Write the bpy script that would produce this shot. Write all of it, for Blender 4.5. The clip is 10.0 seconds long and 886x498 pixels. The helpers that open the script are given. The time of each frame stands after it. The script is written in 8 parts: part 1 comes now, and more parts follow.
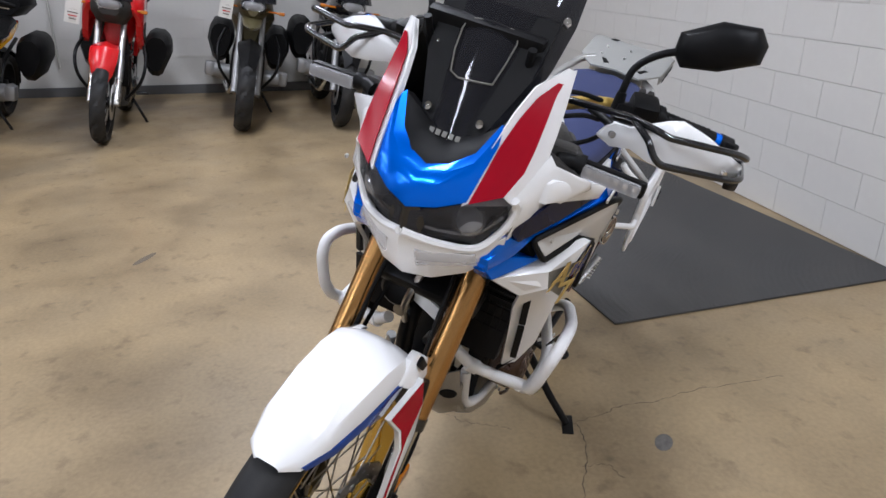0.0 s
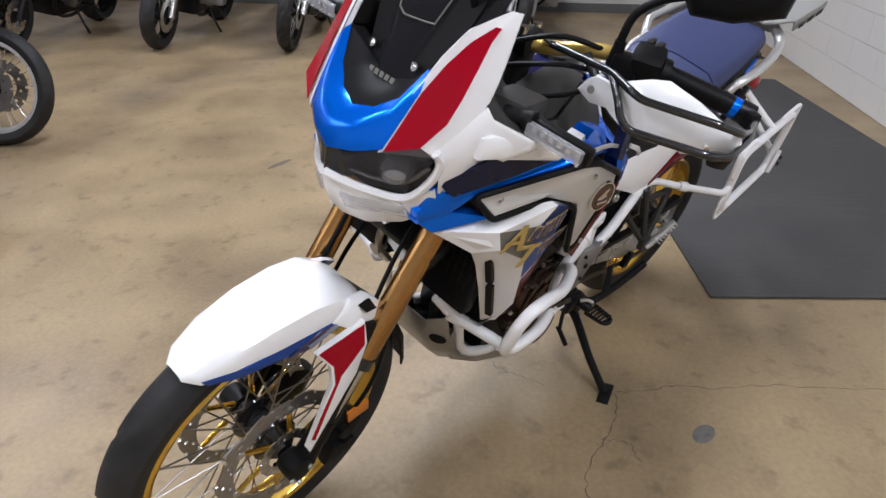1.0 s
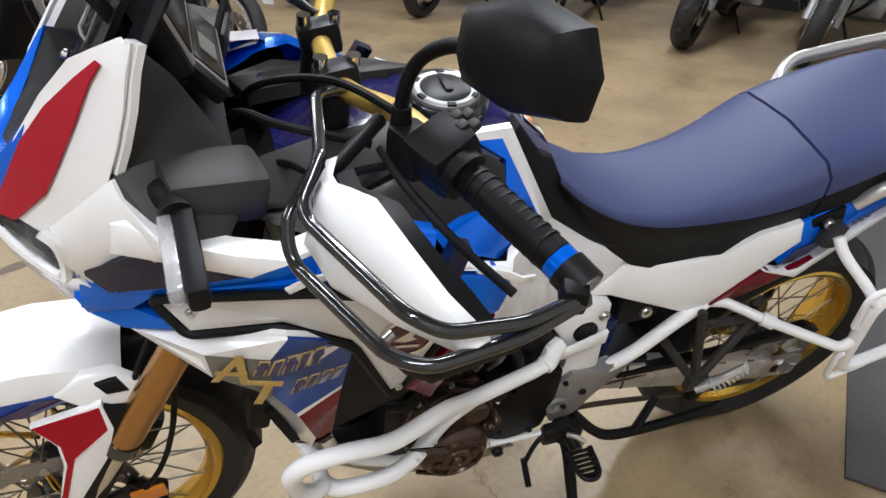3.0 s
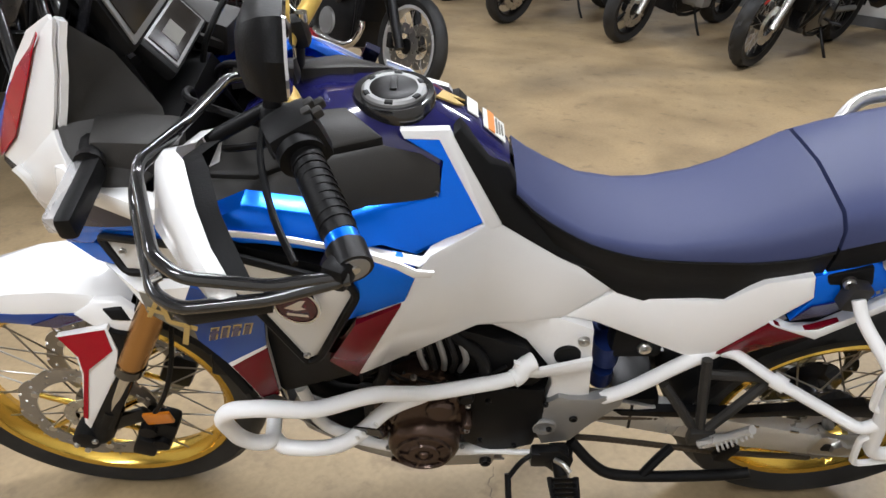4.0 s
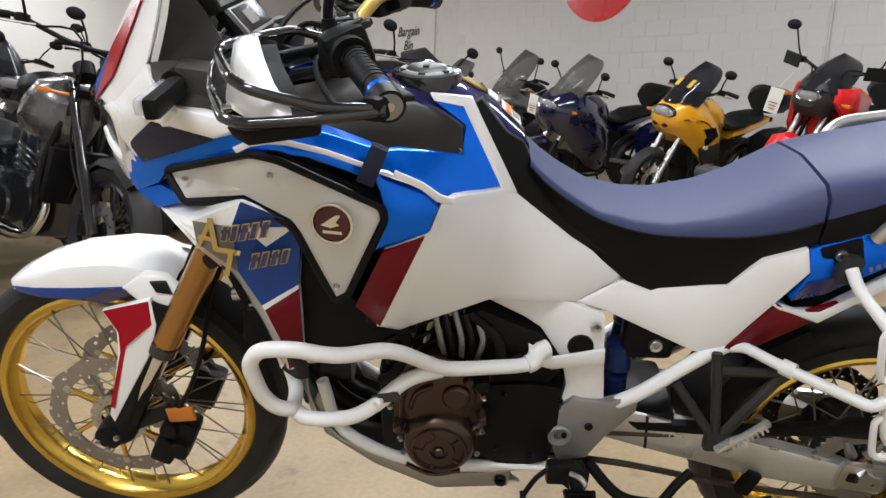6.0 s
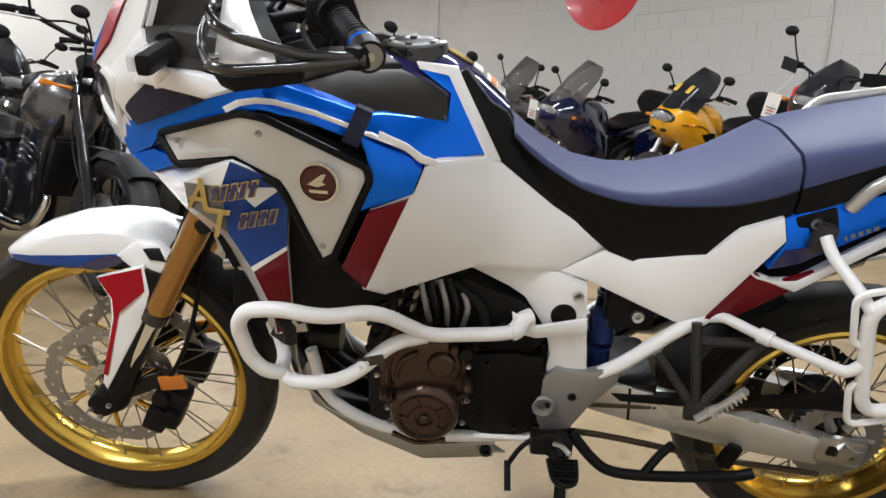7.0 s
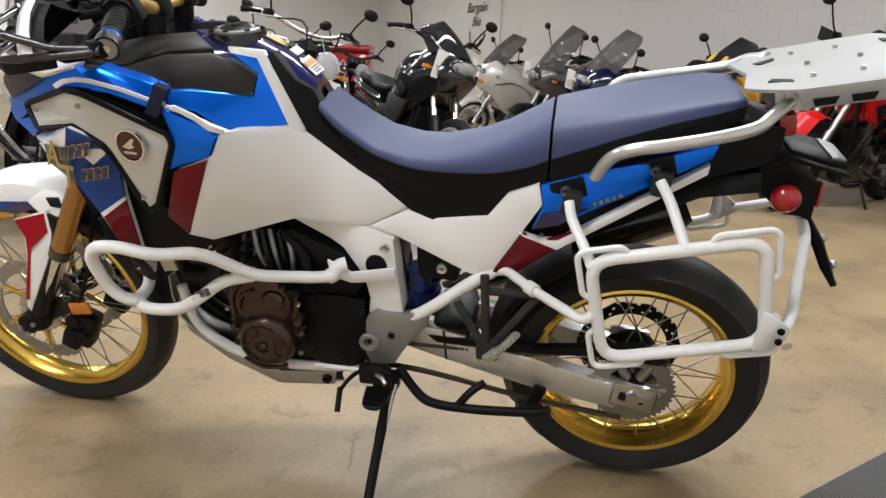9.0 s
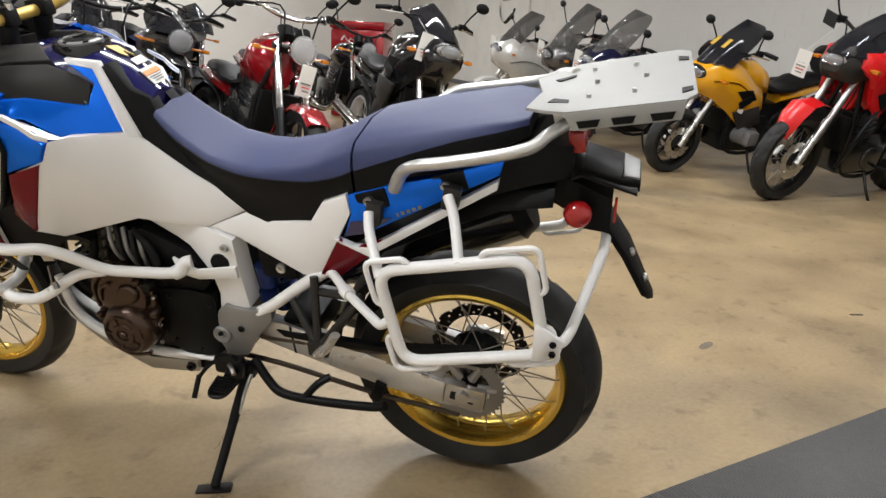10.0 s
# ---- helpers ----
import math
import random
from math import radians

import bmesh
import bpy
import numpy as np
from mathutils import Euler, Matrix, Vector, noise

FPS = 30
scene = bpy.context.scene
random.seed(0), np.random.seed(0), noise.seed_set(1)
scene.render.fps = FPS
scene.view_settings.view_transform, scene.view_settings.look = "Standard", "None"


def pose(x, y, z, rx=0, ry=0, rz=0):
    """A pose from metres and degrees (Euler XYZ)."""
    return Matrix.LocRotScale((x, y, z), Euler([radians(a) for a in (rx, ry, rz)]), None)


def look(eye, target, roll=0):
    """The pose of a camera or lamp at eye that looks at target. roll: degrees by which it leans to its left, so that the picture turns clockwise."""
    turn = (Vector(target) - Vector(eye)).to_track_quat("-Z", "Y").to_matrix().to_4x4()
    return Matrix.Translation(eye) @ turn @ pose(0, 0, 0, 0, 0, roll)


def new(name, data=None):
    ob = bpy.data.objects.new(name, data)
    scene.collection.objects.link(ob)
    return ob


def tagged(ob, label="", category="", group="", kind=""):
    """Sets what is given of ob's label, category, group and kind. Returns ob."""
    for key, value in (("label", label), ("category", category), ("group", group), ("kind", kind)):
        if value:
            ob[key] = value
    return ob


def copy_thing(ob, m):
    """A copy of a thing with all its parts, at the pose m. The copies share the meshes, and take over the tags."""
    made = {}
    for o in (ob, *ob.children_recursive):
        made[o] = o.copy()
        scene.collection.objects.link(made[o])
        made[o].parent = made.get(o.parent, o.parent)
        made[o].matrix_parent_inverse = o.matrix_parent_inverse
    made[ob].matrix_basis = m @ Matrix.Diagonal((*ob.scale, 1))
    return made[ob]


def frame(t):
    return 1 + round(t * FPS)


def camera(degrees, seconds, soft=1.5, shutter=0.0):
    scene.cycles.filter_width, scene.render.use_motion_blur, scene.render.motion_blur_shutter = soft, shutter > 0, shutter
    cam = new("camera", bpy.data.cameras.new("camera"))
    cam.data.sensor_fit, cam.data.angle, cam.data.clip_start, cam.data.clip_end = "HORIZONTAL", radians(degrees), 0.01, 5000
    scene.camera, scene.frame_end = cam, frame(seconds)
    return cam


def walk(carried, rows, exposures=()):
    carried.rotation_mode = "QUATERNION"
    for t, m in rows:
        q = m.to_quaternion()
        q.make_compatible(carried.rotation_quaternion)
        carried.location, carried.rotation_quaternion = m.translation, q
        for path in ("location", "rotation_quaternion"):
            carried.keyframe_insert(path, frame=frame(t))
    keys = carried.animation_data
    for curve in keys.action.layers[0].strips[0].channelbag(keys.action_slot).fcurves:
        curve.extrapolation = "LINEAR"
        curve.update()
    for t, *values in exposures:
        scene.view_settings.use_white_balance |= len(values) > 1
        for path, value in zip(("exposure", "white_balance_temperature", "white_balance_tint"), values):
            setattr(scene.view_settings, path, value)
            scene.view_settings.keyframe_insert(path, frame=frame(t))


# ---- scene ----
cam = camera(64.5, 10.0)
PATH = [
    (0, (-1.669, -0.616, 1.356), (0.012, 0.173, 0.611), 0.3),
    (0.5, (-1.526, -0.814, 1.378), (-0.037, 0.199, 0.507), 0.4),
    (1, (-1.356, -0.963, 1.377), (-0.069, 0.245, 0.437), 0.6),
    (1.5, (-1.163, -1.064, 1.38), (-0.134, 0.331, 0.382), 0.7),
    (2, (-0.964, -1.055, 1.367), (-0.056, 0.412, 0.355), 1.0),
    (2.5, (-0.694, -0.985, 1.368), (0.141, 0.528, 0.362), 1.1),
    (2.7, (-0.576, -0.986, 1.365), (0.169, 0.573, 0.358), 1.3),
    (3.8, (-0.148, -1.088, 1.352), (-0.04, 0.657, 0.381), 0.6),
    (4, (-0.056, -1.121, 1.354), (-0.049, 0.633, 0.394), 0.6),
    (4.5, (0.011, -1.237, 1.343), (-0.029, 0.577, 0.501), 1.1),
    (5, (0.022, -1.407, 1.294), (-0.057, 0.482, 0.642), 1.4),
    (5.5, (-0.022, -1.38, 1.157), (-0.096, 0.544, 0.617), 1.8),
    (5.7, (-0.041, -1.36, 1.1), (-0.113, 0.581, 0.623), 1.6),
    (6.8, (-0.035, -1.373, 0.969), (-0.117, 0.581, 0.551), 2.2),
    (7, (-0.006, -1.406, 0.967), (-0.088, 0.55, 0.555), 2.2),
    (7.5, (0.108, -1.515, 0.977), (-0.016, 0.44, 0.572), 2.2),
    (8, (0.228, -1.566, 0.98), (0.083, 0.387, 0.573), 2.4),
    (8.5, (0.386, -1.581, 0.986), (0.211, 0.367, 0.565), 2.5),
    (9, (0.581, -1.573, 1.014), (0.261, 0.335, 0.506), 2.5),
    (9.5, (0.839, -1.567, 1.059), (0.486, 0.326, 0.52), 2.9),
    (10, (1.072, -1.513, 1.123), (0.625, 0.346, 0.534), 2.9),
]
walk(cam, [(t, look(eye, target, roll)) for t, eye, target, roll in PATH], [(0, -0.38, 6050, 16), (1.0, -0.30, 6150, 17), (2.0, -0.26, 6200, 14), (4.0, -0.02, 6420, 13), (7.0, -0.03, 6450, 12), (9.0, -0.04, 6580, 12), (10, -0.04, 6720, 12)])

# ---- light ----
world = bpy.data.worlds.new("room_air")
scene.world = world
world.use_nodes = True
world.node_tree.nodes["Background"].inputs[0].default_value = (0.9, 0.95, 1.0, 1)
world.node_tree.nodes["Background"].inputs[1].default_value = 0.006
scene.view_settings.exposure = 0.0
LAMP_POWER = 124.0
LAMP_COLOUR = (0.93, 0.97, 1.0)
ROOM_TURN = 37.5
CEILING = 3.9


# ---- materials ----
def mat(name, base, rough=0.5, metal=0.0, grain=0.08, size=40.0, wear=0.1, wear_size=3.0, bump=0.0, bump_size=200.0,
        coat=0.0, stain=None, rough_var=0.12, shine=0.5):
    """A painted, cast or woven surface: base colour with grain and wear at two scales, fine relief and gloss."""
    m = bpy.data.materials.new(name)
    m.use_nodes = True
    nt = m.node_tree
    b = nt.nodes["Principled BSDF"]
    co = nt.nodes.new("ShaderNodeTexCoord")
    n1, n2 = nt.nodes.new("ShaderNodeTexNoise"), nt.nodes.new("ShaderNodeTexNoise")
    n1.inputs["Scale"].default_value, n2.inputs["Scale"].default_value = size, wear_size
    n1.inputs["Detail"].default_value, n2.inputs["Detail"].default_value = 4, 5
    for n in (n1, n2):
        nt.links.new(co.outputs["Object"], n.inputs["Vector"])
    mix = nt.nodes.new("ShaderNodeMix")
    mix.data_type = "RGBA"
    dark = stain or tuple(c * 0.6 for c in base)
    mix.inputs["A"].default_value, mix.inputs["B"].default_value = (*base, 1), (*dark, 1)
    ramp = nt.nodes.new("ShaderNodeMapRange")
    ramp.inputs["From Min"].default_value, ramp.inputs["From Max"].default_value = 0.45, 0.8
    ramp.inputs["To Max"].default_value = wear * 2.5
    nt.links.new(n2.outputs["Fac"], ramp.inputs["Value"])
    nt.links.new(ramp.outputs[0], mix.inputs["Factor"])
    hsv = nt.nodes.new("ShaderNodeHueSaturation")
    g = nt.nodes.new("ShaderNodeMapRange")
    g.inputs["To Min"].default_value, g.inputs["To Max"].default_value = 1 - grain, 1 + grain
    nt.links.new(n1.outputs["Fac"], g.inputs["Value"])
    nt.links.new(g.outputs[0], hsv.inputs["Value"])
    nt.links.new(mix.outputs["Result"], hsv.inputs["Color"])
    nt.links.new(hsv.outputs["Color"], b.inputs["Base Color"])
    r = nt.nodes.new("ShaderNodeMapRange")
    r.inputs["To Min"].default_value, r.inputs["To Max"].default_value = max(0.02, rough - rough_var), min(1, rough + rough_var)
    nt.links.new(n2.outputs["Fac"], r.inputs["Value"])
    nt.links.new(r.outputs[0], b.inputs["Roughness"])
    b.inputs["Metallic"].default_value = metal
    b.inputs["Specular IOR Level"].default_value = shine
    b.inputs["Coat Weight"].default_value = coat
    b.inputs["Coat Roughness"].default_value = 0.06
    if bump:
        n3, bm_ = nt.nodes.new("ShaderNodeTexNoise"), nt.nodes.new("ShaderNodeBump")
        n3.inputs["Scale"].default_value = bump_size
        nt.links.new(co.outputs["Object"], n3.inputs["Vector"])
        bm_.inputs["Strength"].default_value, bm_.inputs["Distance"].default_value = bump, 0.002
        nt.links.new(n3.outputs["Fac"], bm_.inputs["Height"])
        nt.links.new(bm_.outputs[0], b.inputs["Normal"])
    return m


def glass(name, tint, rough=0.04, see=0.8):
    m = bpy.data.materials.new(name)
    m.use_nodes = True
    nt = m.node_tree
    b = nt.nodes["Principled BSDF"]
    b.inputs["Base Color"].default_value = (*tint, 1)
    b.inputs["Roughness"].default_value = rough
    b.inputs["IOR"].default_value = 1.45
    tr, mx = nt.nodes.new("ShaderNodeBsdfTransparent"), nt.nodes.new("ShaderNodeMixShader")
    tr.inputs[0].default_value = (*[0.35 + 0.65 * c for c in tint], 1)
    mx.inputs[0].default_value = see
    nt.links.new(b.outputs[0], mx.inputs[1])
    nt.links.new(tr.outputs[0], mx.inputs[2])
    nt.links.new(mx.outputs[0], nt.nodes["Material Output"].inputs[0])
    return m


def glow(name, colour, strength):
    m = bpy.data.materials.new(name)
    m.use_nodes = True
    b = m.node_tree.nodes["Principled BSDF"]
    b.inputs["Base Color"].default_value = (*colour, 1)
    b.inputs["Emission Color"].default_value, b.inputs["Emission Strength"].default_value = (*colour, 1), strength
    return m


def concrete():
    m = bpy.data.materials.new("worn_concrete")
    m.use_nodes = True
    nt = m.node_tree
    b = nt.nodes["Principled BSDF"]
    co = nt.nodes.new("ShaderNodeTexCoord")

    def noise_at(scale, detail=5, distort=0.0):
        n = nt.nodes.new("ShaderNodeTexNoise")
        n.inputs["Scale"].default_value, n.inputs["Detail"].default_value, n.inputs["Distortion"].default_value = scale, detail, distort
        nt.links.new(co.outputs["Object"], n.inputs["Vector"])
        return n

    def ramp_of(n, stops):
        r = nt.nodes.new("ShaderNodeValToRGB")
        for i, (p, c) in enumerate(stops):
            e = r.color_ramp.elements[i] if i < 2 else r.color_ramp.elements.new(p)
            e.position, e.color = p, (*c, 1)
        nt.links.new(n.outputs["Fac"], r.inputs[0])
        return r

    def mixed(a, c, fac, kind="MIX"):
        x = nt.nodes.new("ShaderNodeMix")
        x.data_type, x.blend_type = "RGBA", kind
        nt.links.new(a, x.inputs["A"])
        nt.links.new(c, x.inputs["B"])
        if isinstance(fac, float):
            x.inputs["Factor"].default_value = fac
        else:
            nt.links.new(fac, x.inputs["Factor"])
        return x.outputs["Result"]

    broad = ramp_of(noise_at(0.55, 6, 0.6), [(0.3, (0.255, 0.188, 0.108)), (0.52, (0.335, 0.248, 0.142)), (0.72, (0.245, 0.190, 0.122))])
    cloud = ramp_of(noise_at(2.1, 9, 0.25), [(0.30, (0.56, 0.54, 0.52)), (0.50, (0.95, 0.94, 0.92)), (0.72, (1.22, 1.20, 1.15))])
    fine = ramp_of(noise_at(60, 4), [(0.35, (0.88, 0.88, 0.87)), (0.65, (1.06, 1.06, 1.06))])
    spots = ramp_of(noise_at(14, 6, 0.1), [(0.58, (1, 1, 1)), (0.74, (0.50, 0.48, 0.48))])
    col = mixed(broad.outputs[0], cloud.outputs[0], 0.7, "MULTIPLY")
    col = mixed(col, fine.outputs[0], 0.8, "MULTIPLY")
    col = mixed(col, spots.outputs[0], 0.6, "MULTIPLY")
    nt.links.new(col, b.inputs["Base Color"])
    rr = nt.nodes.new("ShaderNodeMapRange")
    rr.inputs["To Min"].default_value, rr.inputs["To Max"].default_value = 0.24, 0.62
    nt.links.new(noise_at(3.1, 6).outputs["Fac"], rr.inputs["Value"])
    nt.links.new(rr.outputs[0], b.inputs["Roughness"])
    bp = nt.nodes.new("ShaderNodeBump")
    bp.inputs["Strength"].default_value, bp.inputs["Distance"].default_value = 0.02, 0.003
    nt.links.new(noise_at(90, 5).outputs["Fac"], bp.inputs["Height"])
    nt.links.new(bp.outputs[0], b.inputs["Normal"])
    return m


def ribbed_rubber():
    m = mat("ribbed_rubber", (0.048, 0.047, 0.047), 0.55, grain=0.15, size=30, wear=0.3, stain=(0.090, 0.085, 0.080), wear_size=1.5)
    nt = m.node_tree
    co, w, bp = nt.nodes.new("ShaderNodeTexCoord"), nt.nodes.new("ShaderNodeTexWave"), nt.nodes.new("ShaderNodeBump")
    w.inputs["Scale"].default_value = 32.0
    nt.links.new(co.outputs["Object"], w.inputs["Vector"])
    bp.inputs["Strength"].default_value, bp.inputs["Distance"].default_value = 0.9, 0.003
    nt.links.new(w.outputs["Fac"], bp.inputs["Height"])
    nt.links.new(bp.outputs[0], nt.nodes["Principled BSDF"].inputs["Normal"])
    return m


CONCRETE = concrete()
MAT_RUBBER = ribbed_rubber()
WALL_PAINT = mat("white_block_paint", (0.62, 0.605, 0.575), 0.7, grain=0.03, size=18, wear=0.1, wear_size=0.8, stain=(0.47, 0.445, 0.41), bump=0.35, bump_size=60)
MORTAR = mat("painted_mortar", (0.60, 0.587, 0.555), 0.8, grain=0.05, bump=0.3)
CEIL_PAINT = mat("unseen_ceiling_grey", (0.32, 0.32, 0.31), 0.9)
WHITE = mat("pearl_white_plastic", (0.86, 0.86, 0.86), 0.22, grain=0.01, wear=0.03, coat=0.6, rough_var=0.06)
WHITE_TUBE = mat("white_powder_coat", (0.85, 0.85, 0.85), 0.38, grain=0.03, size=90, wear=0.06, bump=0.05, bump_size=400, stain=(0.55, 0.54, 0.52))
BLUE = mat("bright_blue_paint", (0.0, 0.16, 0.90), 0.20, metal=0.55, grain=0.04, size=300, wear=0.03, coat=0.16, rough_var=0.05, shine=0.22)
NAVY = mat("navy_paint", (0.012, 0.012, 0.085), 0.14, grain=0.05, size=200, wear=0.1, coat=0.9, rough_var=0.05)
RED = mat("deep_red_film", (0.34, 0.001, 0.012), 0.22, grain=0.03, wear=0.08, coat=0.12, shine=0.18)
MAROON = mat("maroon_film", (0.145, 0.003, 0.010), 0.22, grain=0.03, wear=0.08, coat=0.12, shine=0.2)
SILVER = mat("satin_silver_paint", (0.66, 0.655, 0.64), 0.34, metal=0.15, grain=0.02, size=300, wear=0.06)
GOLD_RIM = mat("gold_anodised_rim", (0.75, 0.50, 0.10), 0.22, metal=1.0, grain=0.05, wear=0.12, rough_var=0.08)
GOLD_BAR = mat("yellow_gold_bar", (0.62, 0.42, 0.10), 0.35, metal=0.35, grain=0.03)
FORK_GOLD = mat("bronze_fork_tube", (0.48, 0.26, 0.09), 0.24, metal=0.95, grain=0.04, size=60, wear=0.12)
STEEL = mat("bare_steel", (0.60, 0.59, 0.57), 0.3, metal=1.0, grain=0.05, wear=0.15)
SPOKE = mat("dull_spoke_steel", (0.30, 0.28, 0.25), 0.34, metal=1.0, grain=0.05, wear=0.2)
CHROME = mat("polished_steel", (0.75, 0.75, 0.74), 0.1, metal=1.0, grain=0.02, rough_var=0.05)
ALU = mat("brushed_aluminium", (0.64, 0.635, 0.62), 0.30, metal=0.68, grain=0.06, size=120, wear=0.15)
DISC_STEEL = mat("worn_disc_steel", (0.36, 0.35, 0.34), 0.38, metal=0.9, grain=0.06, size=120, wear=0.2)
GREY_CAST = mat("grey_cast_metal", (0.30, 0.30, 0.30), 0.45, metal=0.6, grain=0.06, bump=0.1, wear=0.15)
BRONZE = mat("brown_magnesium_cover", (0.085, 0.055, 0.043), 0.27, metal=0.75, grain=0.05, bump=0.08, wear=0.2)
BLACK = mat("black_moulded_plastic", (0.005, 0.005, 0.0055), 0.46, grain=0.1, bump=0.15, bump_size=500, wear=0.12, stain=(0.018, 0.017, 0.016), shine=0.14)
GREY_BLACK = mat("charcoal_plastic", (0.026, 0.024, 0.022), 0.46, grain=0.08, bump=0.2, bump_size=600, wear=0.15, stain=(0.08, 0.078, 0.075), shine=0.25)
GLOSS_BLACK = mat("gloss_black", (0.012, 0.012, 0.013), 0.15, grain=0.05, coat=0.5, rough_var=0.06)
DARK_METAL = mat("dark_engine_metal", (0.018, 0.018, 0.019), 0.38, metal=0.7, grain=0.1, wear=0.25, bump=0.1, stain=(0.05, 0.047, 0.043), shine=0.25)
CHAIN_M = mat("oily_chain_steel", (0.12, 0.10, 0.08), 0.4, metal=0.8, grain=0.3, size=80, wear=0.4, stain=(0.03, 0.025, 0.02))
TYRE = mat("tyre_rubber", (0.014, 0.014, 0.0145), 0.56, grain=0.12, size=80, wear=0.25, wear_size=8, stain=(0.042, 0.040, 0.037), bump=0.15, bump_size=300, shine=0.3)
SEAT_BLUE = mat("blue_seat_vinyl", (0.038, 0.048, 0.120), 0.5, grain=0.05, size=150, wear=0.08, bump=0.18, bump_size=900, stain=(0.052, 0.062, 0.140), shine=0.3)
SEAT_BLACK = mat("black_seat_vinyl", (0.006, 0.006, 0.0065), 0.48, grain=0.08, size=120, bump=0.25, bump_size=900, shine=0.16)
SMOKE = glass("smoked_screen", (0.03, 0.03, 0.035), 0.03, 0.5)
CLEAR = glass("clear_lens", (0.8, 0.8, 0.82), 0.05, 0.72)
SMOKE_LENS = glass("smoked_lens", (0.22, 0.22, 0.24), 0.03, 0.85)
MIRROR = mat("mirror_glass", (0.8, 0.8, 0.82), 0.02, metal=1.0, grain=0.0, wear=0.0, rough_var=0.0)
AMBER = mat("amber_reflector", (0.55, 0.17, 0.01), 0.2, grain=0.1, size=300, coat=0.5)
RED_LENS = mat("red_lens", (0.38, 0.01, 0.012), 0.18, grain=0.1, size=200, coat=0.6)
SHOCK_BLUE = mat("blue_coil", (0.008, 0.022, 0.11), 0.3, metal=0.4)
RACK_GREY = mat("pale_grey_powder_coat", (0.30, 0.30, 0.285), 0.5, grain=0.03, size=90, wear=0.08, bump=0.05, bump_size=400)
BADGE_RED = mat("dark_badge_enamel", (0.055, 0.003, 0.006), 0.2, coat=0.3)
PAPER = mat("white_paper_tag", (0.75, 0.74, 0.70), 0.8, grain=0.03)
GOLD_FILM = mat("gold_letter_film", (0.50, 0.35, 0.11), 0.35, metal=0.3)
GREY_FILM = mat("grey_letter_film", (0.16, 0.153, 0.13), 0.4)
BLUE_FILM = mat("matt_blue_film", (0.012, 0.055, 0.26), 0.3, grain=0.04, wear=0.06, coat=0.1, shine=0.25)
MIDNIGHT = mat("midnight_blue", (0.008, 0.010, 0.034), 0.24, grain=0.05, wear=0.1, shine=0.3)
WORN_ALU = mat("worn_bare_aluminium", (0.42, 0.41, 0.39), 0.40, metal=0.85, grain=0.08, size=80, wear=0.25, bump=0.06)
ORANGE_FILM = mat("orange_label_film", (0.75, 0.25, 0.05), 0.5)
SCREEN_DARK = mat("dark_display", (0.018, 0.014, 0.011), 0.22, rough_var=0.05, shine=0.25)


# ---- mesh helpers ----
def part(name, bm, material, parent, label="", angle=38, kind=""):
    bmesh.ops.recalc_face_normals(bm, faces=bm.faces)
    me = bpy.data.meshes.new(name)
    bm.to_mesh(me)
    bm.free()
    me.materials.append(material)
    me.polygons.foreach_set("use_smooth", [True] * len(me.polygons))
    me.set_sharp_from_angle(angle=radians(angle))
    ob = new(name, me)
    ob.parent = parent
    return tagged(ob, label, kind=kind)


def share(name, ob, parent, m=None):
    """A further piece on the mesh of ob."""
    o = new(name, ob.data)
    o.parent = parent
    if m is not None:
        o.matrix_local = m
    return o


def thing(name, label, category, m=None, group=""):
    e = new(name)
    e.empty_display_size = 0.1
    if m is not None:
        e.matrix_world = m
    return tagged(e, label, category, group)


def merged(*bms):
    out = bmesh.new()
    for b in bms:
        me = bpy.data.meshes.new("tmp")
        b.to_mesh(me)
        b.free()
        out.from_mesh(me)
        bpy.data.meshes.remove(me)
    return out


def moved(bm, m):
    bmesh.ops.transform(bm, matrix=m, verts=bm.verts)
    return bm


def glide(pts, steps):
    """A smooth curve through the points."""
    if steps <= 1:
        return [Vector(p) for p in pts]
    q = [Vector(p) for p in pts]
    q = [2 * q[0] - q[1], *q, 2 * q[-1] - q[-2]]
    out = []
    for i in range(1, len(q) - 2):
        a, b, c, d = q[i - 1:i + 3]
        for k in range(steps):
            t = k / steps
            out.append(0.5 * (2 * b + (c - a) * t + (2 * a - 5 * b + 4 * c - d) * t * t + (3 * b - a - 3 * c + d) * t ** 3))
    return [*out, q[-2]]


def tube(pts, r, n=10, steps=4, closed=False, flat=1.0):
    pts = glide(pts, steps)
    bm, rings = bmesh.new(), []
    side = None
    count = len(pts)
    for i, p in enumerate(pts):
        if closed:
            d = pts[(i + 1) % count] - pts[i - 1]
        else:
            d = pts[min(i + 1, count - 1)] - pts[max(i - 1, 0)]
        d.normalize()
        if side is None:
            side = d.orthogonal().normalized()
        side = (side - d * side.dot(d)).normalized()
        up = d.cross(side)
        rad = r[min(int(i * len(r) / count), len(r) - 1)] if isinstance(r, (list, tuple)) else r
        rings.append([bm.verts.new(p + rad * (math.cos(a) * side + flat * math.sin(a) * up)) for a in (2 * math.pi * k / n for k in range(n))])
    for a, b in zip(rings, rings[1:] + ([rings[0]] if closed else [])):
        for k in range(n):
            bm.faces.new((a[k], a[(k + 1) % n], b[(k + 1) % n], b[k]))
    if not closed:
        bm.faces.new(rings[0][::-1])
        bm.faces.new(rings[-1])
    return bm


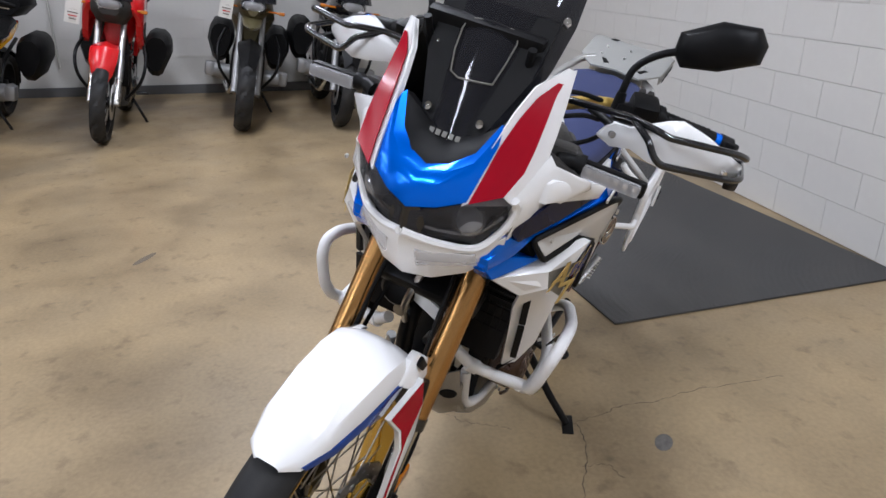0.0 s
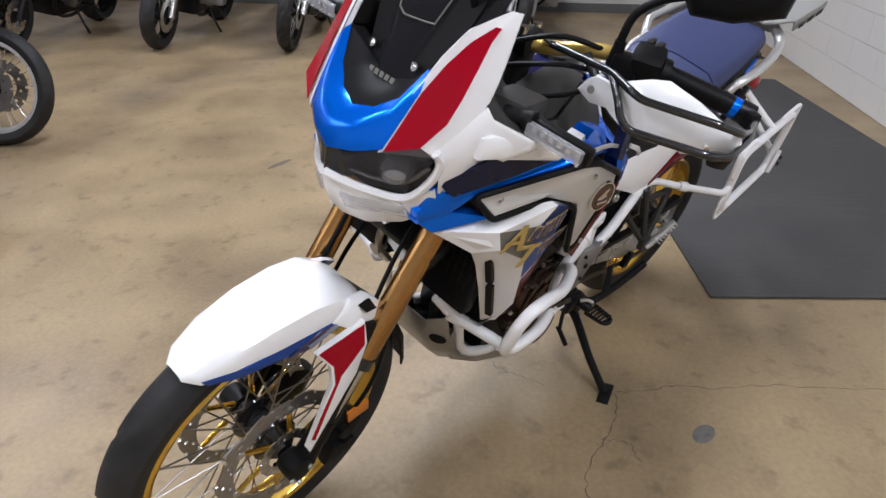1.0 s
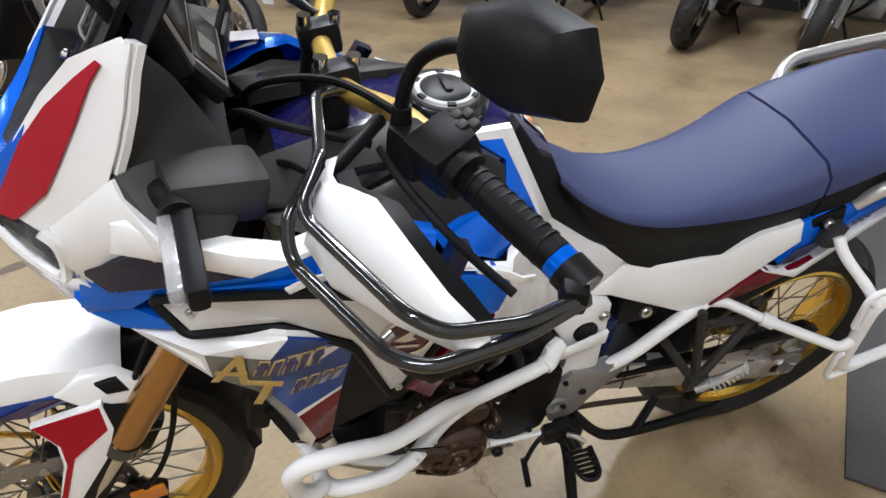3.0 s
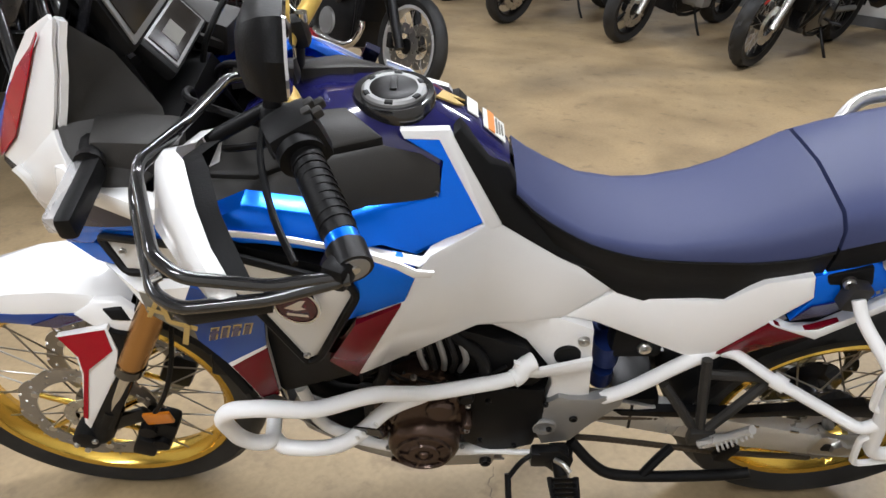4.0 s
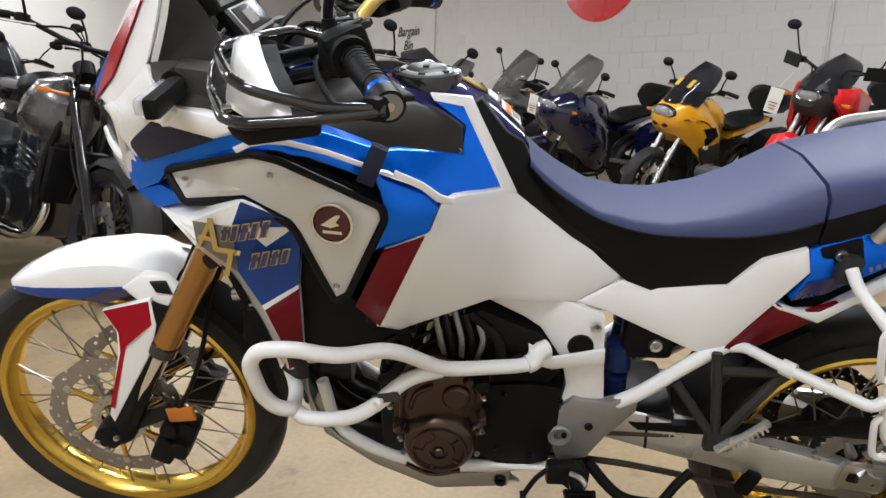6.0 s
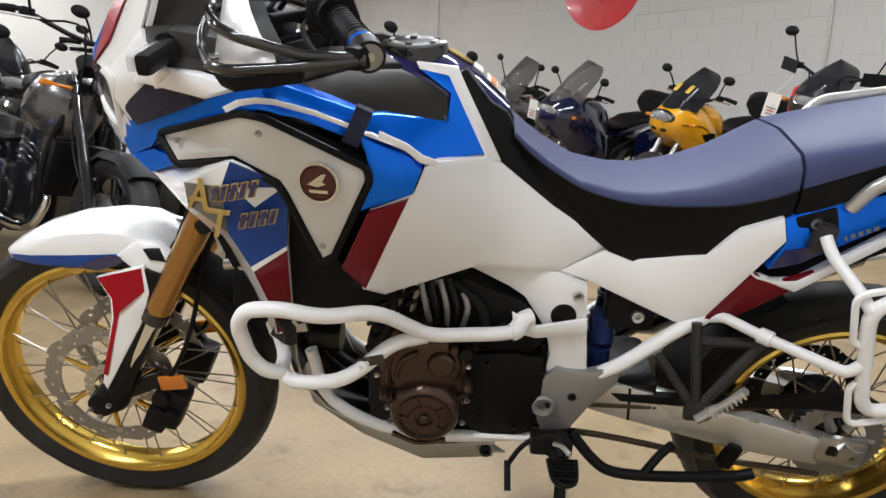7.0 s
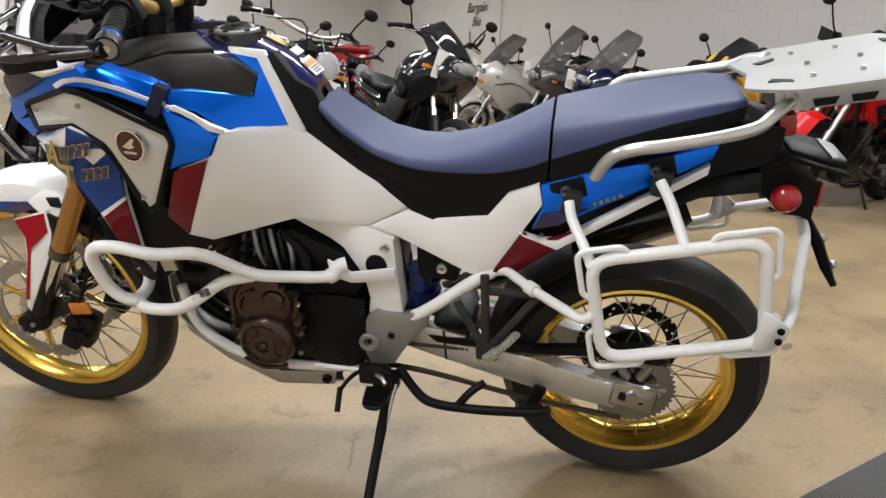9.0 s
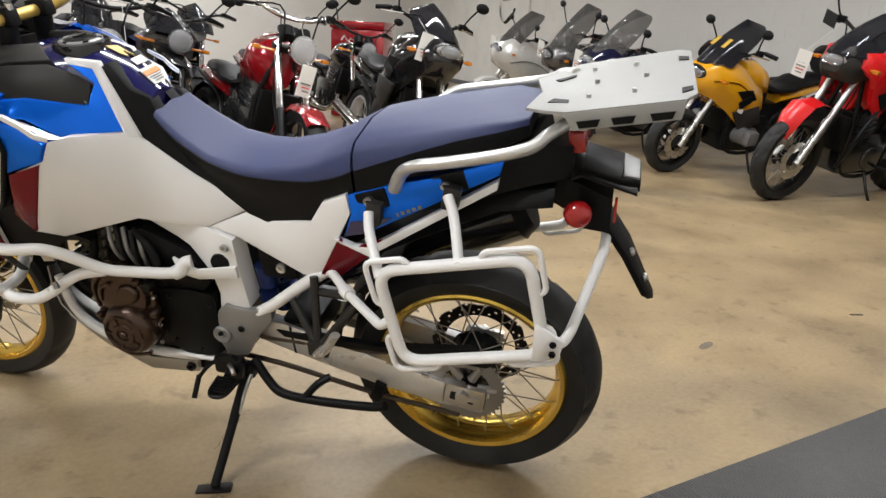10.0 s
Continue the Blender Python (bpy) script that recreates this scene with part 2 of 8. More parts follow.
def bent(pts, r, fillet=0.02, n=12, closed=False, arc=5):
    """A bent tube: straight runs with rounded corners."""
    q = [Vector(p) for p in pts]
    out, count = [], len(q)
    for i, p in enumerate(q):
        if not closed and i in (0, count - 1):
            out.append(p)
            continue
        a, b = q[i - 1], q[(i + 1) % count]
        f = min(fillet, (a - p).length * 0.45, (b - p).length * 0.45)
        p0, p1 = p + (a - p).normalized() * f, p + (b - p).normalized() * f
        for k in range(arc + 1):
            t = k / arc
            out.append((1 - t) ** 2 * p0 + 2 * t * (1 - t) * p + t * t * p1)
    return tube(out, r, n, 1, closed)


def rod(a, b, r, r2=None, n=12):
    a, b = Vector(a), Vector(b)
    bm = bmesh.new()
    bmesh.ops.create_cone(bm, cap_ends=True, segments=n, radius1=r, radius2=r if r2 is None else r2, depth=(b - a).length)
    turn = (b - a).to_track_quat("Z", "Y").to_matrix().to_4x4()
    return moved(bm, Matrix.Translation((a + b) / 2) @ turn)


def box(size, at=(0, 0, 0), bevel=0.0, turn=(0, 0, 0)):
    bm = bmesh.new()
    bmesh.ops.create_cube(bm, size=1, matrix=Matrix.Diagonal((*size, 1)))
    if bevel:
        bmesh.ops.bevel(bm, geom=bm.edges[:], offset=bevel, segments=2, affect="EDGES", profile=0.6)
    return moved(bm, pose(*at, *turn))


def lathe(profile, n=48, axis="y", at=(0, 0, 0), closed=False):
    """Turns rows of (radius, offset along the axis) about the axis."""
    bm, rings = bmesh.new(), []
    for r, h in profile:
        ring = []
        for k in range(n):
            a = 2 * math.pi * k / n
            x, z = r * math.cos(a), r * math.sin(a)
            ring.append(bm.verts.new((x, h, z) if axis == "y" else (x, z, h) if axis == "z" else (h, x, z)))
        rings.append(ring)
    for a, b in zip(rings, rings[1:] + ([rings[0]] if closed else [])):
        for k in range(n):
            bm.faces.new((a[k], a[(k + 1) % n], b[(k + 1) % n], b[k]))
    if not closed:
        for ring in (rings[0], rings[-1]):
            bm.faces.new(ring)
    return moved(bm, Matrix.Translation(at))


MIRROR_TILT = 0.0  # the far half of a bodywork pair follows the machine's own middle plane


def plate(pts, thick=0.006, edge=0.005, puff=0.003, back=(0, 1, 0), side=1, tilt=None):
    """A moulded panel with an outline in space, rounded at its edge; back is the way to its rear."""
    tilt = (MIRROR_TILT if tilt is None else tilt) if side < 0 else 0.0
    pts = [Vector((x, y * side - tilt * z, z)) for x, y, z in pts]
    back = Vector((back[0], back[1] * side, back[2])).normalized()
    bm = bmesh.new()
    vs = [bm.verts.new(p) for p in pts]
    f = bm.faces.new(vs)
    f.normal_update()
    if f.normal.dot(back) > 0:
        f.normal_flip()
    faces = bmesh.ops.triangulate(bm, faces=[f])["faces"]
    rim = [e for e in bm.edges if e.is_boundary]
    ex = bmesh.ops.extrude_edge_only(bm, edges=rim)
    for v in [g for g in ex["geom"] if isinstance(g, bmesh.types.BMVert)]:
        v.co += back * thick
    if edge:
        bmesh.ops.inset_region(bm, faces=faces, thickness=edge, depth=puff, use_even_offset=True)
    return bm


def loft(rows, cap=True, ring=True):
    bm = bmesh.new()
    rr = [[bm.verts.new(p) for p in row] for row in rows]
    for a, b in zip(rr, rr[1:]):
        n = len(a)
        for k in range(n if ring else n - 1):
            bm.faces.new((a[k], a[(k + 1) % n], b[(k + 1) % n], b[k]))
    if cap and ring:
        bm.faces.new(rr[0][::-1])
        bm.faces.new(rr[-1])
    return bm


def ball(at, radii, n=16):
    bm = bmesh.new()
    bmesh.ops.create_uvsphere(bm, u_segments=n, v_segments=n // 2, radius=1)
    return moved(bm, Matrix.Translation(at) @ Matrix.Diagonal((*radii, 1)))


def bolt(at, r=0.006, out=-1, h=0.004):
    """A hexagon-socket bolt whose head looks along y."""
    x, y, z = at
    head = lathe([(r * 0.45, y), (r * 0.45, y + out * h * 0.7), (r * 0.85, y + out * h), (r, y + out * h * 0.6), (r, y)], 12, "y", (x, 0, z))
    return head


def slotted_disc(r0, r1, holes, thick=0.005, wave=0.0, n=96, rows=6):
    """A brake disc with real holes and a wavy rim."""
    bm, grid = bmesh.new(), []
    for j in range(rows + 1):
        r = r0 + (r1 - r0) * j / rows
        grid.append([bm.verts.new(((r + wave * (j / rows) * math.cos(2 * math.pi * k / n * 10)) * math.cos(2 * math.pi * k / n), 0,
                                   (r + wave * (j / rows) * math.cos(2 * math.pi * k / n * 10)) * math.sin(2 * math.pi * k / n))) for k in range(n)])
    for j in range(rows):
        for k in range(n):
            if (k % holes == (j * 2) % holes) and j % 2 == 1:
                continue
            bm.faces.new((grid[j][k], grid[j][(k + 1) % n], grid[j + 1][(k + 1) % n], grid[j + 1][k]))
    ex = bmesh.ops.extrude_face_region(bm, geom=bm.faces[:])
    for v in [g for g in ex["geom"] if isinstance(g, bmesh.types.BMVert)]:
        v.co.y += thick
    return bm


# ---- the room ----
ROOM = pose(0, 0, 0, 0, 0, ROOM_TURN)
A0, A1, B0, B1 = -6.0, 6.9, -2.28, 16.4


def flat(name, size, at, material, label):
    ob = part(name, box(size), material, None)
    ob.matrix_world = ROOM @ Matrix.Translation(at)
    return tagged(ob, label, kind="structure")


floor = flat("floor", (A1 - A0 + 0.6, B1 - B0 + 0.6, 0.2), ((A0 + A1) / 2, (B0 + B1) / 2, -0.1), CONCRETE, "worn tan concrete floor with stains and cracks")
wall_far = flat("wall_far", (0.2, B1 - B0 + 0.4, CEILING), (A1 + 0.1, (B0 + B1) / 2, CEILING / 2), MORTAR, "white painted concrete block wall behind the parked row")
wall_side = flat("wall_side", (A1 - A0, 0.2, CEILING), ((A0 + A1) / 2, B0 - 0.1, CEILING / 2), MORTAR, "white painted concrete block wall beside the mat")
wall_near = flat("wall_near", (0.2, B1 - B0 + 0.4, CEILING), (A0 - 0.1, (B0 + B1) / 2, CEILING / 2), WALL_PAINT, "plain white wall")
wall_end = flat("wall_end", (A1 - A0, 0.2, CEILING), ((A0 + A1) / 2, B1 + 0.1, CEILING / 2), WALL_PAINT, "plain white wall")
# never in view: added to close the room, its grey limits bounced light
ceiling = flat("ceiling", (A1 - A0 + 0.6, B1 - B0 + 0.6, 0.2), ((A0 + A1) / 2, (B0 + B1) / 2, CEILING + 0.1), CEIL_PAINT, "unseen ceiling, grey to hold down bounced light")

TUBE_GLOW = glow("lit_tube", LAMP_COLOUR, 9.0)


def strip_light(a, b, part_power=1.0):
    m = ROOM @ pose(a, b, CEILING - 0.12)
    e = thing("strip_light", "long white ceiling strip light with two lit tubes", "ceiling light", m, "strip lights on the ceiling")
    part("housing", box((2.4, 0.2, 0.06), (0, 0, 0.09), 0.01), WHITE_TUBE, e)
    for y in (-0.06, 0.06):
        part("lit_tube", rod((-1.15, y, 0.02), (1.15, y, 0.02), 0.016), TUBE_GLOW, e)
    lamp = bpy.data.lights.new("tube_light", "AREA")
    lamp.shape, lamp.size, lamp.size_y = "RECTANGLE", 2.3, 0.18
    lamp.energy, lamp.color = LAMP_POWER * part_power, LAMP_COLOUR
    ob = new("tube_light", lamp)
    ob.matrix_world = m @ Matrix.Translation((0, 0, -0.02))


for a, b, share_ in ((-2.6, -1.3, 0.95), (-2.8, 2.4, 0.75), (1.0, 0.75, 1.0), (4.0, 0.6, 0.75), (2.5, 4.2, 0.8), (-2.8, 6.4, 0.8), (2.5, 8.0, 0.7), (-2.8, 10.6, 1.0), (3.0, 12.0, 1.0), (0.2, 14.6, 1.0)):
    strip_light(a, b, share_)

# ---- the white, blue and red adventure motorcycle ----
LEAN_SIDE = 14.27
BIKE_AT = pose(-0.001, 0.176, 0.003, LEAN_SIDE, -0.3, 0.11) @ Matrix.Scale(0.9955, 4)
COWL = Matrix(((0.887, 0, 0, -0.038), (0, 0.833, 0, -0.014), (-0.038, 0, 1, -0.055), (0, 0, 0, 1)))  # set of the cowl on the frame
COWL_RIGHT = Matrix.Translation((0, -0.028, 0))


def tyre_mesh(radius, width, rim, n=132, knob=0.004, step=11):
    """A tyre about the y axis, its tread cut by slanting grooves."""
    half, rows = width / 2, []
    prof = [(rim, -half * 0.62), (rim + (radius - rim) * 0.35, -half * 0.96), (rim + (radius - rim) * 0.6, -half), (radius - half * 0.42, -half * 0.86),
            (radius - half * 0.22, -half * 0.66), (radius - half * 0.08, -half * 0.42), (radius - half * 0.01, -half * 0.16)]
    prof += [(r, -h) for r, h in prof[::-1]]
    bm, rings = bmesh.new(), []
    for i, (r, h) in enumerate(prof):
        ring = []
        for k in range(n):
            a = 2 * math.pi * k / n
            cut = knob if 3 <= i <= 10 and (k + abs(i - 6.5) * 1.3 * (1 if i < 7 else -1) + (i // 7) * step / 2) % step < 1.6 else 0
            ring.append(bm.verts.new(((r - cut) * math.cos(a), h, (r - cut) * math.sin(a))))
        rings.append(ring)
    for a, b in zip(rings, rings[1:]):
        for k in range(n):
            bm.faces.new((a[k], a[(k + 1) % n], b[(k + 1) % n], b[k]))
    return bm


def spoked_wheel(parent, name, at, radius, width, rim, rim_mat, hub_mat, tyre_label, spokes=36, hub_r=0.045, spoke_mat=None):
    m = Matrix.Translation(at)
    hub = part(name, lathe([(0.018, -0.075), (hub_r * 0.8, -0.06), (hub_r, -0.045), (hub_r * 1.25, -0.04), (hub_r * 1.25, -0.033), (hub_r * 0.75, -0.028),
                            (hub_r * 0.75, 0.028), (hub_r * 1.25, 0.033), (hub_r * 1.25, 0.04), (hub_r, 0.045), (hub_r * 0.8, 0.06), (0.018, 0.075)], 36), hub_mat, parent)
    hub.matrix_local = m
    part("tyre", tyre_mesh(radius, width, rim, 132, 0.0065, 11), TYRE, hub, tyre_label)
    w = width * 0.36
    part("rim", lathe([(rim + 0.008, -w), (rim + 0.002, -w - 0.004), (rim - 0.008, -w), (rim - 0.014, -w * 0.55), (rim - 0.024, -w * 0.35), (rim - 0.026, 0), (rim - 0.024, w * 0.35),
                       (rim - 0.014, w * 0.55), (rim - 0.008, w), (rim + 0.002, w + 0.004), (rim + 0.008, w), (rim - 0.002, w * 0.8), (rim - 0.002, -w * 0.8)], 96, closed=True), rim_mat, hub)
    base = None
    for k in range(spokes):
        a = 2 * math.pi * k / spokes
        sgn = 1 if k % 2 else -1
        turn = sgn * 0.0 + (0.30 if (k // 2) % 2 else -0.30)
        p0 = Vector((hub_r * 1.15 * math.cos(a - turn * 2.2), sgn * 0.036, hub_r * 1.15 * math.sin(a - turn * 2.2)))
        p1 = Vector(((rim - 0.02) * math.cos(a), sgn * w * 0.4, (rim - 0.02) * math.sin(a)))
        part("spoke", rod(p0, p1, 0.0019, n=6), spoke_mat or STEEL, hub)
    return hub


def shell(rows, thick):
    bm = loft(rows, ring=False)
    bmesh.ops.recalc_face_normals(bm, faces=bm.faces)
    bmesh.ops.solidify(bm, geom=bm.faces[:], thickness=thick)
    return bm


MIRROR_TILT = 0.031
bike = thing("motorcycle", "white, blue and red adventure motorcycle leaning on its side stand", "motorcycle", BIKE_AT)

# wheels
FRONT, REAR = (-0.787, 0, 0.352), (0.787, 0, 0.325)
front_wheel = spoked_wheel(bike, "front_wheel", FRONT, 0.352, 0.092, 0.279, GOLD_RIM, GLOSS_BLACK, "narrow black front tyre", 36, 0.042, SPOKE)
rear_wheel = spoked_wheel(bike, "rear_wheel", REAR, 0.323, 0.146, 0.235, GOLD_RIM, GLOSS_BLACK, "wide black rear tyre", 36, 0.058, SPOKE)
for y in (-0.070, 0.066):
    part("brake_disc", moved(slotted_disc(0.118, 0.155, 6, 0.004, 0.0035), Matrix.Translation((0, y, 0))), DISC_STEEL, front_wheel, "drilled steel brake disc with a wavy rim")
    for k in range(6):
        a = k * math.pi / 3 + 0.2
        part("disc_carrier", rod((0.045 * math.cos(a), y + 0.002, 0.045 * math.sin(a)), (0.124 * math.cos(a + 0.25), y + 0.002, 0.124 * math.sin(a + 0.25)), 0.007, 0.005, 8), GOLD_RIM, front_wheel)
        part("disc_rivet", lathe([(0.004, y - 0.003), (0.0085, y - 0.003), (0.0085, y + 0.007), (0.004, y + 0.007)], 10, "y", (0.124 * math.cos(a + 0.25), 0, 0.124 * math.sin(a + 0.25))), STEEL, front_wheel)
part("brake_disc", moved(slotted_disc(0.095, 0.128, 6, 0.004, 0.003), Matrix.Translation((0, 0.075, 0))), DARK_METAL, rear_wheel, "drilled steel brake disc")
part("wheel_speed_ring", moved(slotted_disc(0.04, 0.062, 4, 0.003, 0, 72, 4), Matrix.Translation((0, -0.078, 0))), STEEL, front_wheel)


def sprocket(r, teeth, y, hole):
    bm = bmesh.new()
    n = teeth * 4
    outer, inner = [], []
    for k in range(n):
        a = 2 * math.pi * k / n
        rr = r + (0.0025 if k % 4 in (0, 1) else -0.0035)
        outer.append(bm.verts.new((rr * math.cos(a), y, rr * math.sin(a))))
        inner.append(bm.verts.new((hole * math.cos(a), y, hole * math.sin(a))))
    for k in range(n):
        bm.faces.new((outer[k], outer[(k + 1) % n], inner[(k + 1) % n], inner[k]))
    ex = bmesh.ops.extrude_face_region(bm, geom=bm.faces[:])
    for v in [q for q in ex["geom"] if isinstance(q, bmesh.types.BMVert)]:
        v.co.y += 0.006
    return bm


part("rear_sprocket", sprocket(0.098, 42, -0.098, 0.062), DISC_STEEL, rear_wheel)
for k in range(6):
    a = k * math.pi / 3
    part("sprocket_arm", rod((0.03 * math.cos(a), -0.094, 0.03 * math.sin(a)), (0.078 * math.cos(a), -0.094, 0.078 * math.sin(a)), 0.012, 0.009, 8), DISC_STEEL, rear_wheel)

# fork
RAKE = Vector((-0.485, 0, -0.875))
for y in (-0.106, 0.106):
    top = Vector((-0.440, y, 0.925))
    part("fork_tube", rod(top, top + RAKE * 0.405, 0.0265, n=24), FORK_GOLD, bike, "bronze upside-down fork tube")
    part("fork_collar", rod(top + RAKE * 0.395, top + RAKE * 0.42, 0.029, n=24), GLOSS_BLACK, bike)
    part("fork_slider", rod(top + RAKE * 0.40, top + RAKE * 0.62, 0.020, n=20), CHROME, bike, "polished fork slider")
    s = -1 if y < 0 else 1
    part("fork_foot", merged(tube([top + RAKE * 0.56 + Vector((0, 0, 0)), top + RAKE * 0.64, Vector((-0.765, y, 0.345)), Vector((-0.790, y, 0.335))], [0.023, 0.026, 0.028, 0.026], 12, 3),
                             lathe([(0.012, y - 0.03), (0.028, y - 0.026), (0.030, y), (0.028, y + 0.022), (0.012, y + 0.024)], 18, "y", (-0.787, 0, 0.345))), BLACK, bike)
    for du, dw in ((-0.005, -0.028), (-0.022, -0.010), (0.020, 0.004)):
        part("pinch_bolt", bolt((-0.787 + du, y + s * 0.026, 0.345 + dw), 0.0065, s, 0.006), STEEL, bike)
    part("brake_caliper", merged(box((0.075, 0.05, 0.11), (-0.655, y * 0.80, 0.325), 0.014, (0, 25, 0)), box((0.05, 0.03, 0.06), (-0.68, y * 1.02, 0.30), 0.01, (0, 25, 0)),
                                 rod((-0.66, y * 1.15, 0.36), (-0.66, y * 0.8, 0.36), 0.018, n=14), rod((-0.645, y * 1.15, 0.31), (-0.645, y * 0.8, 0.31), 0.018, n=14)), BLACK, bike)
    part("caliper_bracket", box((0.10, 0.012, 0.035), (-0.695, y * 0.95, 0.385), 0.004, (0, -25, 0)), DARK_METAL, bike)
    part("side_reflector", box((0.058, 0.008, 0.034), (-0.628, y * 1.06, 0.402), 0.003, (0, -8, 0)), AMBER, bike, "amber side reflector")
    part("brake_hose", tube([(-0.655, y * 1.0, 0.38), (-0.60, y * 1.05, 0.47), (-0.565, y * 0.95, 0.56), (-0.53, y * 0.7, 0.70), (-0.45, y * 0.4, 0.86)], 0.005, 8, 5), BLACK, bike)
for z, u in ((0.895, -0.435), (0.79, -0.49)):
    part("triple_clamp", box((0.07, 0.27, 0.035), (u, 0, z), 0.012, (0, -29, 0)), DARK_METAL, bike)

# fork guards
for s in (1, -1):
    part("fork_guard", plate([(-0.752, -0.100, 0.645), (-0.646, -0.108, 0.680), (-0.640, -0.118, 0.625), (-0.662, -0.124, 0.560), (-0.765, -0.128, 0.388), (-0.772, -0.126, 0.405), (-0.724, -0.124, 0.565), (-0.724, -0.114, 0.605)],
                             0.010, 0.004, 0.002, side=s), WHITE, bike, "white fork guard")
    part("guard_decal", plate([(-0.748, -0.1045, 0.646), (-0.650, -0.1125, 0.676), (-0.648, -0.1205, 0.628), (-0.705, -0.1265, 0.580), (-0.757, -0.1305, 0.425), (-0.765, -0.1300, 0.430), (-0.719, -0.1265, 0.566), (-0.719, -0.1175, 0.606)],
                              0.002, 0.0, 0, side=s), RED, bike, "deep red film")
    part("guard_back", plate([(-0.645, -0.110, 0.672), (-0.603, -0.112, 0.655), (-0.618, -0.120, 0.577), (-0.722, -0.126, 0.378), (-0.766, -0.124, 0.386), (-0.660, -0.121, 0.560), (-0.640, -0.115, 0.625)], 0.030, 0.004, 0.002, side=s), BLACK, bike)

# front mudguard
rows = []
for u, top, half, edge in ((-0.978, 0.664, 0.024, 0.657), (-0.955, 0.682, 0.050, 0.656), (-0.90, 0.712, 0.068, 0.666), (-0.82, 0.738, 0.078, 0.677), (-0.74, 0.748, 0.083, 0.688), (-0.68, 0.742, 0.085, 0.686), (-0.640, 0.722, 0.080, 0.680), (-0.615, 0.700, 0.066, 0.676)):
    d = top - edge
    rows.append([(u, y * half, edge + d * h) for y, h in ((-1, 0), (-0.99, 0.35), (-0.86, 0.72), (-0.5, 0.93), (0, 1), (0.5, 0.93), (0.86, 0.72), (0.99, 0.35), (1, 0))])
part("front_mudguard", shell(rows, 0.004), WHITE, bike, "white front mudguard with blue edge")
for s in (1, -1):
    # bright blue edge in the darker blue, so its shade sits in the colour
    part("mudguard_edge", plate([(-0.955, -0.052, 0.664), (-0.88, -0.0735, 0.674), (-0.70, -0.0870, 0.692), (-0.66, -0.0880, 0.690), (-0.745, -0.0850, 0.654), (-0.89, -0.0715, 0.652), (-0.945, -0.055, 0.653)], 0.004, 0.003, 0.001, side=s), BLUE_FILM, bike, "blue lower edge, coloured darker for its shade")
    part("mudguard_edge", plate([(-0.735, -0.0895, 0.688), (-0.668, -0.0905, 0.688), (-0.752, -0.0875, 0.653), (-0.80, -0.0850, 0.657)], 0.004, 0, 0, side=s), NAVY, bike)
    part("mudguard_brace", plate([(-0.71, -0.086, 0.690), (-0.665, -0.082, 0.722), (-0.625, -0.076, 0.716), (-0.590, -0.086, 0.690), (-0.61, -0.100, 0.662), (-0.66, -0.101, 0.658)], 0.012, 0.006, 0.004, side=s), WHITE, bike)
    part("mudguard_clip", plate([(-0.650, -0.092, 0.708), (-0.620, -0.089, 0.708), (-0.606, -0.096, 0.684), (-0.636, -0.100, 0.690)], 0.008, 0.002, 0.001, side=s), BLACK, bike)
part("inner_mudguard", shell([[(-0.787 + r * math.cos(a), y, 0.349 + r * math.sin(a)) for y, r in ((-0.06, 0.345), (-0.05, 0.362), (0, 0.368), (0.05, 0.362), (0.06, 0.345))] for a in [radians(q) for q in (5, 20, 35, 50, 65)]], 0.004), BLACK, bike)

# nose and headlights
NOSE = Matrix.Translation((0, -0.018, 0))


def both_sides(row):
    return [(u, -y, w) for u, y, w in row[:0:-1]] + [(u, y, w) for u, y, w in row]


part("nose_panel", moved(shell([both_sides(r) for r in (
    [(-0.660, 0, 1.100), (-0.648, 0.035, 1.110), (-0.628, 0.068, 1.136), (-0.598, 0.090, 1.188)],
    [(-0.688, 0, 1.090), (-0.676, 0.040, 1.101), (-0.648, 0.076, 1.126), (-0.606, 0.096, 1.180)],
    [(-0.702, 0, 1.070), (-0.690, 0.044, 1.082), (-0.662, 0.082, 1.104), (-0.612, 0.098, 1.170)],
    [(-0.706, 0, 1.035), (-0.692, 0.048, 1.048), (-0.669, 0.088, 1.066), (-0.618, 0.100, 1.158)])], 0.006), NOSE), BLUE, bike, "bright blue nose panel")
WING = (((-0.672, -0.100, 1.058), (-0.667, -0.107, 1.063), (-0.636, -0.153, 1.085), (-0.612, -0.166, 1.066)),
        ((-0.655, -0.104, 1.092), (-0.648, -0.112, 1.100), (-0.597, -0.165, 1.123), (-0.566, -0.182, 1.100)),
        ((-0.625, -0.110, 1.155), (-0.615, -0.118, 1.157), (-0.575, -0.166, 1.160), (-0.538, -0.185, 1.142)),
        ((-0.586, -0.120, 1.210), (-0.581, -0.126, 1.200), (-0.550, -0.164, 1.204), (-0.522, -0.184, 1.180)),
        ((-0.550, -0.132, 1.252), (-0.546, -0.136, 1.234), (-0.530, -0.162, 1.242), (-0.508, -0.181, 1.220)),
        ((-0.524, -0.148, 1.270), (-0.520, -0.156, 1.262), (-0.516, -0.164, 1.262), (-0.498, -0.178, 1.258)),
        ((-0.498, -0.164, 1.287), (-0.496, -0.168, 1.284), (-0.494, -0.171, 1.284), (-0.488, -0.175, 1.286)))
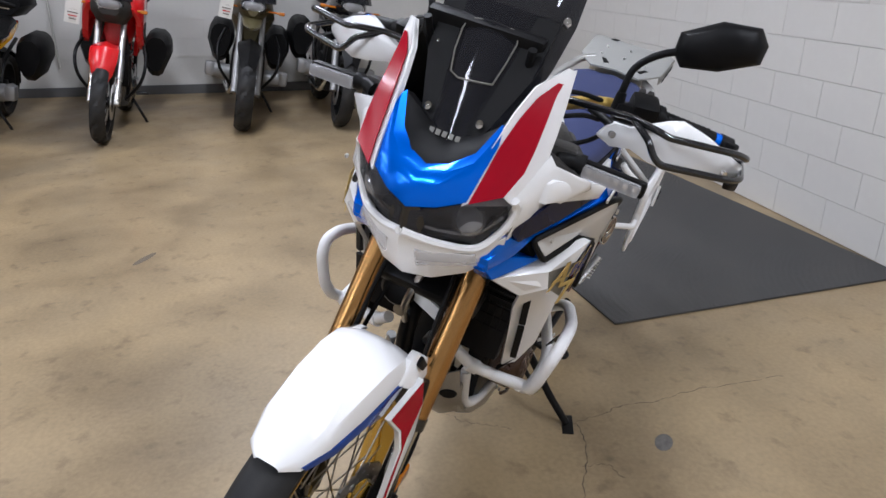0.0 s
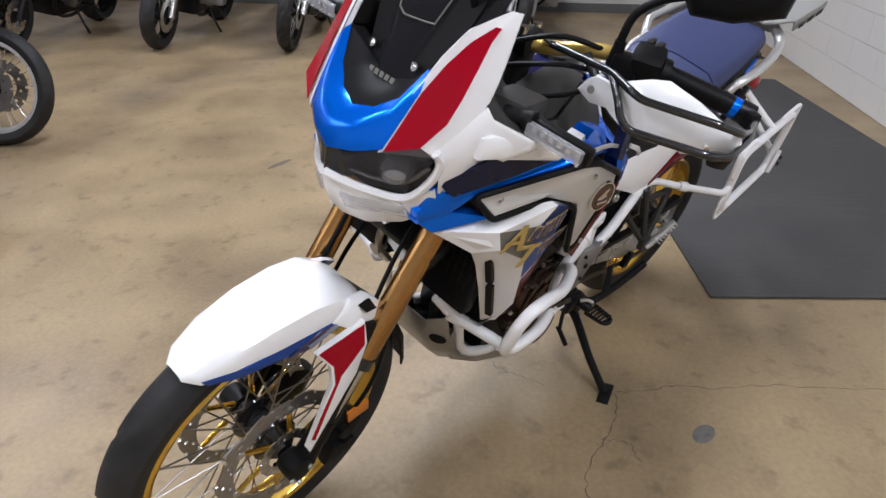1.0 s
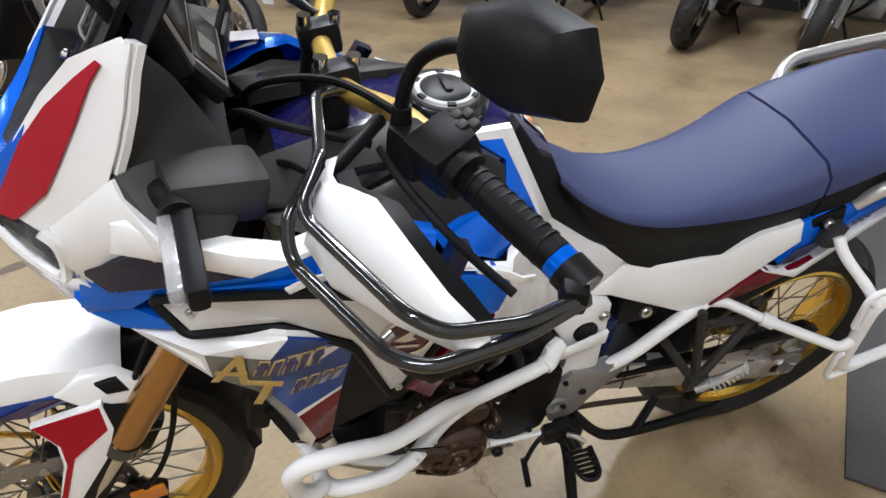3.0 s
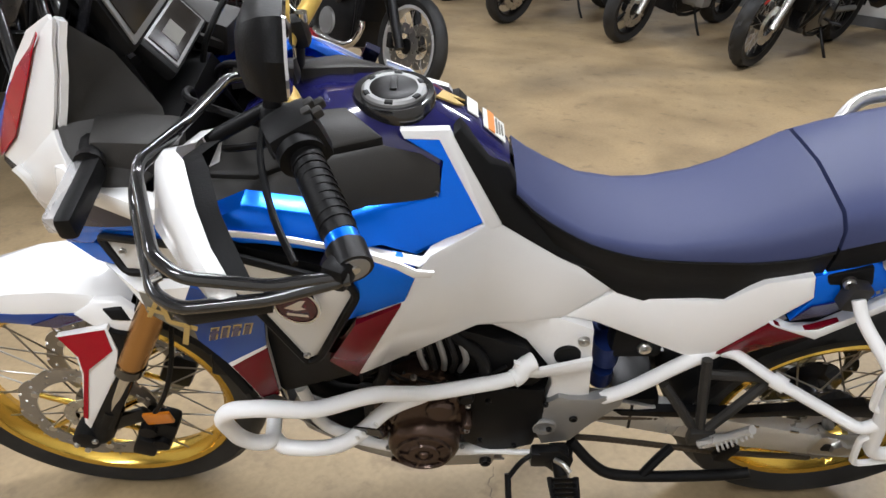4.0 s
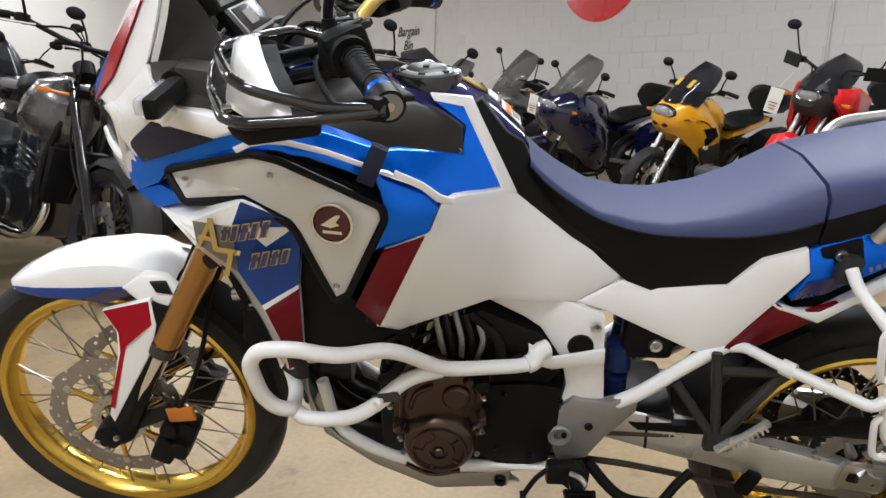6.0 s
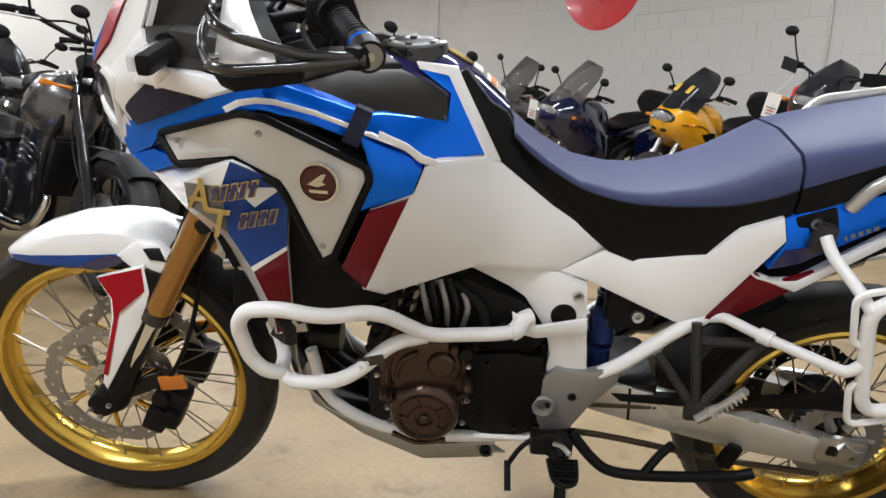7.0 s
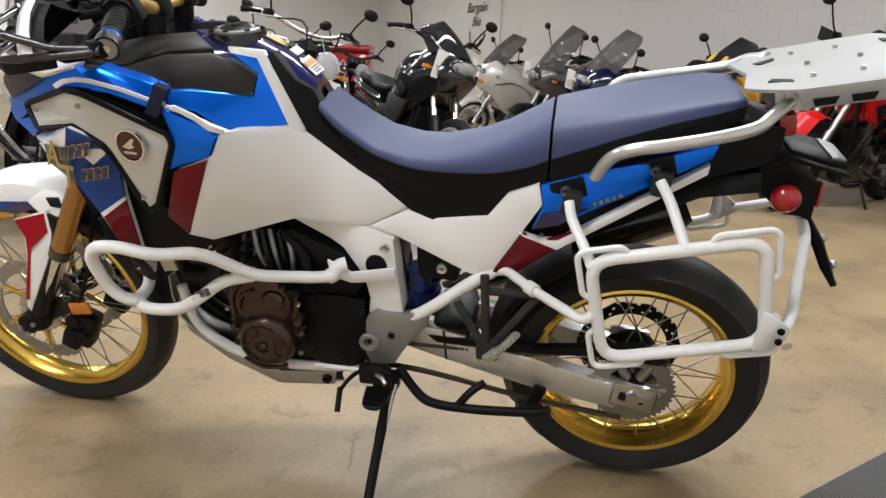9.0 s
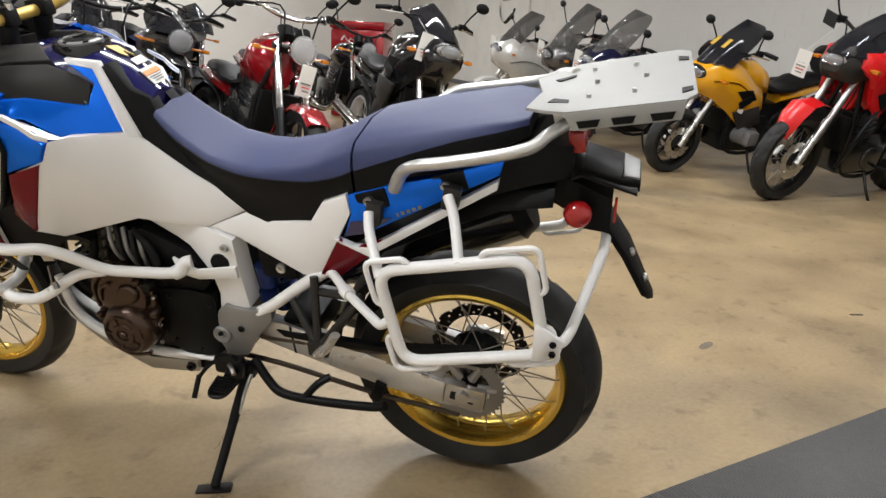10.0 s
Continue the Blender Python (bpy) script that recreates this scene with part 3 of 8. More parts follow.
for s in (1, -1):
    fit_wing = Matrix.Identity(4) if s == 1 else COWL_RIGHT
    out = Vector((-0.72, -0.62, 0.30)) * 0.0045
    part("cowl_wing", moved(shell([[(u, v * s, w) for u, v, w in r] for r in WING], 0.004), fit_wing), WHITE, bike, "white cowl wing")
    part("wing_back", moved(plate([(u + 0.006, v + 0.002, w - 0.003) for u, v, w in [r[0] for r in WING] + [r[3] for r in WING[::-1]]], 0.008, 0, 0, back=(0.8, 0.4, -0.3), side=s, tilt=0), fit_wing), WHITE, bike)
    part("wing_stripe", moved(shell([[(u + out.x, (v + out.y) * s, w + out.z) for u, v, w in r[1:3]] for r in WING[:6]], 0.0015), fit_wing), RED, bike, "deep red stripe")
    part("cowl_cheek", moved(plate([(-0.615, -0.165, 1.073), (-0.604, -0.176, 1.030), (-0.588, -0.168, 0.990), (-0.572, -0.140, 0.940), (-0.550, -0.168, 0.985), (-0.515, -0.208, 1.045), (-0.478, -0.262, 1.096), (-0.490, -0.260, 1.112), (-0.528, -0.200, 1.130), (-0.534, -0.187, 1.147)], 0.016, 0.004, 0.002, back=(0.6, 0.6, -0.2), side=s, tilt=0), fit_wing), WHITE, bike)
    part("cowl_ledge", plate([(-0.545, -0.200, 1.100), (-0.529, -0.212, 1.106), (-0.489, -0.244, 1.102), (-0.427, -0.266, 1.093), (-0.377, -0.272, 1.081), (-0.340, -0.264, 1.086), (-0.344, -0.266, 1.078), (-0.415, -0.268, 1.059), (-0.531, -0.218, 1.068), (-0.552, -0.205, 1.066)], 0.03, 0.005, 0.002, side=s), WHITE, bike)
    part("cowl_side", plate([(-0.612, -0.150, 0.935), (-0.598, -0.163, 1.006), (-0.571, -0.178, 0.990), (-0.417, -0.256, 1.057), (-0.340, -0.266, 1.081), (-0.318, -0.272, 1.063), (-0.366, -0.270, 1.046), (-0.514, -0.203, 0.986), (-0.603, -0.149, 0.927)], 0.02, 0.003, 0.001, side=s), BLUE, bike)
    # shade on the inward-curving blue paint, laid on as a dark plate
    part("side_shade", plate([(-0.594, -0.172, 1.014), (-0.572, -0.190, 1.034), (-0.533, -0.214, 1.064), (-0.415, -0.262, 1.056), (-0.492, -0.228, 1.022), (-0.569, -0.187, 0.989)], 0.006, 0.002, 0, side=s), MIDNIGHT, bike, "blue cowl side darkened to stand for shade")
    lamp = part("headlight", moved(plate([(-0.703, -0.008, 1.030), (-0.668, -0.089, 1.062), (-0.640, -0.132, 1.080), (-0.614, -0.149, 1.066), (-0.612, -0.140, 1.020), (-0.622, -0.110, 0.980), (-0.668, -0.052, 0.984), (-0.703, -0.008, 0.996)], 0.03, 0.004, 0.003, back=(1, 0.3, 0.1), side=s, tilt=0), NOSE), SMOKE_LENS, bike, "smoked headlight lens")
    part("headlight_bowl", moved(plate([(-0.672, -0.010, 1.030), (-0.640, -0.086, 1.060), (-0.612, -0.126, 1.074), (-0.592, -0.140, 1.060), (-0.598, -0.106, 0.985), (-0.642, -0.052, 0.988), (-0.672, -0.010, 0.998)], 0.02, 0.003, 0, back=(1, 0.3, 0.1), side=s, tilt=0), NOSE), GLOSS_BLACK, lamp)
    part("projector_lens", moved(lathe([(0.006, -0.014), (0.020, -0.010), (0.028, 0.000), (0.030, 0.03)], 20, "x"), NOSE @ pose(-0.640, -0.094 * s, 1.022, 0, 0, 30 * s)), CLEAR, lamp)
    part("lamp_strip", moved(tube([(-0.676, -0.030 * s, 1.000), (-0.652, -0.066 * s, 0.996), (-0.624, -0.106 * s, 1.000), (-0.606, -0.138 * s, 1.040)], 0.004, 8, 5), NOSE), CHROME, lamp)
    part("lamp_rim", moved(tube([(-0.706, -0.002 * s, 0.990), (-0.672, -0.054 * s, 0.976), (-0.624, -0.112 * s, 0.972), (-0.606, -0.146 * s, 1.020), (-0.604, -0.156 * s, 1.060), (-0.616, -0.152 * s, 1.078)], 0.008, 8, 6), NOSE), WHITE, bike)
    part("fog_lamp", moved(plate([(-0.694, -0.028, 0.957), (-0.632, -0.116, 0.962), (-0.622, -0.122, 0.940), (-0.680, -0.032, 0.925)], 0.012, 0.003, 0.002, back=(1, 0.3, 0.3), side=s, tilt=0), NOSE), CLEAR, bike, "clear running lamp")
    part("lamp_backing", moved(plate([(-0.688, -0.028, 0.956), (-0.628, -0.114, 0.960), (-0.618, -0.120, 0.941), (-0.674, -0.032, 0.926)], 0.006, 0, 0, back=(1, 0.3, 0.3), side=s, tilt=0), NOSE), CHROME, bike)
part("chin", moved(shell([both_sides(r) for r in (
    [(-0.708, 0, 0.994), (-0.676, 0.055, 0.977), (-0.628, 0.112, 0.968), (-0.598, 0.152, 1.002)],
    [(-0.704, 0, 0.968), (-0.676, 0.055, 0.960), (-0.628, 0.113, 0.956), (-0.590, 0.150, 0.984)],
    [(-0.690, 0, 0.930), (-0.666, 0.055, 0.930), (-0.620, 0.112, 0.936), (-0.580, 0.146, 0.962)],
    [(-0.655, 0, 0.886), (-0.640, 0.050, 0.890), (-0.605, 0.100, 0.908), (-0.566, 0.134, 0.936)])], 0.005), NOSE), WHITE, bike, "white nose chin")
part("lamp_centre", moved(merged(*[plate([(-0.706, 0, 1.034), (-0.698, -0.022, 1.040), (-0.690, -0.034, 1.010), (-0.690, -0.028, 0.984), (-0.706, 0, 0.994)], 0.03, 0.002, 0, back=(1, 0, 0), side=s, tilt=0) for s in (1, -1)]), NOSE), GLOSS_BLACK, bike)
part("cowl_core", moved(loft([[(-0.64, y, z) for y, z in ((-0.15, 1.06), (-0.10, 0.96), (0.10, 0.96), (0.15, 1.06), (0.08, 1.10), (-0.08, 1.10))],
                        [(-0.52, y, z) for y, z in ((-0.20, 1.09), (-0.14, 0.95), (0.14, 0.95), (0.20, 1.09), (0.12, 1.16), (-0.12, 1.16))],
                        [(-0.42, y, z) for y, z in ((-0.20, 1.08), (-0.12, 0.98), (0.12, 0.98), (0.20, 1.08), (0.12, 1.15), (-0.12, 1.15))]]), COWL), BLACK, bike)

# screen
rows = []
for u, w, half in ((-0.662, 1.112, 0.052), (-0.628, 1.170, 0.090), (-0.590, 1.232, 0.118), (-0.545, 1.305, 0.140), (-0.500, 1.378, 0.150), (-0.468, 1.430, 0.146), (-0.452, 1.462, 0.112)):
    rows.append([(u + 0.055 * (k / 6) ** 2 * 1.0, half * k / 6, w) for k in range(-6, 7)])
part("windscreen", moved(shell(rows, 0.004), COWL), SMOKE, bike, "smoked windscreen")
part("screen_mount", moved(plate([(-0.630, 0, 1.13), (-0.605, -0.075, 1.19), (-0.545, -0.120, 1.285), (-0.485, -0.128, 1.38), (-0.480, 0.128, 1.38), (-0.545, 0.120, 1.285), (-0.605, 0.075, 1.19)], 0.012, 0.004, 0.0, back=(1, 0, 0.3)), COWL), BLACK, bike)
part("nose_base", moved(plate([(-0.664, 0, 1.096), (-0.652, -0.035, 1.106), (-0.630, -0.070, 1.132), (-0.596, -0.092, 1.186), (-0.580, -0.050, 1.150), (-0.590, 0, 1.130), (-0.580, 0.050, 1.150), (-0.596, 0.092, 1.186), (-0.630, 0.070, 1.132), (-0.652, 0.035, 1.106)], 0.03, 0.003, 0.002, back=(1, 0, -0.3)), NOSE), BLACK, bike)
for u, y, w in ((-0.618, -0.060, 1.200), (-0.618, 0.060, 1.200), (-0.560, -0.105, 1.296), (-0.560, 0.105, 1.296), (-0.505, -0.132, 1.385), (-0.505, 0.132, 1.385)):
    part("screen_screw", moved(lathe([(0.003, -0.004), (0.008, -0.002), (0.009, 0.003)], 12, "x"), COWL @ pose(u - 0.004 + 0.055 * (y / 0.14) ** 2, y, w, 0, 30, 0)), CHROME, bike)
for k in range(5):
    part("maker_mark", moved(box((0.002, 0.010, 0.010), (-0.634, -0.030 + k * 0.015, 1.168), 0.0, (0, 30, 0)), COWL), GREY_FILM, bike)

# instruments
dash = part("dash_panel", box((0.028, 0.225, 0.118), (-0.470, 0.0, 1.262), 0.010, (0, -21, 0)), BLACK, bike)
part("bezel", box((0.004, 0.208, 0.102), (-0.4560, 0.0, 1.2674), 0.0015, (0, -21, 0)), GREY_CAST, dash)
part("display", box((0.004, 0.190, 0.084), (-0.4540, 0.0, 1.2682), 0.001, (0, -21, 0)), SCREEN_DARK, dash, "dark instrument display")
small = part("small_dash", box((0.022, 0.165, 0.066), (-0.432, 0.0, 1.184), 0.008, (0, -40, 0)), BLACK, bike)
part("small_bezel", box((0.003, 0.140, 0.056), (-0.4232, 0.0, 1.1914), 0.001, (0, -40, 0)), GREY_CAST, small)
part("small_display", box((0.003, 0.128, 0.046), (-0.4218, 0.0, 1.1926), 0.001, (0, -40, 0)), SCREEN_DARK, small)
part("display_field", box((0.002, 0.040, 0.026), (-0.4205, -0.015, 1.1936), 0.0, (0, -40, 0)), GREY_FILM, small)
for s in (1, -1):
    part("dash_stay", tube([(-0.52, 0.10 * s, 1.30), (-0.47, 0.09 * s, 1.20), (-0.44, 0.09 * s, 1.10)], 0.008, 8, 4), BLACK, bike)
    part("inner_cowl", plate([(-0.488, -0.160, 1.278), (-0.532, -0.180, 1.150), (-0.490, -0.245, 1.105), (-0.43, -0.235, 1.090), (-0.40, -0.17, 1.10), (-0.42, -0.12, 1.14), (-0.46, -0.12, 1.22)], 0.012, 0.006, 0.004, back=(-0.4, 0.2, -0.6), side=s), GREY_BLACK, bike)
    part("duct_box", box((0.11, 0.075, 0.06), (-0.440, -0.175 * s, 1.115), 0.014, (0, 10, 12 * s)), GREY_BLACK, bike)
    # indicator
    sig = part("indicator", tube([(-0.490, -0.190 * s, 1.128), (-0.480, -0.215 * s, 1.132), (-0.476, -0.238 * s, 1.132)], [0.016, 0.014, 0.018], 12, 3), BLACK, bike)
    part("indicator_lens", box((0.016, 0.106, 0.024), (-0.486, -0.290 * s, 1.125), 0.006, (2 * s, 0, 3 * s)), CLEAR, sig, "clear indicator lens")
    part("indicator_back", box((0.022, 0.120, 0.031), (-0.468, -0.290 * s, 1.125), 0.008, (2 * s, 0, 3 * s)), BLACK, sig)
    for k in range(6):
        part("indicator_cell", box((0.006, 0.010, 0.012), (-0.481, -(0.248 + 0.017 * k) * s, 1.125), 0.002, (2 * s, 0, 3 * s)), CHROME, sig)

# fairing sides
for s in (1, -1):
    part("fairing_blue", plate([(-0.615, -0.150, 0.955), (-0.555, -0.176, 1.000), (-0.398, -0.244, 1.044), (-0.342, -0.262, 1.068), (-0.300, -0.252, 1.082), (-0.191, -0.222, 1.038), (-0.200, -0.252, 1.000), (-0.276, -0.276, 1.038), (-0.357, -0.282, 1.046),
                                (-0.523, -0.200, 0.985), (-0.552, -0.182, 0.952), (-0.606, -0.152, 0.925)], 0.03, 0.004, 0.003, side=s), BLUE, bike, "bright blue fairing panel")
    part("fairing_stripe", plate([(-0.383, -0.2860, 1.052), (-0.360, -0.2875, 1.064), (-0.330, -0.2885, 1.069), (-0.302, -0.2865, 1.066), (-0.249, -0.2765, 1.050), (-0.193, -0.2665, 1.026), (-0.194, -0.2670, 1.019), (-0.250, -0.2770, 1.042), (-0.303, -0.2870, 1.058), (-0.330, -0.2890, 1.060), (-0.356, -0.2880, 1.055), (-0.378, -0.2865, 1.044)], 0.003, 0.001, 0.0005, side=s), WHITE, bike)
    part("fairing_nose", plate([(-0.606, -0.152, 0.927), (-0.553, -0.174, 0.945), (-0.497, -0.214, 0.938), (-0.455, -0.236, 0.952), (-0.570, -0.158, 0.896)], 0.03, 0.003, 0.002, side=s), BLUE, bike)
    part("fairing_gap", plate([(-0.184, -0.268, 1.056), (-0.160, -0.266, 1.045), (-0.182, -0.280, 0.994), (-0.207, -0.280, 1.004)], 0.02, 0.003, 0.001, side=s), MIDNIGHT, bike)
    part("panel_surround", plate([(-0.535, -0.186, 0.983), (-0.357, -0.276, 1.052), (-0.312, -0.284, 1.046), (-0.160, -0.258, 0.962), (-0.160, -0.258, 0.935), (-0.228, -0.250, 0.795), (-0.252, -0.250, 0.780), (-0.262, -0.25, 0.79), (-0.312, -0.256, 0.918), (-0.385, -0.238, 0.952), (-0.495, -0.206, 0.930)], 0.04, 0.005, 0.002, side=s), BLACK, bike)
    sp = part("silver_panel", plate([(-0.519, -0.202, 0.980), (-0.355, -0.290, 1.039), (-0.318, -0.299, 1.034), (-0.177, -0.276, 0.957), (-0.173, -0.275, 0.941), (-0.235, -0.268, 0.806), (-0.250, -0.268, 0.797), (-0.296, -0.278, 0.917), (-0.308, -0.280, 0.938), (-0.385, -0.256, 0.966), (-0.490, -0.226, 0.945)], 0.012, 0.010, 0.005, side=s), SILVER, bike, "satin silver fairing panel")
    part("panel_gap", bent([(u, (v - 0.001) * s - (0.031 * w if s < 0 else 0), w) for u, v, w in ((-0.527, -0.200, 0.982), (-0.357, -0.290, 1.0455), (-0.315, -0.299, 1.041), (-0.170, -0.276, 0.962), (-0.165, -0.274, 0.940), (-0.230, -0.266, 0.800), (-0.251, -0.266, 0.786), (-0.303, -0.276, 0.914), (-0.313, -0.278, 0.930), (-0.388, -0.254, 0.957), (-0.494, -0.224, 0.936))], 0.0062, 0.012, 8, True), BLACK, sp)
    for u, v, w in ((-0.486, -0.223, 0.978), (-0.327, -0.300, 1.018), (-0.245, -0.281, 0.826)):
        part("panel_screw", bolt((u, (v - 0.003) * s, w), 0.0055, -s, 0.004), STEEL, bike)
    part("round_badge", moved(lathe([(0.008, -0.004), (0.027, -0.004), (0.030, -0.001), (0.030, 0.004)], 32), pose(-0.243, -0.2915 * s, 0.940, 0, 0, -8 * s)), BADGE_RED, bike, "round maroon badge with a chrome ring")
    part("badge_ring", moved(lathe([(0.0295, -0.004), (0.033, -0.004), (0.033, 0.002), (0.0295, 0.002)], 32, closed=True), pose(-0.243, -0.2915 * s, 0.940, 0, 0, -8 * s)), CHROME, bike)
    part("badge_emblem", moved(plate([(-0.018, 0, -0.006), (0.006, 0, 0.012), (0.014, 0, 0.013), (0.006, 0, 0.0), (0.012, 0, -0.004), (-0.002, 0, -0.009)], 0.002, 0, 0), pose(-0.243, -0.2965 * s, 0.943, 0, 0, -8 * s)), CHROME, bike)
    part("badge_bar", moved(box((0.03, 0.002, 0.005)), pose(-0.243, -0.2965 * s, 0.927, 0, 0, -8 * s)), CHROME, bike)
    # lower fairing with film zones
    low = {"front": (-0.569, -0.157, 0.897), "lip": (-0.498, -0.204, 0.849), "rim": (-0.384, -0.282, 0.964), "shoulder": (-0.309, -0.276, 0.929), "back": (-0.300, -0.264, 0.913), "waist": (-0.314, -0.252, 0.808),
           "heel": (-0.325, -0.222, 0.640), "toe": (-0.356, -0.215, 0.606), "shin": (-0.352, -0.242, 0.674), "knee": (-0.379, -0.254, 0.766), "hip": (-0.407, -0.264, 0.834), "fold": (-0.475, -0.248, 0.876), "mark": (-0.480, -0.240, 0.912), "peak": (-0.406, -0.272, 0.919)}

    def field(*spots):
        return plate([low[p] if isinstance(p, str) else p for p in spots], 0.006, 0, 0, side=s)

    inner = [(u, v + 0.005, w) for u, v, w in [low[k] for k in ("front", "rim", "shoulder", "back", "waist", "heel", "toe", "shin", "knee", "hip", "fold", "lip")]]
    panel = part("lower_fairing", plate(inner, 0.010, 0, 0, side=s), WHITE, bike, "white lower fairing with blue, maroon and grey film")
    part("white_field", field("front", "rim", "peak", "mark", "fold", "lip"), WHITE, panel)
    part("film", field("mark", "peak", "hip", "fold"), GREY_FILM, panel)
    part("film", field("rim", "shoulder", "back", "waist", "knee", "hip", "peak"), BLUE_FILM, panel)
    part("film", field("waist", (-0.315, -0.2500, 0.799), (-0.3755, -0.2525, 0.756), "knee"), WHITE, panel)
    part("film", field((-0.315, -0.2500, 0.799), "heel", "toe", "shin", (-0.3755, -0.2525, 0.756)), MAROON, panel)
    # two rows of slanting script-like strokes: a tall gold one, then navy ones on gold edges
    def on_film(u, w, lift=0.003):
        low_down = max(0, 0.90 - w)
        return (u, -0.243 - 0.032 * min(1, max(0, (u + 0.48) / 0.08)) + low_down * (0.06 + 0.19 * min(1, max(0, (u + 0.413) / 0.1))) - lift - 0.004, w)

    def stroke(u, w, du, dw, width, material, lift=0.003):
        part("letter_stroke", plate([on_film(u, w, lift), on_film(u + width, w + 0.002, lift), on_film(u + width + du, w + dw + 0.002, lift), on_film(u + du, w + dw, lift)], 0.0015, 0, 0, side=s), material, bike)

    for u0, w0, kind in ((-0.478, 0.868, 0), (-0.436, 0.822, 1)):
        if kind == 0:
            stroke(u0, w0, 0.034, 0.058, 0.009, GOLD_FILM)
            stroke(u0 + 0.034, w0 + 0.004, -0.002, 0.056, 0.010, GOLD_FILM)
            stroke(u0 + 0.006, w0 + 0.018, 0.004, 0.008, 0.034, GOLD_FILM)
        else:
            stroke(u0 + 0.004, w0 + 0.004, 0.018, 0.052, 0.010, GOLD_FILM)
            stroke(u0 - 0.006, w0 + 0.048, 0.003, 0.009, 0.046, GOLD_FILM)
        n = 5 if kind == 0 else 4
        for k in range(n):
            u, w = u0 + 0.052 + k * 0.0165, w0 + 0.026 + k * 0.0032
            stroke(u - 0.002, w - 0.002, 0.010, 0.030, 0.0125, GOLD_FILM, 0.0025)
            stroke(u, w, 0.009, 0.026, 0.0085, NAVY, 0.004)
            if k % 2 == 0:
                stroke(u + 0.003, w + 0.014, 0.002, 0.006, 0.013, NAVY, 0.0042)
    part("radiator_shroud", plate([low[k] for k in ("lip", "fold", "hip", "knee", "shin", "toe")] + [(-0.373, -0.190, 0.595), (-0.418, -0.190, 0.712), (-0.452, -0.190, 0.790)], 0.012, 0, 0, back=(1, 0.5, 0), side=s), WHITE, bike, "white slotted radiator shroud")
    for p0, p1 in (((-0.452, -0.215, 0.823), (-0.424, -0.215, 0.746)), ((-0.419, -0.215, 0.733), (-0.386, -0.213, 0.635))):
        part("shroud_slot", plate([(p0[0] - 0.004, p0[1] + 0.007, p0[2]), (p0[0] + 0.001, p0[1] - 0.006, p0[2]), (p1[0] + 0.001, p1[1] - 0.006, p1[2]), (p1[0] - 0.004, p1[1] + 0.007, p1[2])], 0.014, 0, 0, back=(1, 0.3, 0), side=s), BLACK, bike)
    part("shroud_foot", plate([(-0.378, -0.192, 0.590), (-0.348, -0.236, 0.650), (-0.338, -0.226, 0.626), (-0.352, -0.180, 0.556)], 0.02, 0.003, 0, back=(1, 0.4, 0), side=s), BLACK, bike)
    part("inner_fairing", plate([(-0.300, -0.245, 0.925), (-0.250, -0.235, 0.800), (-0.225, -0.235, 0.770), (-0.150, -0.19, 0.690), (-0.20, -0.19, 0.655), (-0.32, -0.20, 0.620), (-0.340, -0.205, 0.66)], 0.02, 0.005, 0.0, side=s), BLACK, bike)
    part("wedge_base", plate([(-0.250, -0.225, 0.790), (-0.190, -0.225, 0.735), (-0.130, -0.18, 0.68), (-0.13, -0.16, 0.66), (-0.27, -0.18, 0.66)], 0.03, 0.005, 0.0, side=s), BLACK, bike)

# radiators and front of the engine
for y in (-0.125, 0.11):
    rad = part("radiator", box((0.035, 0.125, 0.25), (-0.405, y, 0.765), 0.008, (0, 12, 0)), BLACK, bike)
    for k in range(12):
        part("radiator_fin", box((0.006, 0.115, 0.004), (-0.427 + 0.0042 * (k - 6) * -1 * 0.9, y, 0.672 + k * 0.0185), 0.0, (0, 12, 0)), DARK_METAL, rad)
    part("radiator_guard", merged(*[rod((-0.440 + 0.03 * q, y - 0.06 + 0.0, 0.665 + 0.22 * q), (-0.440 + 0.03 * q, y + 0.06, 0.665 + 0.22 * q), 0.002, n=6) for q in [i / 9 for i in range(10)]],
                                  *[rod((-0.440, y - 0.06 + 0.017 * i, 0.665), (-0.410, y - 0.06 + 0.017 * i, 0.885), 0.002, n=6) for i in range(8)]), BLACK, bike)
part("engine_block", merged(box((0.30, 0.24, 0.24), (-0.06, 0.0, 0.43), 0.03), box((0.15, 0.20, 0.30), (-0.155, 0, 0.62), 0.03, (0, -32, 0)), box((0.20, 0.18, 0.22), (0.10, 0, 0.42), 0.03)), DARK_METAL, bike)
for k in range(7):
    part("cooling_fin", box((0.155 - 0.004 * (k % 2), 0.235, 0.008), (-0.115 - 0.012 * k, 0, 0.575 + 0.019 * k), 0.002, (0, -32, 0)), DARK_METAL, bike)
for k in range(5):
    part("engine_pipe", tube([(-0.10 + 0.02 * k, -0.125, 0.70 - 0.006 * k), (-0.085 + 0.02 * k, -0.145, 0.64), (-0.075 + 0.015 * k, -0.125, 0.58)], 0.006, 8, 3), (GREY_CAST, DARK_METAL)[k % 2], bike)
part("airbox", plate([(-0.085, -0.118, 0.665), (-0.010, -0.122, 0.690), (0.105, -0.122, 0.640), (0.150, -0.12, 0.560), (0.125, -0.12, 0.525), (0.03, -0.12, 0.525), (-0.02, -0.12, 0.56), (-0.075, -0.118, 0.57)], 0.10, 0.010, 0.006), BLACK, bike)
part("sprocket_cover", plate([(0.000, -0.128, 0.520), (0.090, -0.130, 0.530), (0.150, -0.128, 0.520), (0.155, -0.128, 0.420), (0.140, -0.13, 0.335), (0.060, -0.132, 0.310), (0.000, -0.13, 0.345), (-0.015, -0.13, 0.43)], 0.06, 0.014, 0.008), BLACK, bike)
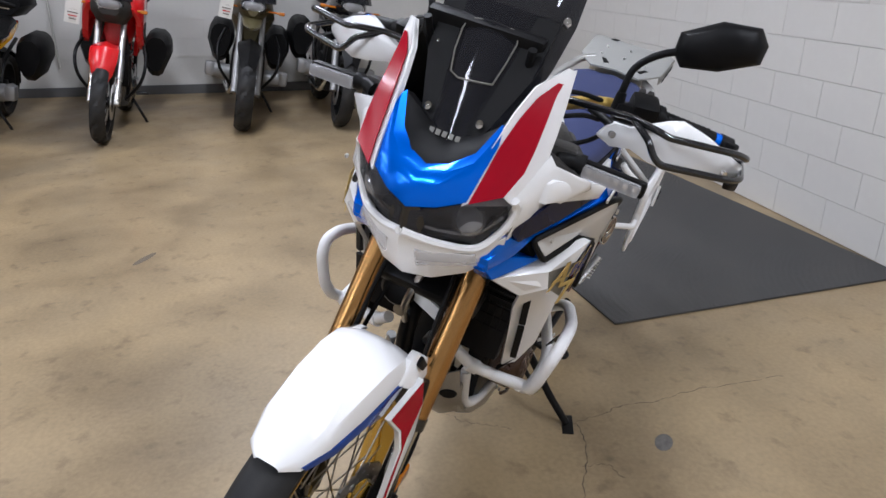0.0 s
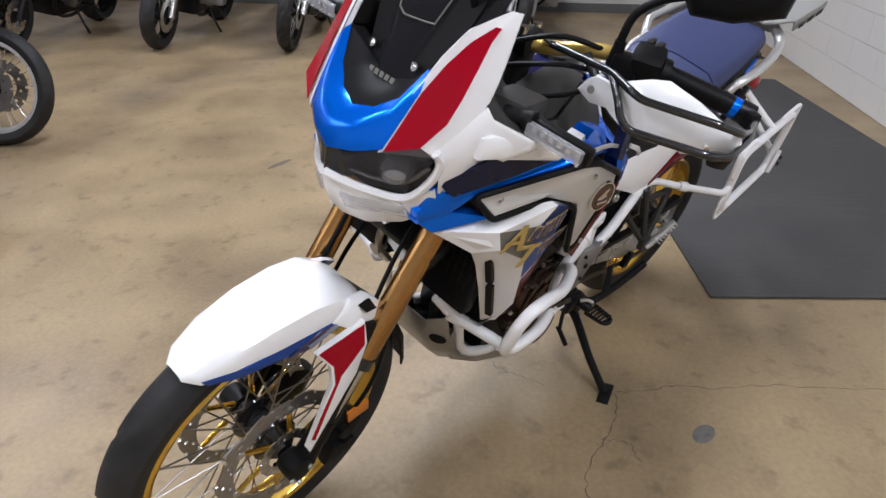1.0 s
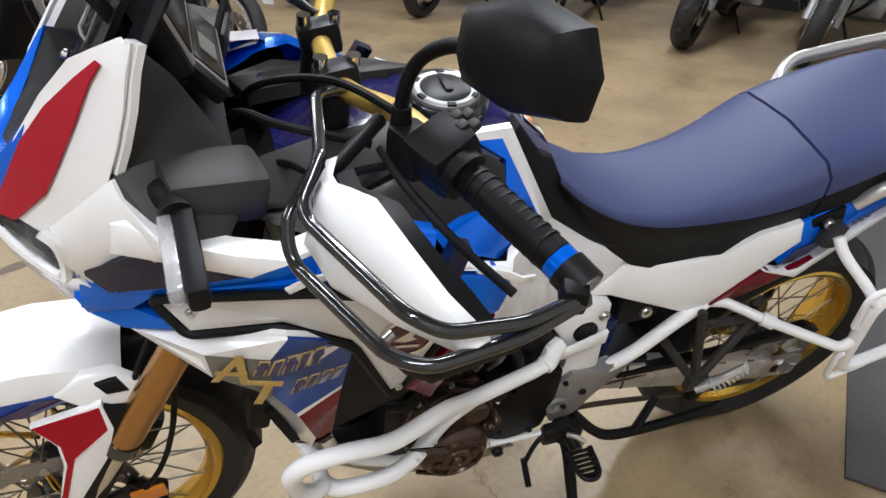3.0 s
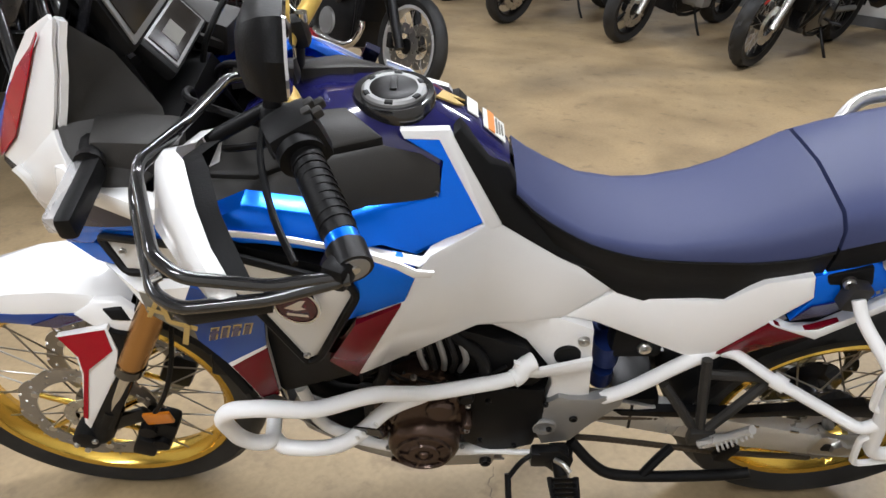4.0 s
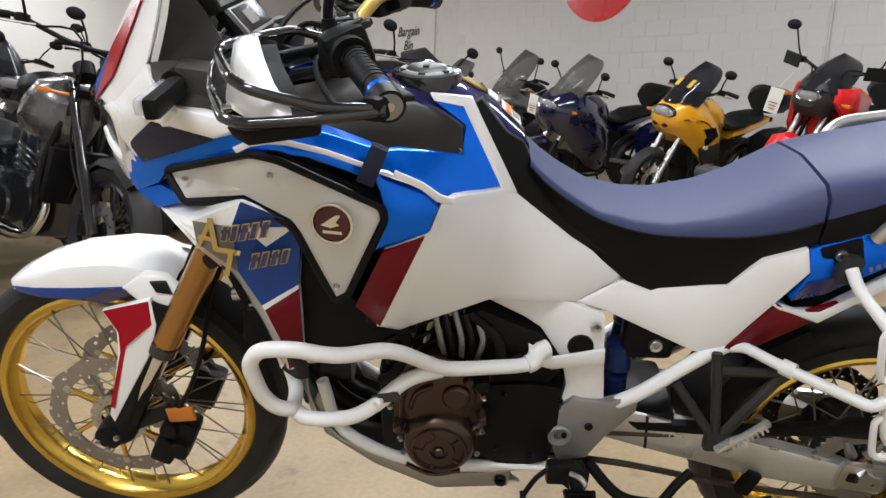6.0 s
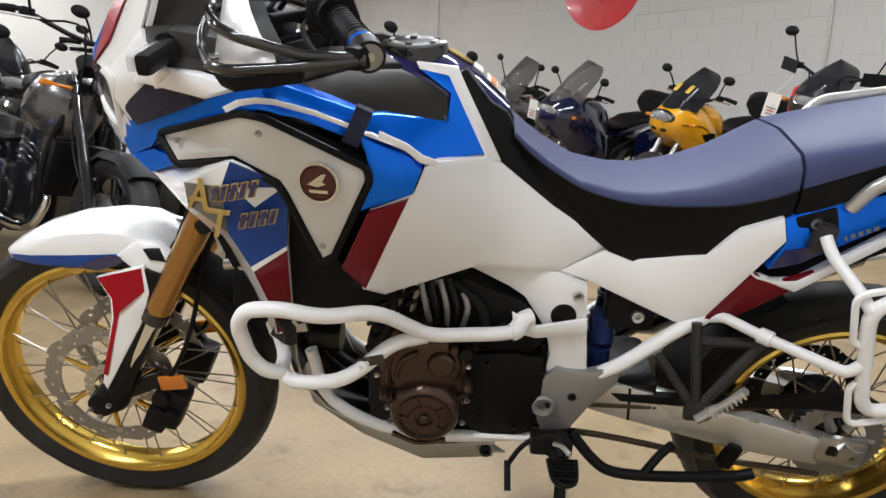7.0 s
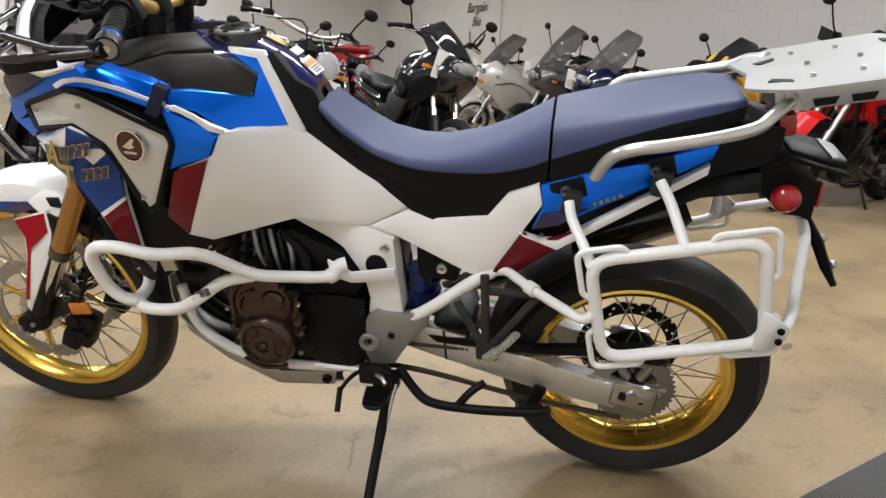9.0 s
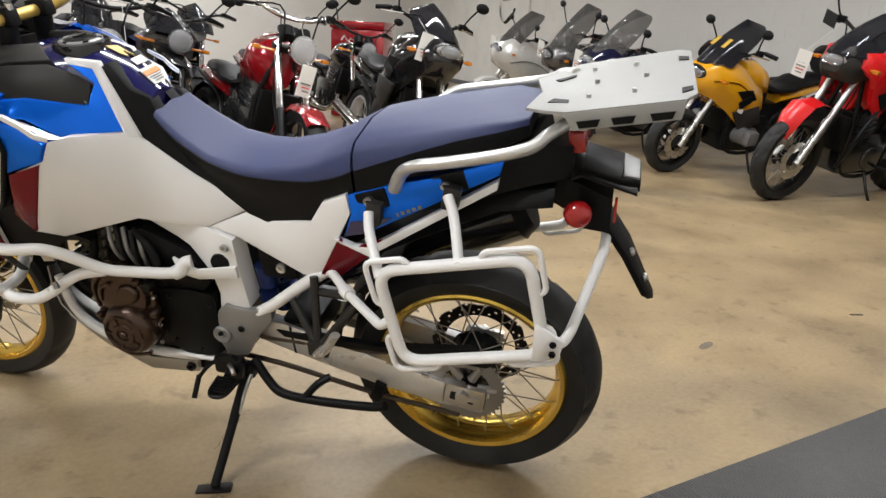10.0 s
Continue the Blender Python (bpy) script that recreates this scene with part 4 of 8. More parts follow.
cover = part("alternator_cover", lathe([(0.002, -0.198), (0.016, -0.198), (0.018, -0.203), (0.030, -0.203), (0.032, -0.199), (0.054, -0.196), (0.064, -0.190), (0.070, -0.180), (0.073, -0.160), (0.073, -0.10)], 48, "y", (-0.083, 0, 0.412)), BRONZE, bike, "brown engine cover")
part("upper_cover", lathe([(0.030, -0.176), (0.060, -0.174), (0.074, -0.166), (0.080, -0.148), (0.080, -0.09)], 40, "y", (-0.090, 0, 0.515)), BRONZE, bike)
part("cover_flange", plate([(-0.178, -0.150, 0.50), (-0.165, -0.150, 0.57), (-0.110, -0.150, 0.605), (-0.045, -0.150, 0.592), (-0.005, -0.150, 0.54), (0.000, -0.150, 0.43), (-0.025, -0.150, 0.365), (-0.08, -0.15, 0.345), (-0.14, -0.15, 0.37), (-0.172, -0.15, 0.42)], 0.03, 0.006, 0.002), BRONZE, bike)
for k in range(9):
    a = 2 * math.pi * k / 9 + 0.3
    part("cover_bolt", bolt((-0.088 + 0.094 * math.cos(a), -0.152, 0.475 + 0.124 * math.sin(a)), 0.006, -1, 0.007), STEEL, bike)
for k in range(9):
    a = 2 * math.pi * k / 9 + 0.2
    part("cover_bolt", bolt((-0.083 + 0.086 * math.cos(a), -0.156, 0.412 + 0.086 * math.sin(a)), 0.006, -1, 0.005), GREY_CAST, cover)
for k in range(6):
    a = radians(20 + 28 * k)
    part("cover_rib", rod((-0.083 + 0.070 * math.cos(a), -0.158, 0.412 + 0.070 * math.sin(a)), (-0.083 + 0.100 * math.cos(a), -0.150, 0.412 + 0.100 * math.sin(a)), 0.004, n=6), BRONZE, cover)
part("cover_ring", lathe([(0.048, -0.197), (0.050, -0.2015), (0.054, -0.2015), (0.056, -0.195)], 48, "y", (-0.083, 0, 0.412)), BRONZE, cover)
for k in range(5):
    a = radians(35 + 72 * k)
    part("cover_web", box((0.018, 0.004, 0.005), (-0.083 + 0.040 * math.cos(a), -0.200, 0.412 + 0.040 * math.sin(a)), 0.0015, (0, -math.degrees(a), 0)), BRONZE, cover)
part("cover_boss", lathe([(0.002, -0.206), (0.007, -0.206), (0.010, -0.203), (0.011, -0.196)], 16, "y", (-0.083, 0, 0.412)), BRONZE, cover)
for path_ in (((-0.158, -0.168, 0.470), (-0.150, -0.176, 0.540), (-0.105, -0.178, 0.583), (-0.050, -0.174, 0.580)), ((-0.140, -0.174, 0.495), (-0.128, -0.180, 0.535), (-0.098, -0.181, 0.555)), ((-0.150, -0.172, 0.350), (-0.100, -0.176, 0.330), (-0.040, -0.172, 0.338))):
    part("cover_ridge", tube(list(path_), 0.005, 8, 5), BRONZE, bike)
for u, w in ((-0.140, 0.560), (-0.028, 0.560), (-0.165, 0.440), (0.000, 0.470)):
    part("bolt_tower", lathe([(0.002, -0.178), (0.007, -0.178), (0.010, -0.174), (0.012, -0.145)], 14, "y", (u, 0, w)), BRONZE, bike)
part("filter_cap", lathe([(0.002, -0.186), (0.022, -0.186), (0.026, -0.182), (0.028, -0.176), (0.028, -0.14)], 28, "y", (-0.052, 0, 0.528)), BRONZE, bike)
part("pump_cap", lathe([(0.002, -0.172), (0.012, -0.172), (0.016, -0.166), (0.016, -0.12)], 20, "y", (-0.004, 0, 0.548)), DARK_METAL, bike)
part("coolant_hose", tube([(0.010, -0.13, 0.560), (0.030, -0.145, 0.585), (0.020, -0.14, 0.640), (-0.03, -0.12, 0.680)], 0.012, 10, 5), BLACK, bike)
part("coolant_hose", tube([(-0.20, -0.12, 0.52), (-0.17, -0.15, 0.56), (-0.15, -0.14, 0.62), (-0.16, -0.11, 0.70)], 0.011, 10, 5), BLACK, bike)
for k in range(3):
    part("wiring", tube([(-0.16 + 0.02 * k, -0.145, 0.60), (-0.10 + 0.015 * k, -0.158, 0.572 + 0.008 * k), (-0.01, -0.152, 0.585 - 0.01 * k), (0.07, -0.13, 0.56 + 0.02 * k)], 0.004, 6, 4), BLACK, bike)
for u, w in ((0.04, 0.515), (0.15, 0.505), (0.165, 0.42), (0.10, 0.36), (0.03, 0.38)):
    part("case_bolt", bolt((u, -0.146, w), 0.006, -1, 0.006), DARK_METAL, bike)
for k in range(4):
    part("cylinder_stud", rod((-0.150 + 0.03 * k, -0.105, 0.575 + 0.004 * k), (-0.128 + 0.03 * k, -0.112, 0.680), 0.006, n=8), STEEL, bike)
part("oil_plug", bolt((-0.005, -0.155, 0.432), 0.012, -1, 0.006), BRONZE, bike)
part("exhaust_header", merged(tube([(-0.235, -0.05, 0.66), (-0.315, -0.06, 0.62), (-0.345, -0.055, 0.53), (-0.315, -0.04, 0.42), (-0.22, 0.0, 0.33), (-0.05, 0.08, 0.28)], 0.021, 14, 5),
                              tube([(-0.235, 0.05, 0.66), (-0.33, 0.06, 0.60), (-0.355, 0.055, 0.51), (-0.325, 0.04, 0.40), (-0.22, 0.05, 0.32), (-0.05, 0.09, 0.28)], 0.021, 14, 5)), DARK_METAL, bike)
part("oil_filter", rod((-0.27, -0.05, 0.50), (-0.335, -0.05, 0.50), 0.034, n=24), DARK_METAL, bike)
skid = part("skid_plate", shell([[(u + 0.06 * max(0, abs(y) / half - 0.55), y, w + 0.06 * max(0, abs(y) / half - 0.55)) for y in [half * q for q in (-1, -0.55, 0, 0.55, 1)]] for u, w, half in ((-0.388, 0.492, 0.100), (-0.382, 0.440, 0.112), (-0.362, 0.385, 0.122), (-0.318, 0.335, 0.126), (-0.23, 0.285, 0.126), (-0.10, 0.235, 0.125), (0.06, 0.245, 0.13))], 0.004), WORN_ALU, bike, "bare aluminium skid plate")
for s in (1, -1):
    part("skid_hole", moved(lathe([(0.001, -0.003), (0.013, -0.002), (0.015, 0.002)], 20, "x"), pose(-0.368, -0.090 * s, 0.446, 0, 0, 28 * s) @ Matrix.Diagonal((1, 1.5, 0.9, 1))), BLACK, skid)
for s in (1, -1):
    part("skid_side", plate([(-0.335, -0.108, 0.470), (-0.295, -0.112, 0.420), (-0.275, -0.118, 0.360), (-0.15, -0.126, 0.295), (-0.08, -0.128, 0.283), (0.065, -0.134, 0.303), (0.060, -0.132, 0.262), (-0.09, -0.128, 0.243), (-0.22, -0.124, 0.300), (-0.325, -0.114, 0.370), (-0.348, -0.108, 0.44)], 0.012, 0.004, 0.002, side=s), WORN_ALU, bike)
    part("frame_tube", tube([(-0.325, -0.105 * s, 0.50), (-0.285, -0.115 * s, 0.38), (-0.14, -0.122 * s, 0.312), (0.05, -0.125 * s, 0.312), (0.14, -0.11 * s, 0.33)], 0.013, 10, 4), WHITE_TUBE, bike)
part("skid_bolt", bolt((0.045, -0.136, 0.283), 0.013, -1, 0.010), DARK_METAL, bike)

# tank, seat and rear bodywork
TUCK = ((-0.16, 0.0), (-0.12, 0.024), (-0.05, 0.045), (0.02, 0.032), (0.05, 0.040), (0.255, 0.060), (0.30, 0.062), (0.43, 0.047), (0.54, 0.038), (0.60, 0.038), (0.87, 0.024), (1.0, 0.02))
SHOULDER = ((-0.10, 1.09), (-0.05, 1.08), (0.04, 0.932), (0.15, 0.846), (0.255, 0.763), (0.296, 0.739), (0.428, 0.767), (0.473, 0.831), (0.536, 0.861), (0.60, 0.870), (0.87, 0.957))


def tucked(pts):
    """Draws the upper edge of the side bodywork in towards the seat."""
    out = []
    for u, v, w in pts:
        d = float(np.interp(u, *zip(*TUCK)))
        d *= max(0.35, 1 - max(0.0, float(np.interp(u, *zip(*SHOULDER))) - w) * 4.3)
        out.append((u + d * (0.15 if u > 0.2 else -0.08), v + d, w - 0.28 * d))
    return out


def tank_row(u, top, half, low, hip):
    return [(u, y * half, z) for y, z in ((-1, low), (-1.02, (low + hip) / 2), (-1, hip), (-0.82, hip + (top - hip) * 0.62), (-0.45, top - 0.006), (0, top), (0.45, top - 0.006), (0.82, hip + (top - hip) * 0.62), (1, hip), (1.02, (low + hip) / 2), (1, low))]


part("fuel_tank", moved(loft([tank_row(-0.355, 1.055, 0.130, 0.86, 0.99), tank_row(-0.30, 1.085, 0.142, 0.84, 1.02), tank_row(-0.22, 1.105, 0.134, 0.82, 1.03), tank_row(-0.14, 1.108, 0.113, 0.80, 1.04), tank_row(-0.06, 1.098, 0.088, 0.80, 1.03), tank_row(0.00, 1.058, 0.074, 0.80, 0.99), tank_row(0.055, 1.008, 0.064, 0.80, 0.95)]), Matrix.Translation((0, -0.012, 0))), NAVY, bike, "navy fuel tank")
CAP = pose(-0.120, -0.022, -0.007) @ Matrix.Diagonal((0.86, 0.86, 1, 1))
cap = part("filler_cap", moved(lathe([(0.036, 1.121), (0.050, 1.122), (0.055, 1.119), (0.056, 1.112), (0.056, 1.095)], 40, "z"), CAP), GREY_CAST, bike, "grey steel fuel filler cap")
part("cap_ring", moved(lathe([(0.056, 1.115), (0.068, 1.117), (0.072, 1.110), (0.072, 1.088), (0.056, 1.090)], 40, "z", closed=True), CAP), GLOSS_BLACK, cap)
part("cap_lid", moved(lathe([(0.006, 1.124), (0.030, 1.126), (0.041, 1.122), (0.043, 1.116)], 32, "z"), CAP), DARK_METAL, cap)
part("cap_flap", moved(box((0.012, 0.040, 0.003), (0.0, 0.0, 1.1275), 0.001), CAP), DARK_METAL, cap)
for k in range(6):
    a = k * math.pi / 3 + 0.4
    part("cap_notch", moved(box((0.014, 0.009, 0.004), (0, 0, 0), 0.001), CAP @ pose(0.049 * math.cos(a), 0.049 * math.sin(a), 1.121, 0, 0, 90 + math.degrees(a))), BLACK, cap)
for s in (1, -1):
    part("airbox_cover", plate(tucked([(-0.405, -0.170, 1.062), (-0.30, -0.176, 1.062), (-0.215, -0.158, 1.085), (-0.131, -0.142, 1.088), (-0.077, -0.138, 1.064), (-0.050, -0.144, 1.046), (-0.050, -0.160, 1.012), (-0.074, -0.172, 1.003), (-0.164, -0.204, 1.015), (-0.244, -0.222, 1.038), (-0.33, -0.222, 1.055)]), 0.03, 0.010, 0.005, back=(0, 0.8, -0.6), side=s), GREY_BLACK, bike, "charcoal tank side cover")
    part("shoulder_cover", plate(tucked([(-0.395, -0.165, 1.064), (-0.30, -0.172, 1.066), (-0.215, -0.150, 1.090), (-0.131, -0.132, 1.094), (-0.185, -0.075, 1.112), (-0.28, -0.08, 1.105), (-0.38, -0.09, 1.085)]), 0.02, 0.004, 0.003, back=(0, 0.2, -1), side=s), GREY_BLACK, bike)
    part("cover_screw", bolt((-0.120, (-0.1345 if s > 0 else -0.104) * s, 1.036), 0.009, -s, 0.004), BLACK, bike)
    part("cover_clip", bolt((-0.060, (-0.128 if s > 0 else -0.098) * s, 1.003), 0.006, -s, 0.005), STEEL, bike)
    part("tank_panel", plate(tucked([(-0.100, -0.132, 1.088), (-0.064, -0.126, 1.085), (-0.047, -0.126, 1.080), (0.019, -0.148, 0.948), (-0.085, -0.214, 0.952), (-0.130, -0.244, 1.000), (-0.170, -0.252, 1.004), (-0.190, -0.225, 1.030), (-0.152, -0.205, 1.030), (-0.051, -0.160, 1.007), (-0.045, -0.138, 1.049)]), 0.03, 0.005, 0.002, side=s), BLUE, bike, "bright blue tank panel")
    part("tank_stripe", plate(tucked([(-0.106, -0.1285, 1.098), (-0.036, -0.1245, 1.092), (0.046, -0.1475, 0.935), (0.022, -0.1545, 0.935), (-0.050, -0.1315, 1.079), (-0.100, -0.1335, 1.088)]), 0.012, 0.002, 0.001, side=s), WHITE, bike)
    part("blue_flank", plate(tucked([(-0.184, -0.262, 1.007), (-0.105, -0.266, 0.976), (-0.086, -0.266, 0.954), (-0.101, -0.268, 0.915), (-0.185, -0.270, 0.885), (-0.164, -0.272, 0.944), (-0.173, -0.266, 0.983)]), 0.03, 0.004, 0.002, side=s), BLUE, bike)
    part("flank_stripe", plate(tucked([(-0.186, -0.2640, 1.014), (-0.100, -0.2660, 0.984), (-0.080, -0.2520, 0.962), (-0.070, -0.2360, 0.956), (-0.095, -0.2420, 0.968), (-0.165, -0.2560, 1.010)]), 0.01, 0.001, 0.001, side=s), WHITE, bike)
    part("side_panel", plate(tucked([(-0.098, -0.262, 0.915), (-0.082, -0.256, 0.956), (-0.064, -0.224, 0.956), (0.025, -0.152, 0.944), (0.045, -0.144, 0.932), (0.150, -0.136, 0.846), (0.255, -0.124, 0.763), (0.167, -0.128, 0.713), (0.090, -0.142, 0.722), (0.012, -0.156, 0.735), (-0.155, -0.206, 0.696), (-0.189, -0.244, 0.727), (-0.17, -0.268, 0.885)]), 0.02, 0.012, 0.006, side=s), WHITE, bike, "white side panel")
    part("panel_wedge", plate(tucked([(-0.171, -0.2790, 0.885), (-0.106, -0.2700, 0.908), (-0.182, -0.2520, 0.732), (-0.222, -0.2540, 0.772)]), 0.012, 0.001, 0.0005, side=s), MAROON, bike, "maroon wedge film")
    part("seat_trim", plate(tucked([(0.024, -0.110, 1.030), (0.056, -0.098, 1.010), (0.074, -0.106, 0.975), (0.130, -0.118, 0.898), (0.288, -0.124, 0.766), (0.255, -0.118, 0.760), (0.150, -0.132, 0.842), (0.042, -0.140, 0.931), (-0.030, -0.122, 1.082), (-0.020, -0.112, 1.088)]), 0.03, 0.004, 0.002, side=s), BLACK, bike)
    part("tail_panel", plate(tucked([(0.167, -0.124, 0.711), (0.255, -0.130, 0.759), (0.296, -0.136, 0.739), (0.428, -0.156, 0.767), (0.473, -0.174, 0.831), (0.536, -0.184, 0.861), (0.546, -0.184, 0.818), (0.441, -0.131, 0.617), (0.396, -0.126, 0.612), (0.220, -0.124, 0.691)]), 0.02, 0.008, 0.004, side=s), WHITE, bike, "white tail side panel")
    part("tail_wedge", plate(tucked([(0.441, -0.1330, 0.617), (0.512, -0.1690, 0.744), (0.544, -0.1690, 0.727), (0.613, -0.1690, 0.755), (0.600, -0.166, 0.728), (0.501, -0.136, 0.633)]), 0.01, 0.002, 0.001, side=s), MAROON, bike)
    part("tail_cowl", plate(tucked([(0.540, -0.180, 0.858), (0.626, -0.172, 0.888), (0.719, -0.170, 0.910), (0.870, -0.152, 0.957), (0.862, -0.152, 0.925), (0.584, -0.172, 0.773), (0.529, -0.172, 0.758), (0.548, -0.182, 0.817)]), 0.03, 0.004, 0.002, side=s), BLUE, bike, "bright blue tail cowl")
    part("tail_strip", plate(tucked([(0.501, -0.170, 0.745), (0.545, -0.171, 0.733), (0.584, -0.172, 0.736), (0.860, -0.152, 0.912), (0.858, -0.150, 0.892), (0.584, -0.170, 0.714), (0.515, -0.167, 0.735)]), 0.02, 0.002, 0.001, side=s), WHITE, bike)
    part("tail_dark", plate(tucked([(0.529, -0.1745, 0.758), (0.548, -0.1850, 0.800), (0.640, -0.1750, 0.815), (0.584, -0.1745, 0.773)]), 0.003, 0, 0, side=s), NAVY, bike)
    for k in range(8):
        part("letter_bar", box((0.008, 0.003, 0.0085), (0.617 + k * 0.0122, -(0.1465 - 0.0004 * k if s > 0 else 0.119) * s, 0.800 + k * 0.0052), 0.0, (0, -20, 0)), GREY_FILM, bike)
    for u, w in ((0.600, 0.852), (0.766, 0.905)):
        part("bracket_well", box((0.070, 0.010, 0.042), (u, -(0.1425 - 0.05 * (u - 0.6) if s > 0 else 0.118) * s, w - 0.010), 0.004, (0, -18, 0)), BLACK, bike)
        part("rail_bracket", merged(box((0.034, 0.030, 0.05), (u + 0.008, -0.158 * s, w - 0.030), 0.005, (0, 10, 0)), ball((u - 0.004, -0.150 * s, w - 0.008), (0.011, 0.008, 0.011))), GREY_BLACK, bike)
        part("bracket_bolt", bolt((u - 0.006, -0.154 * s, w - 0.008), 0.010, -s, 0.006), STEEL, bike)

# tank label and emblem
part("label", box((0.046, 0.052, 0.002), (0.031, 0.004, 1.0330), 0, (0, 42, 0)), PAPER, bike, "white warning label with an orange band")
part("label_band", box((0.013, 0.052, 0.002), (0.0262, 0.004, 1.0395), 0, (0, 42, 0)), ORANGE_FILM, bike)
for k in range(3):
    part("label_line", box((0.0025, 0.040 - 0.006 * k, 0.002), (0.0352 + 0.0045 * k, 0.004, 1.0315 - 0.0041 * k), 0, (0, 42, 0)), GREY_FILM, bike)
part("label", box((0.020, 0.040, 0.002), (-0.003, 0.009, 1.0625), 0, (0, 36, 0)), PAPER, bike, "small white label")
part("tank_emblem", plate([(-0.058, -0.022, 1.100), (-0.030, -0.016, 1.0835), (-0.016, -0.004, 1.0740), (-0.034, -0.002, 1.0860), (-0.014, 0.012, 1.0725), (-0.048, 0.004, 1.0950)], 0.003, 0, 0, back=(-0.4, 0, -1)), GOLD_FILM, bike)


def seat_rows(table, top_only):
    rows = []
    for u, low, seam, top, hb, hs in table:
        if top_only:
            prof = [(-hs, seam), (-hs * 0.96, seam + (top - seam) * 0.55), (-hs * 0.80, top - (top - seam) * 0.16), (-hs * 0.45, top - 0.004), (0, top + 0.002)]
            prof += [(-a, b) for a, b in prof[-2::-1]] + [(0, seam - 0.01)]
        else:
            prof = [(-hb, low), (-hb * 0.995, low + (seam - low) * 0.25), (-(hb + hs * 2) / 3, seam - (seam - low) * 0.35), (-hs * 0.995, seam), (0, seam + 0.004)]
            prof += [(-a, b) for a, b in prof[-2::-1]] + [(0, low)]
        rows.append([(u, y, z) for y, z in prof])
    return rows


RIDER = ((0.066, 0.945, 0.958, 0.975, 0.070, 0.078), (0.095, 0.905, 0.931, 0.948, 0.076, 0.086), (0.13, 0.862, 0.906, 0.922, 0.080, 0.092), (0.19, 0.798, 0.872, 0.886, 0.078, 0.098), (0.26, 0.738, 0.852, 0.872, 0.076, 0.104), (0.32, 0.716, 0.848, 0.871, 0.078, 0.110), (0.4, 0.728, 0.852, 0.889, 0.094, 0.118), (0.46, 0.770, 0.862, 0.912, 0.112, 0.128), (0.52, 0.822, 0.882, 0.946, 0.130, 0.138), (0.556, 0.845, 0.900, 0.966, 0.138, 0.142))
PILLION = ((0.562, 0.850, 0.904, 0.968, 0.138, 0.142), (0.62, 0.875, 0.928, 0.981, 0.142, 0.146), (0.7, 0.910, 0.960, 0.997, 0.143, 0.146), (0.78, 0.943, 0.988, 1.012, 0.14, 0.142), (0.86, 0.972, 1.008, 1.028, 0.128, 0.132), (0.915, 0.99, 1.016, 1.028, 0.095, 0.1))
seat = part("rider_seat", loft(seat_rows(RIDER, True)), SEAT_BLUE, bike, "blue vinyl rider seat with black sides", 70)
part("seat_side", loft(seat_rows(RIDER, False)), SEAT_BLACK, seat)
seat2 = part("pillion_seat", loft(seat_rows(PILLION, True)), SEAT_BLUE, bike, "blue vinyl pillion seat with black sides", 70)
part("seat_side", loft(seat_rows(PILLION, False)), SEAT_BLACK, seat2)
for s in (1, -1):
    part("seat_welt", tube([(u, -(hs + 0.001) * s, seam + 0.001) for u, low, seam, top, hb, hs in RIDER], 0.0022, 6, 3), SEAT_BLACK, seat)
part("tail_core", loft([[(u, y * h, z) for y, z in ((-1, lo), (-1, hi), (1, hi), (1, lo))] for u, h, lo, hi in ((0.42, 0.07, 0.66, 0.78), (0.56, 0.115, 0.76, 0.86), (0.75, 0.115, 0.83, 0.91), (0.93, 0.10, 0.89, 0.985), (1.0, 0.07, 0.90, 0.965))]), BLACK, bike)

# grab rails, rear rack and tail
for s in (1, -1):
    part("grab_rail", tube([(u, v, w + (0.034 if s < 0 else 0)) for u, v, w in [(0.650, -0.142 * s, 0.872), (0.672, -0.160 * s, 0.918), (0.706, -0.176 * s, 0.944), (0.770, -0.176 * s, 0.957), (0.860, -0.168 * s, 0.975), (0.925, -0.155 * s, 0.992), (0.955, -0.135 * s, 1.012), (0.985, -0.10 * s, 1.024)]], 0.0155, 12, 6, flat=0.8), ALU, bike, "satin aluminium grab rail")
part("rack_plate", plate([(0.905, -0.090, 1.046), (0.930, -0.108, 1.050), (0.945, -0.122, 1.054), (0.985, -0.150, 1.064), (1.185, -0.158, 1.104), (1.205, -0.135, 1.108), (1.205, 0.135, 1.108), (1.185, 0.158, 1.104), (0.985, 0.150, 1.064), (0.945, 0.122, 1.054), (0.930, 0.108, 1.050), (0.905, 0.090, 1.046), (0.925, 0.0, 1.050)], 0.006, 0.006, 0.002, back=(0, 0, -1)), RACK_GREY, bike, "white luggage rack plate")
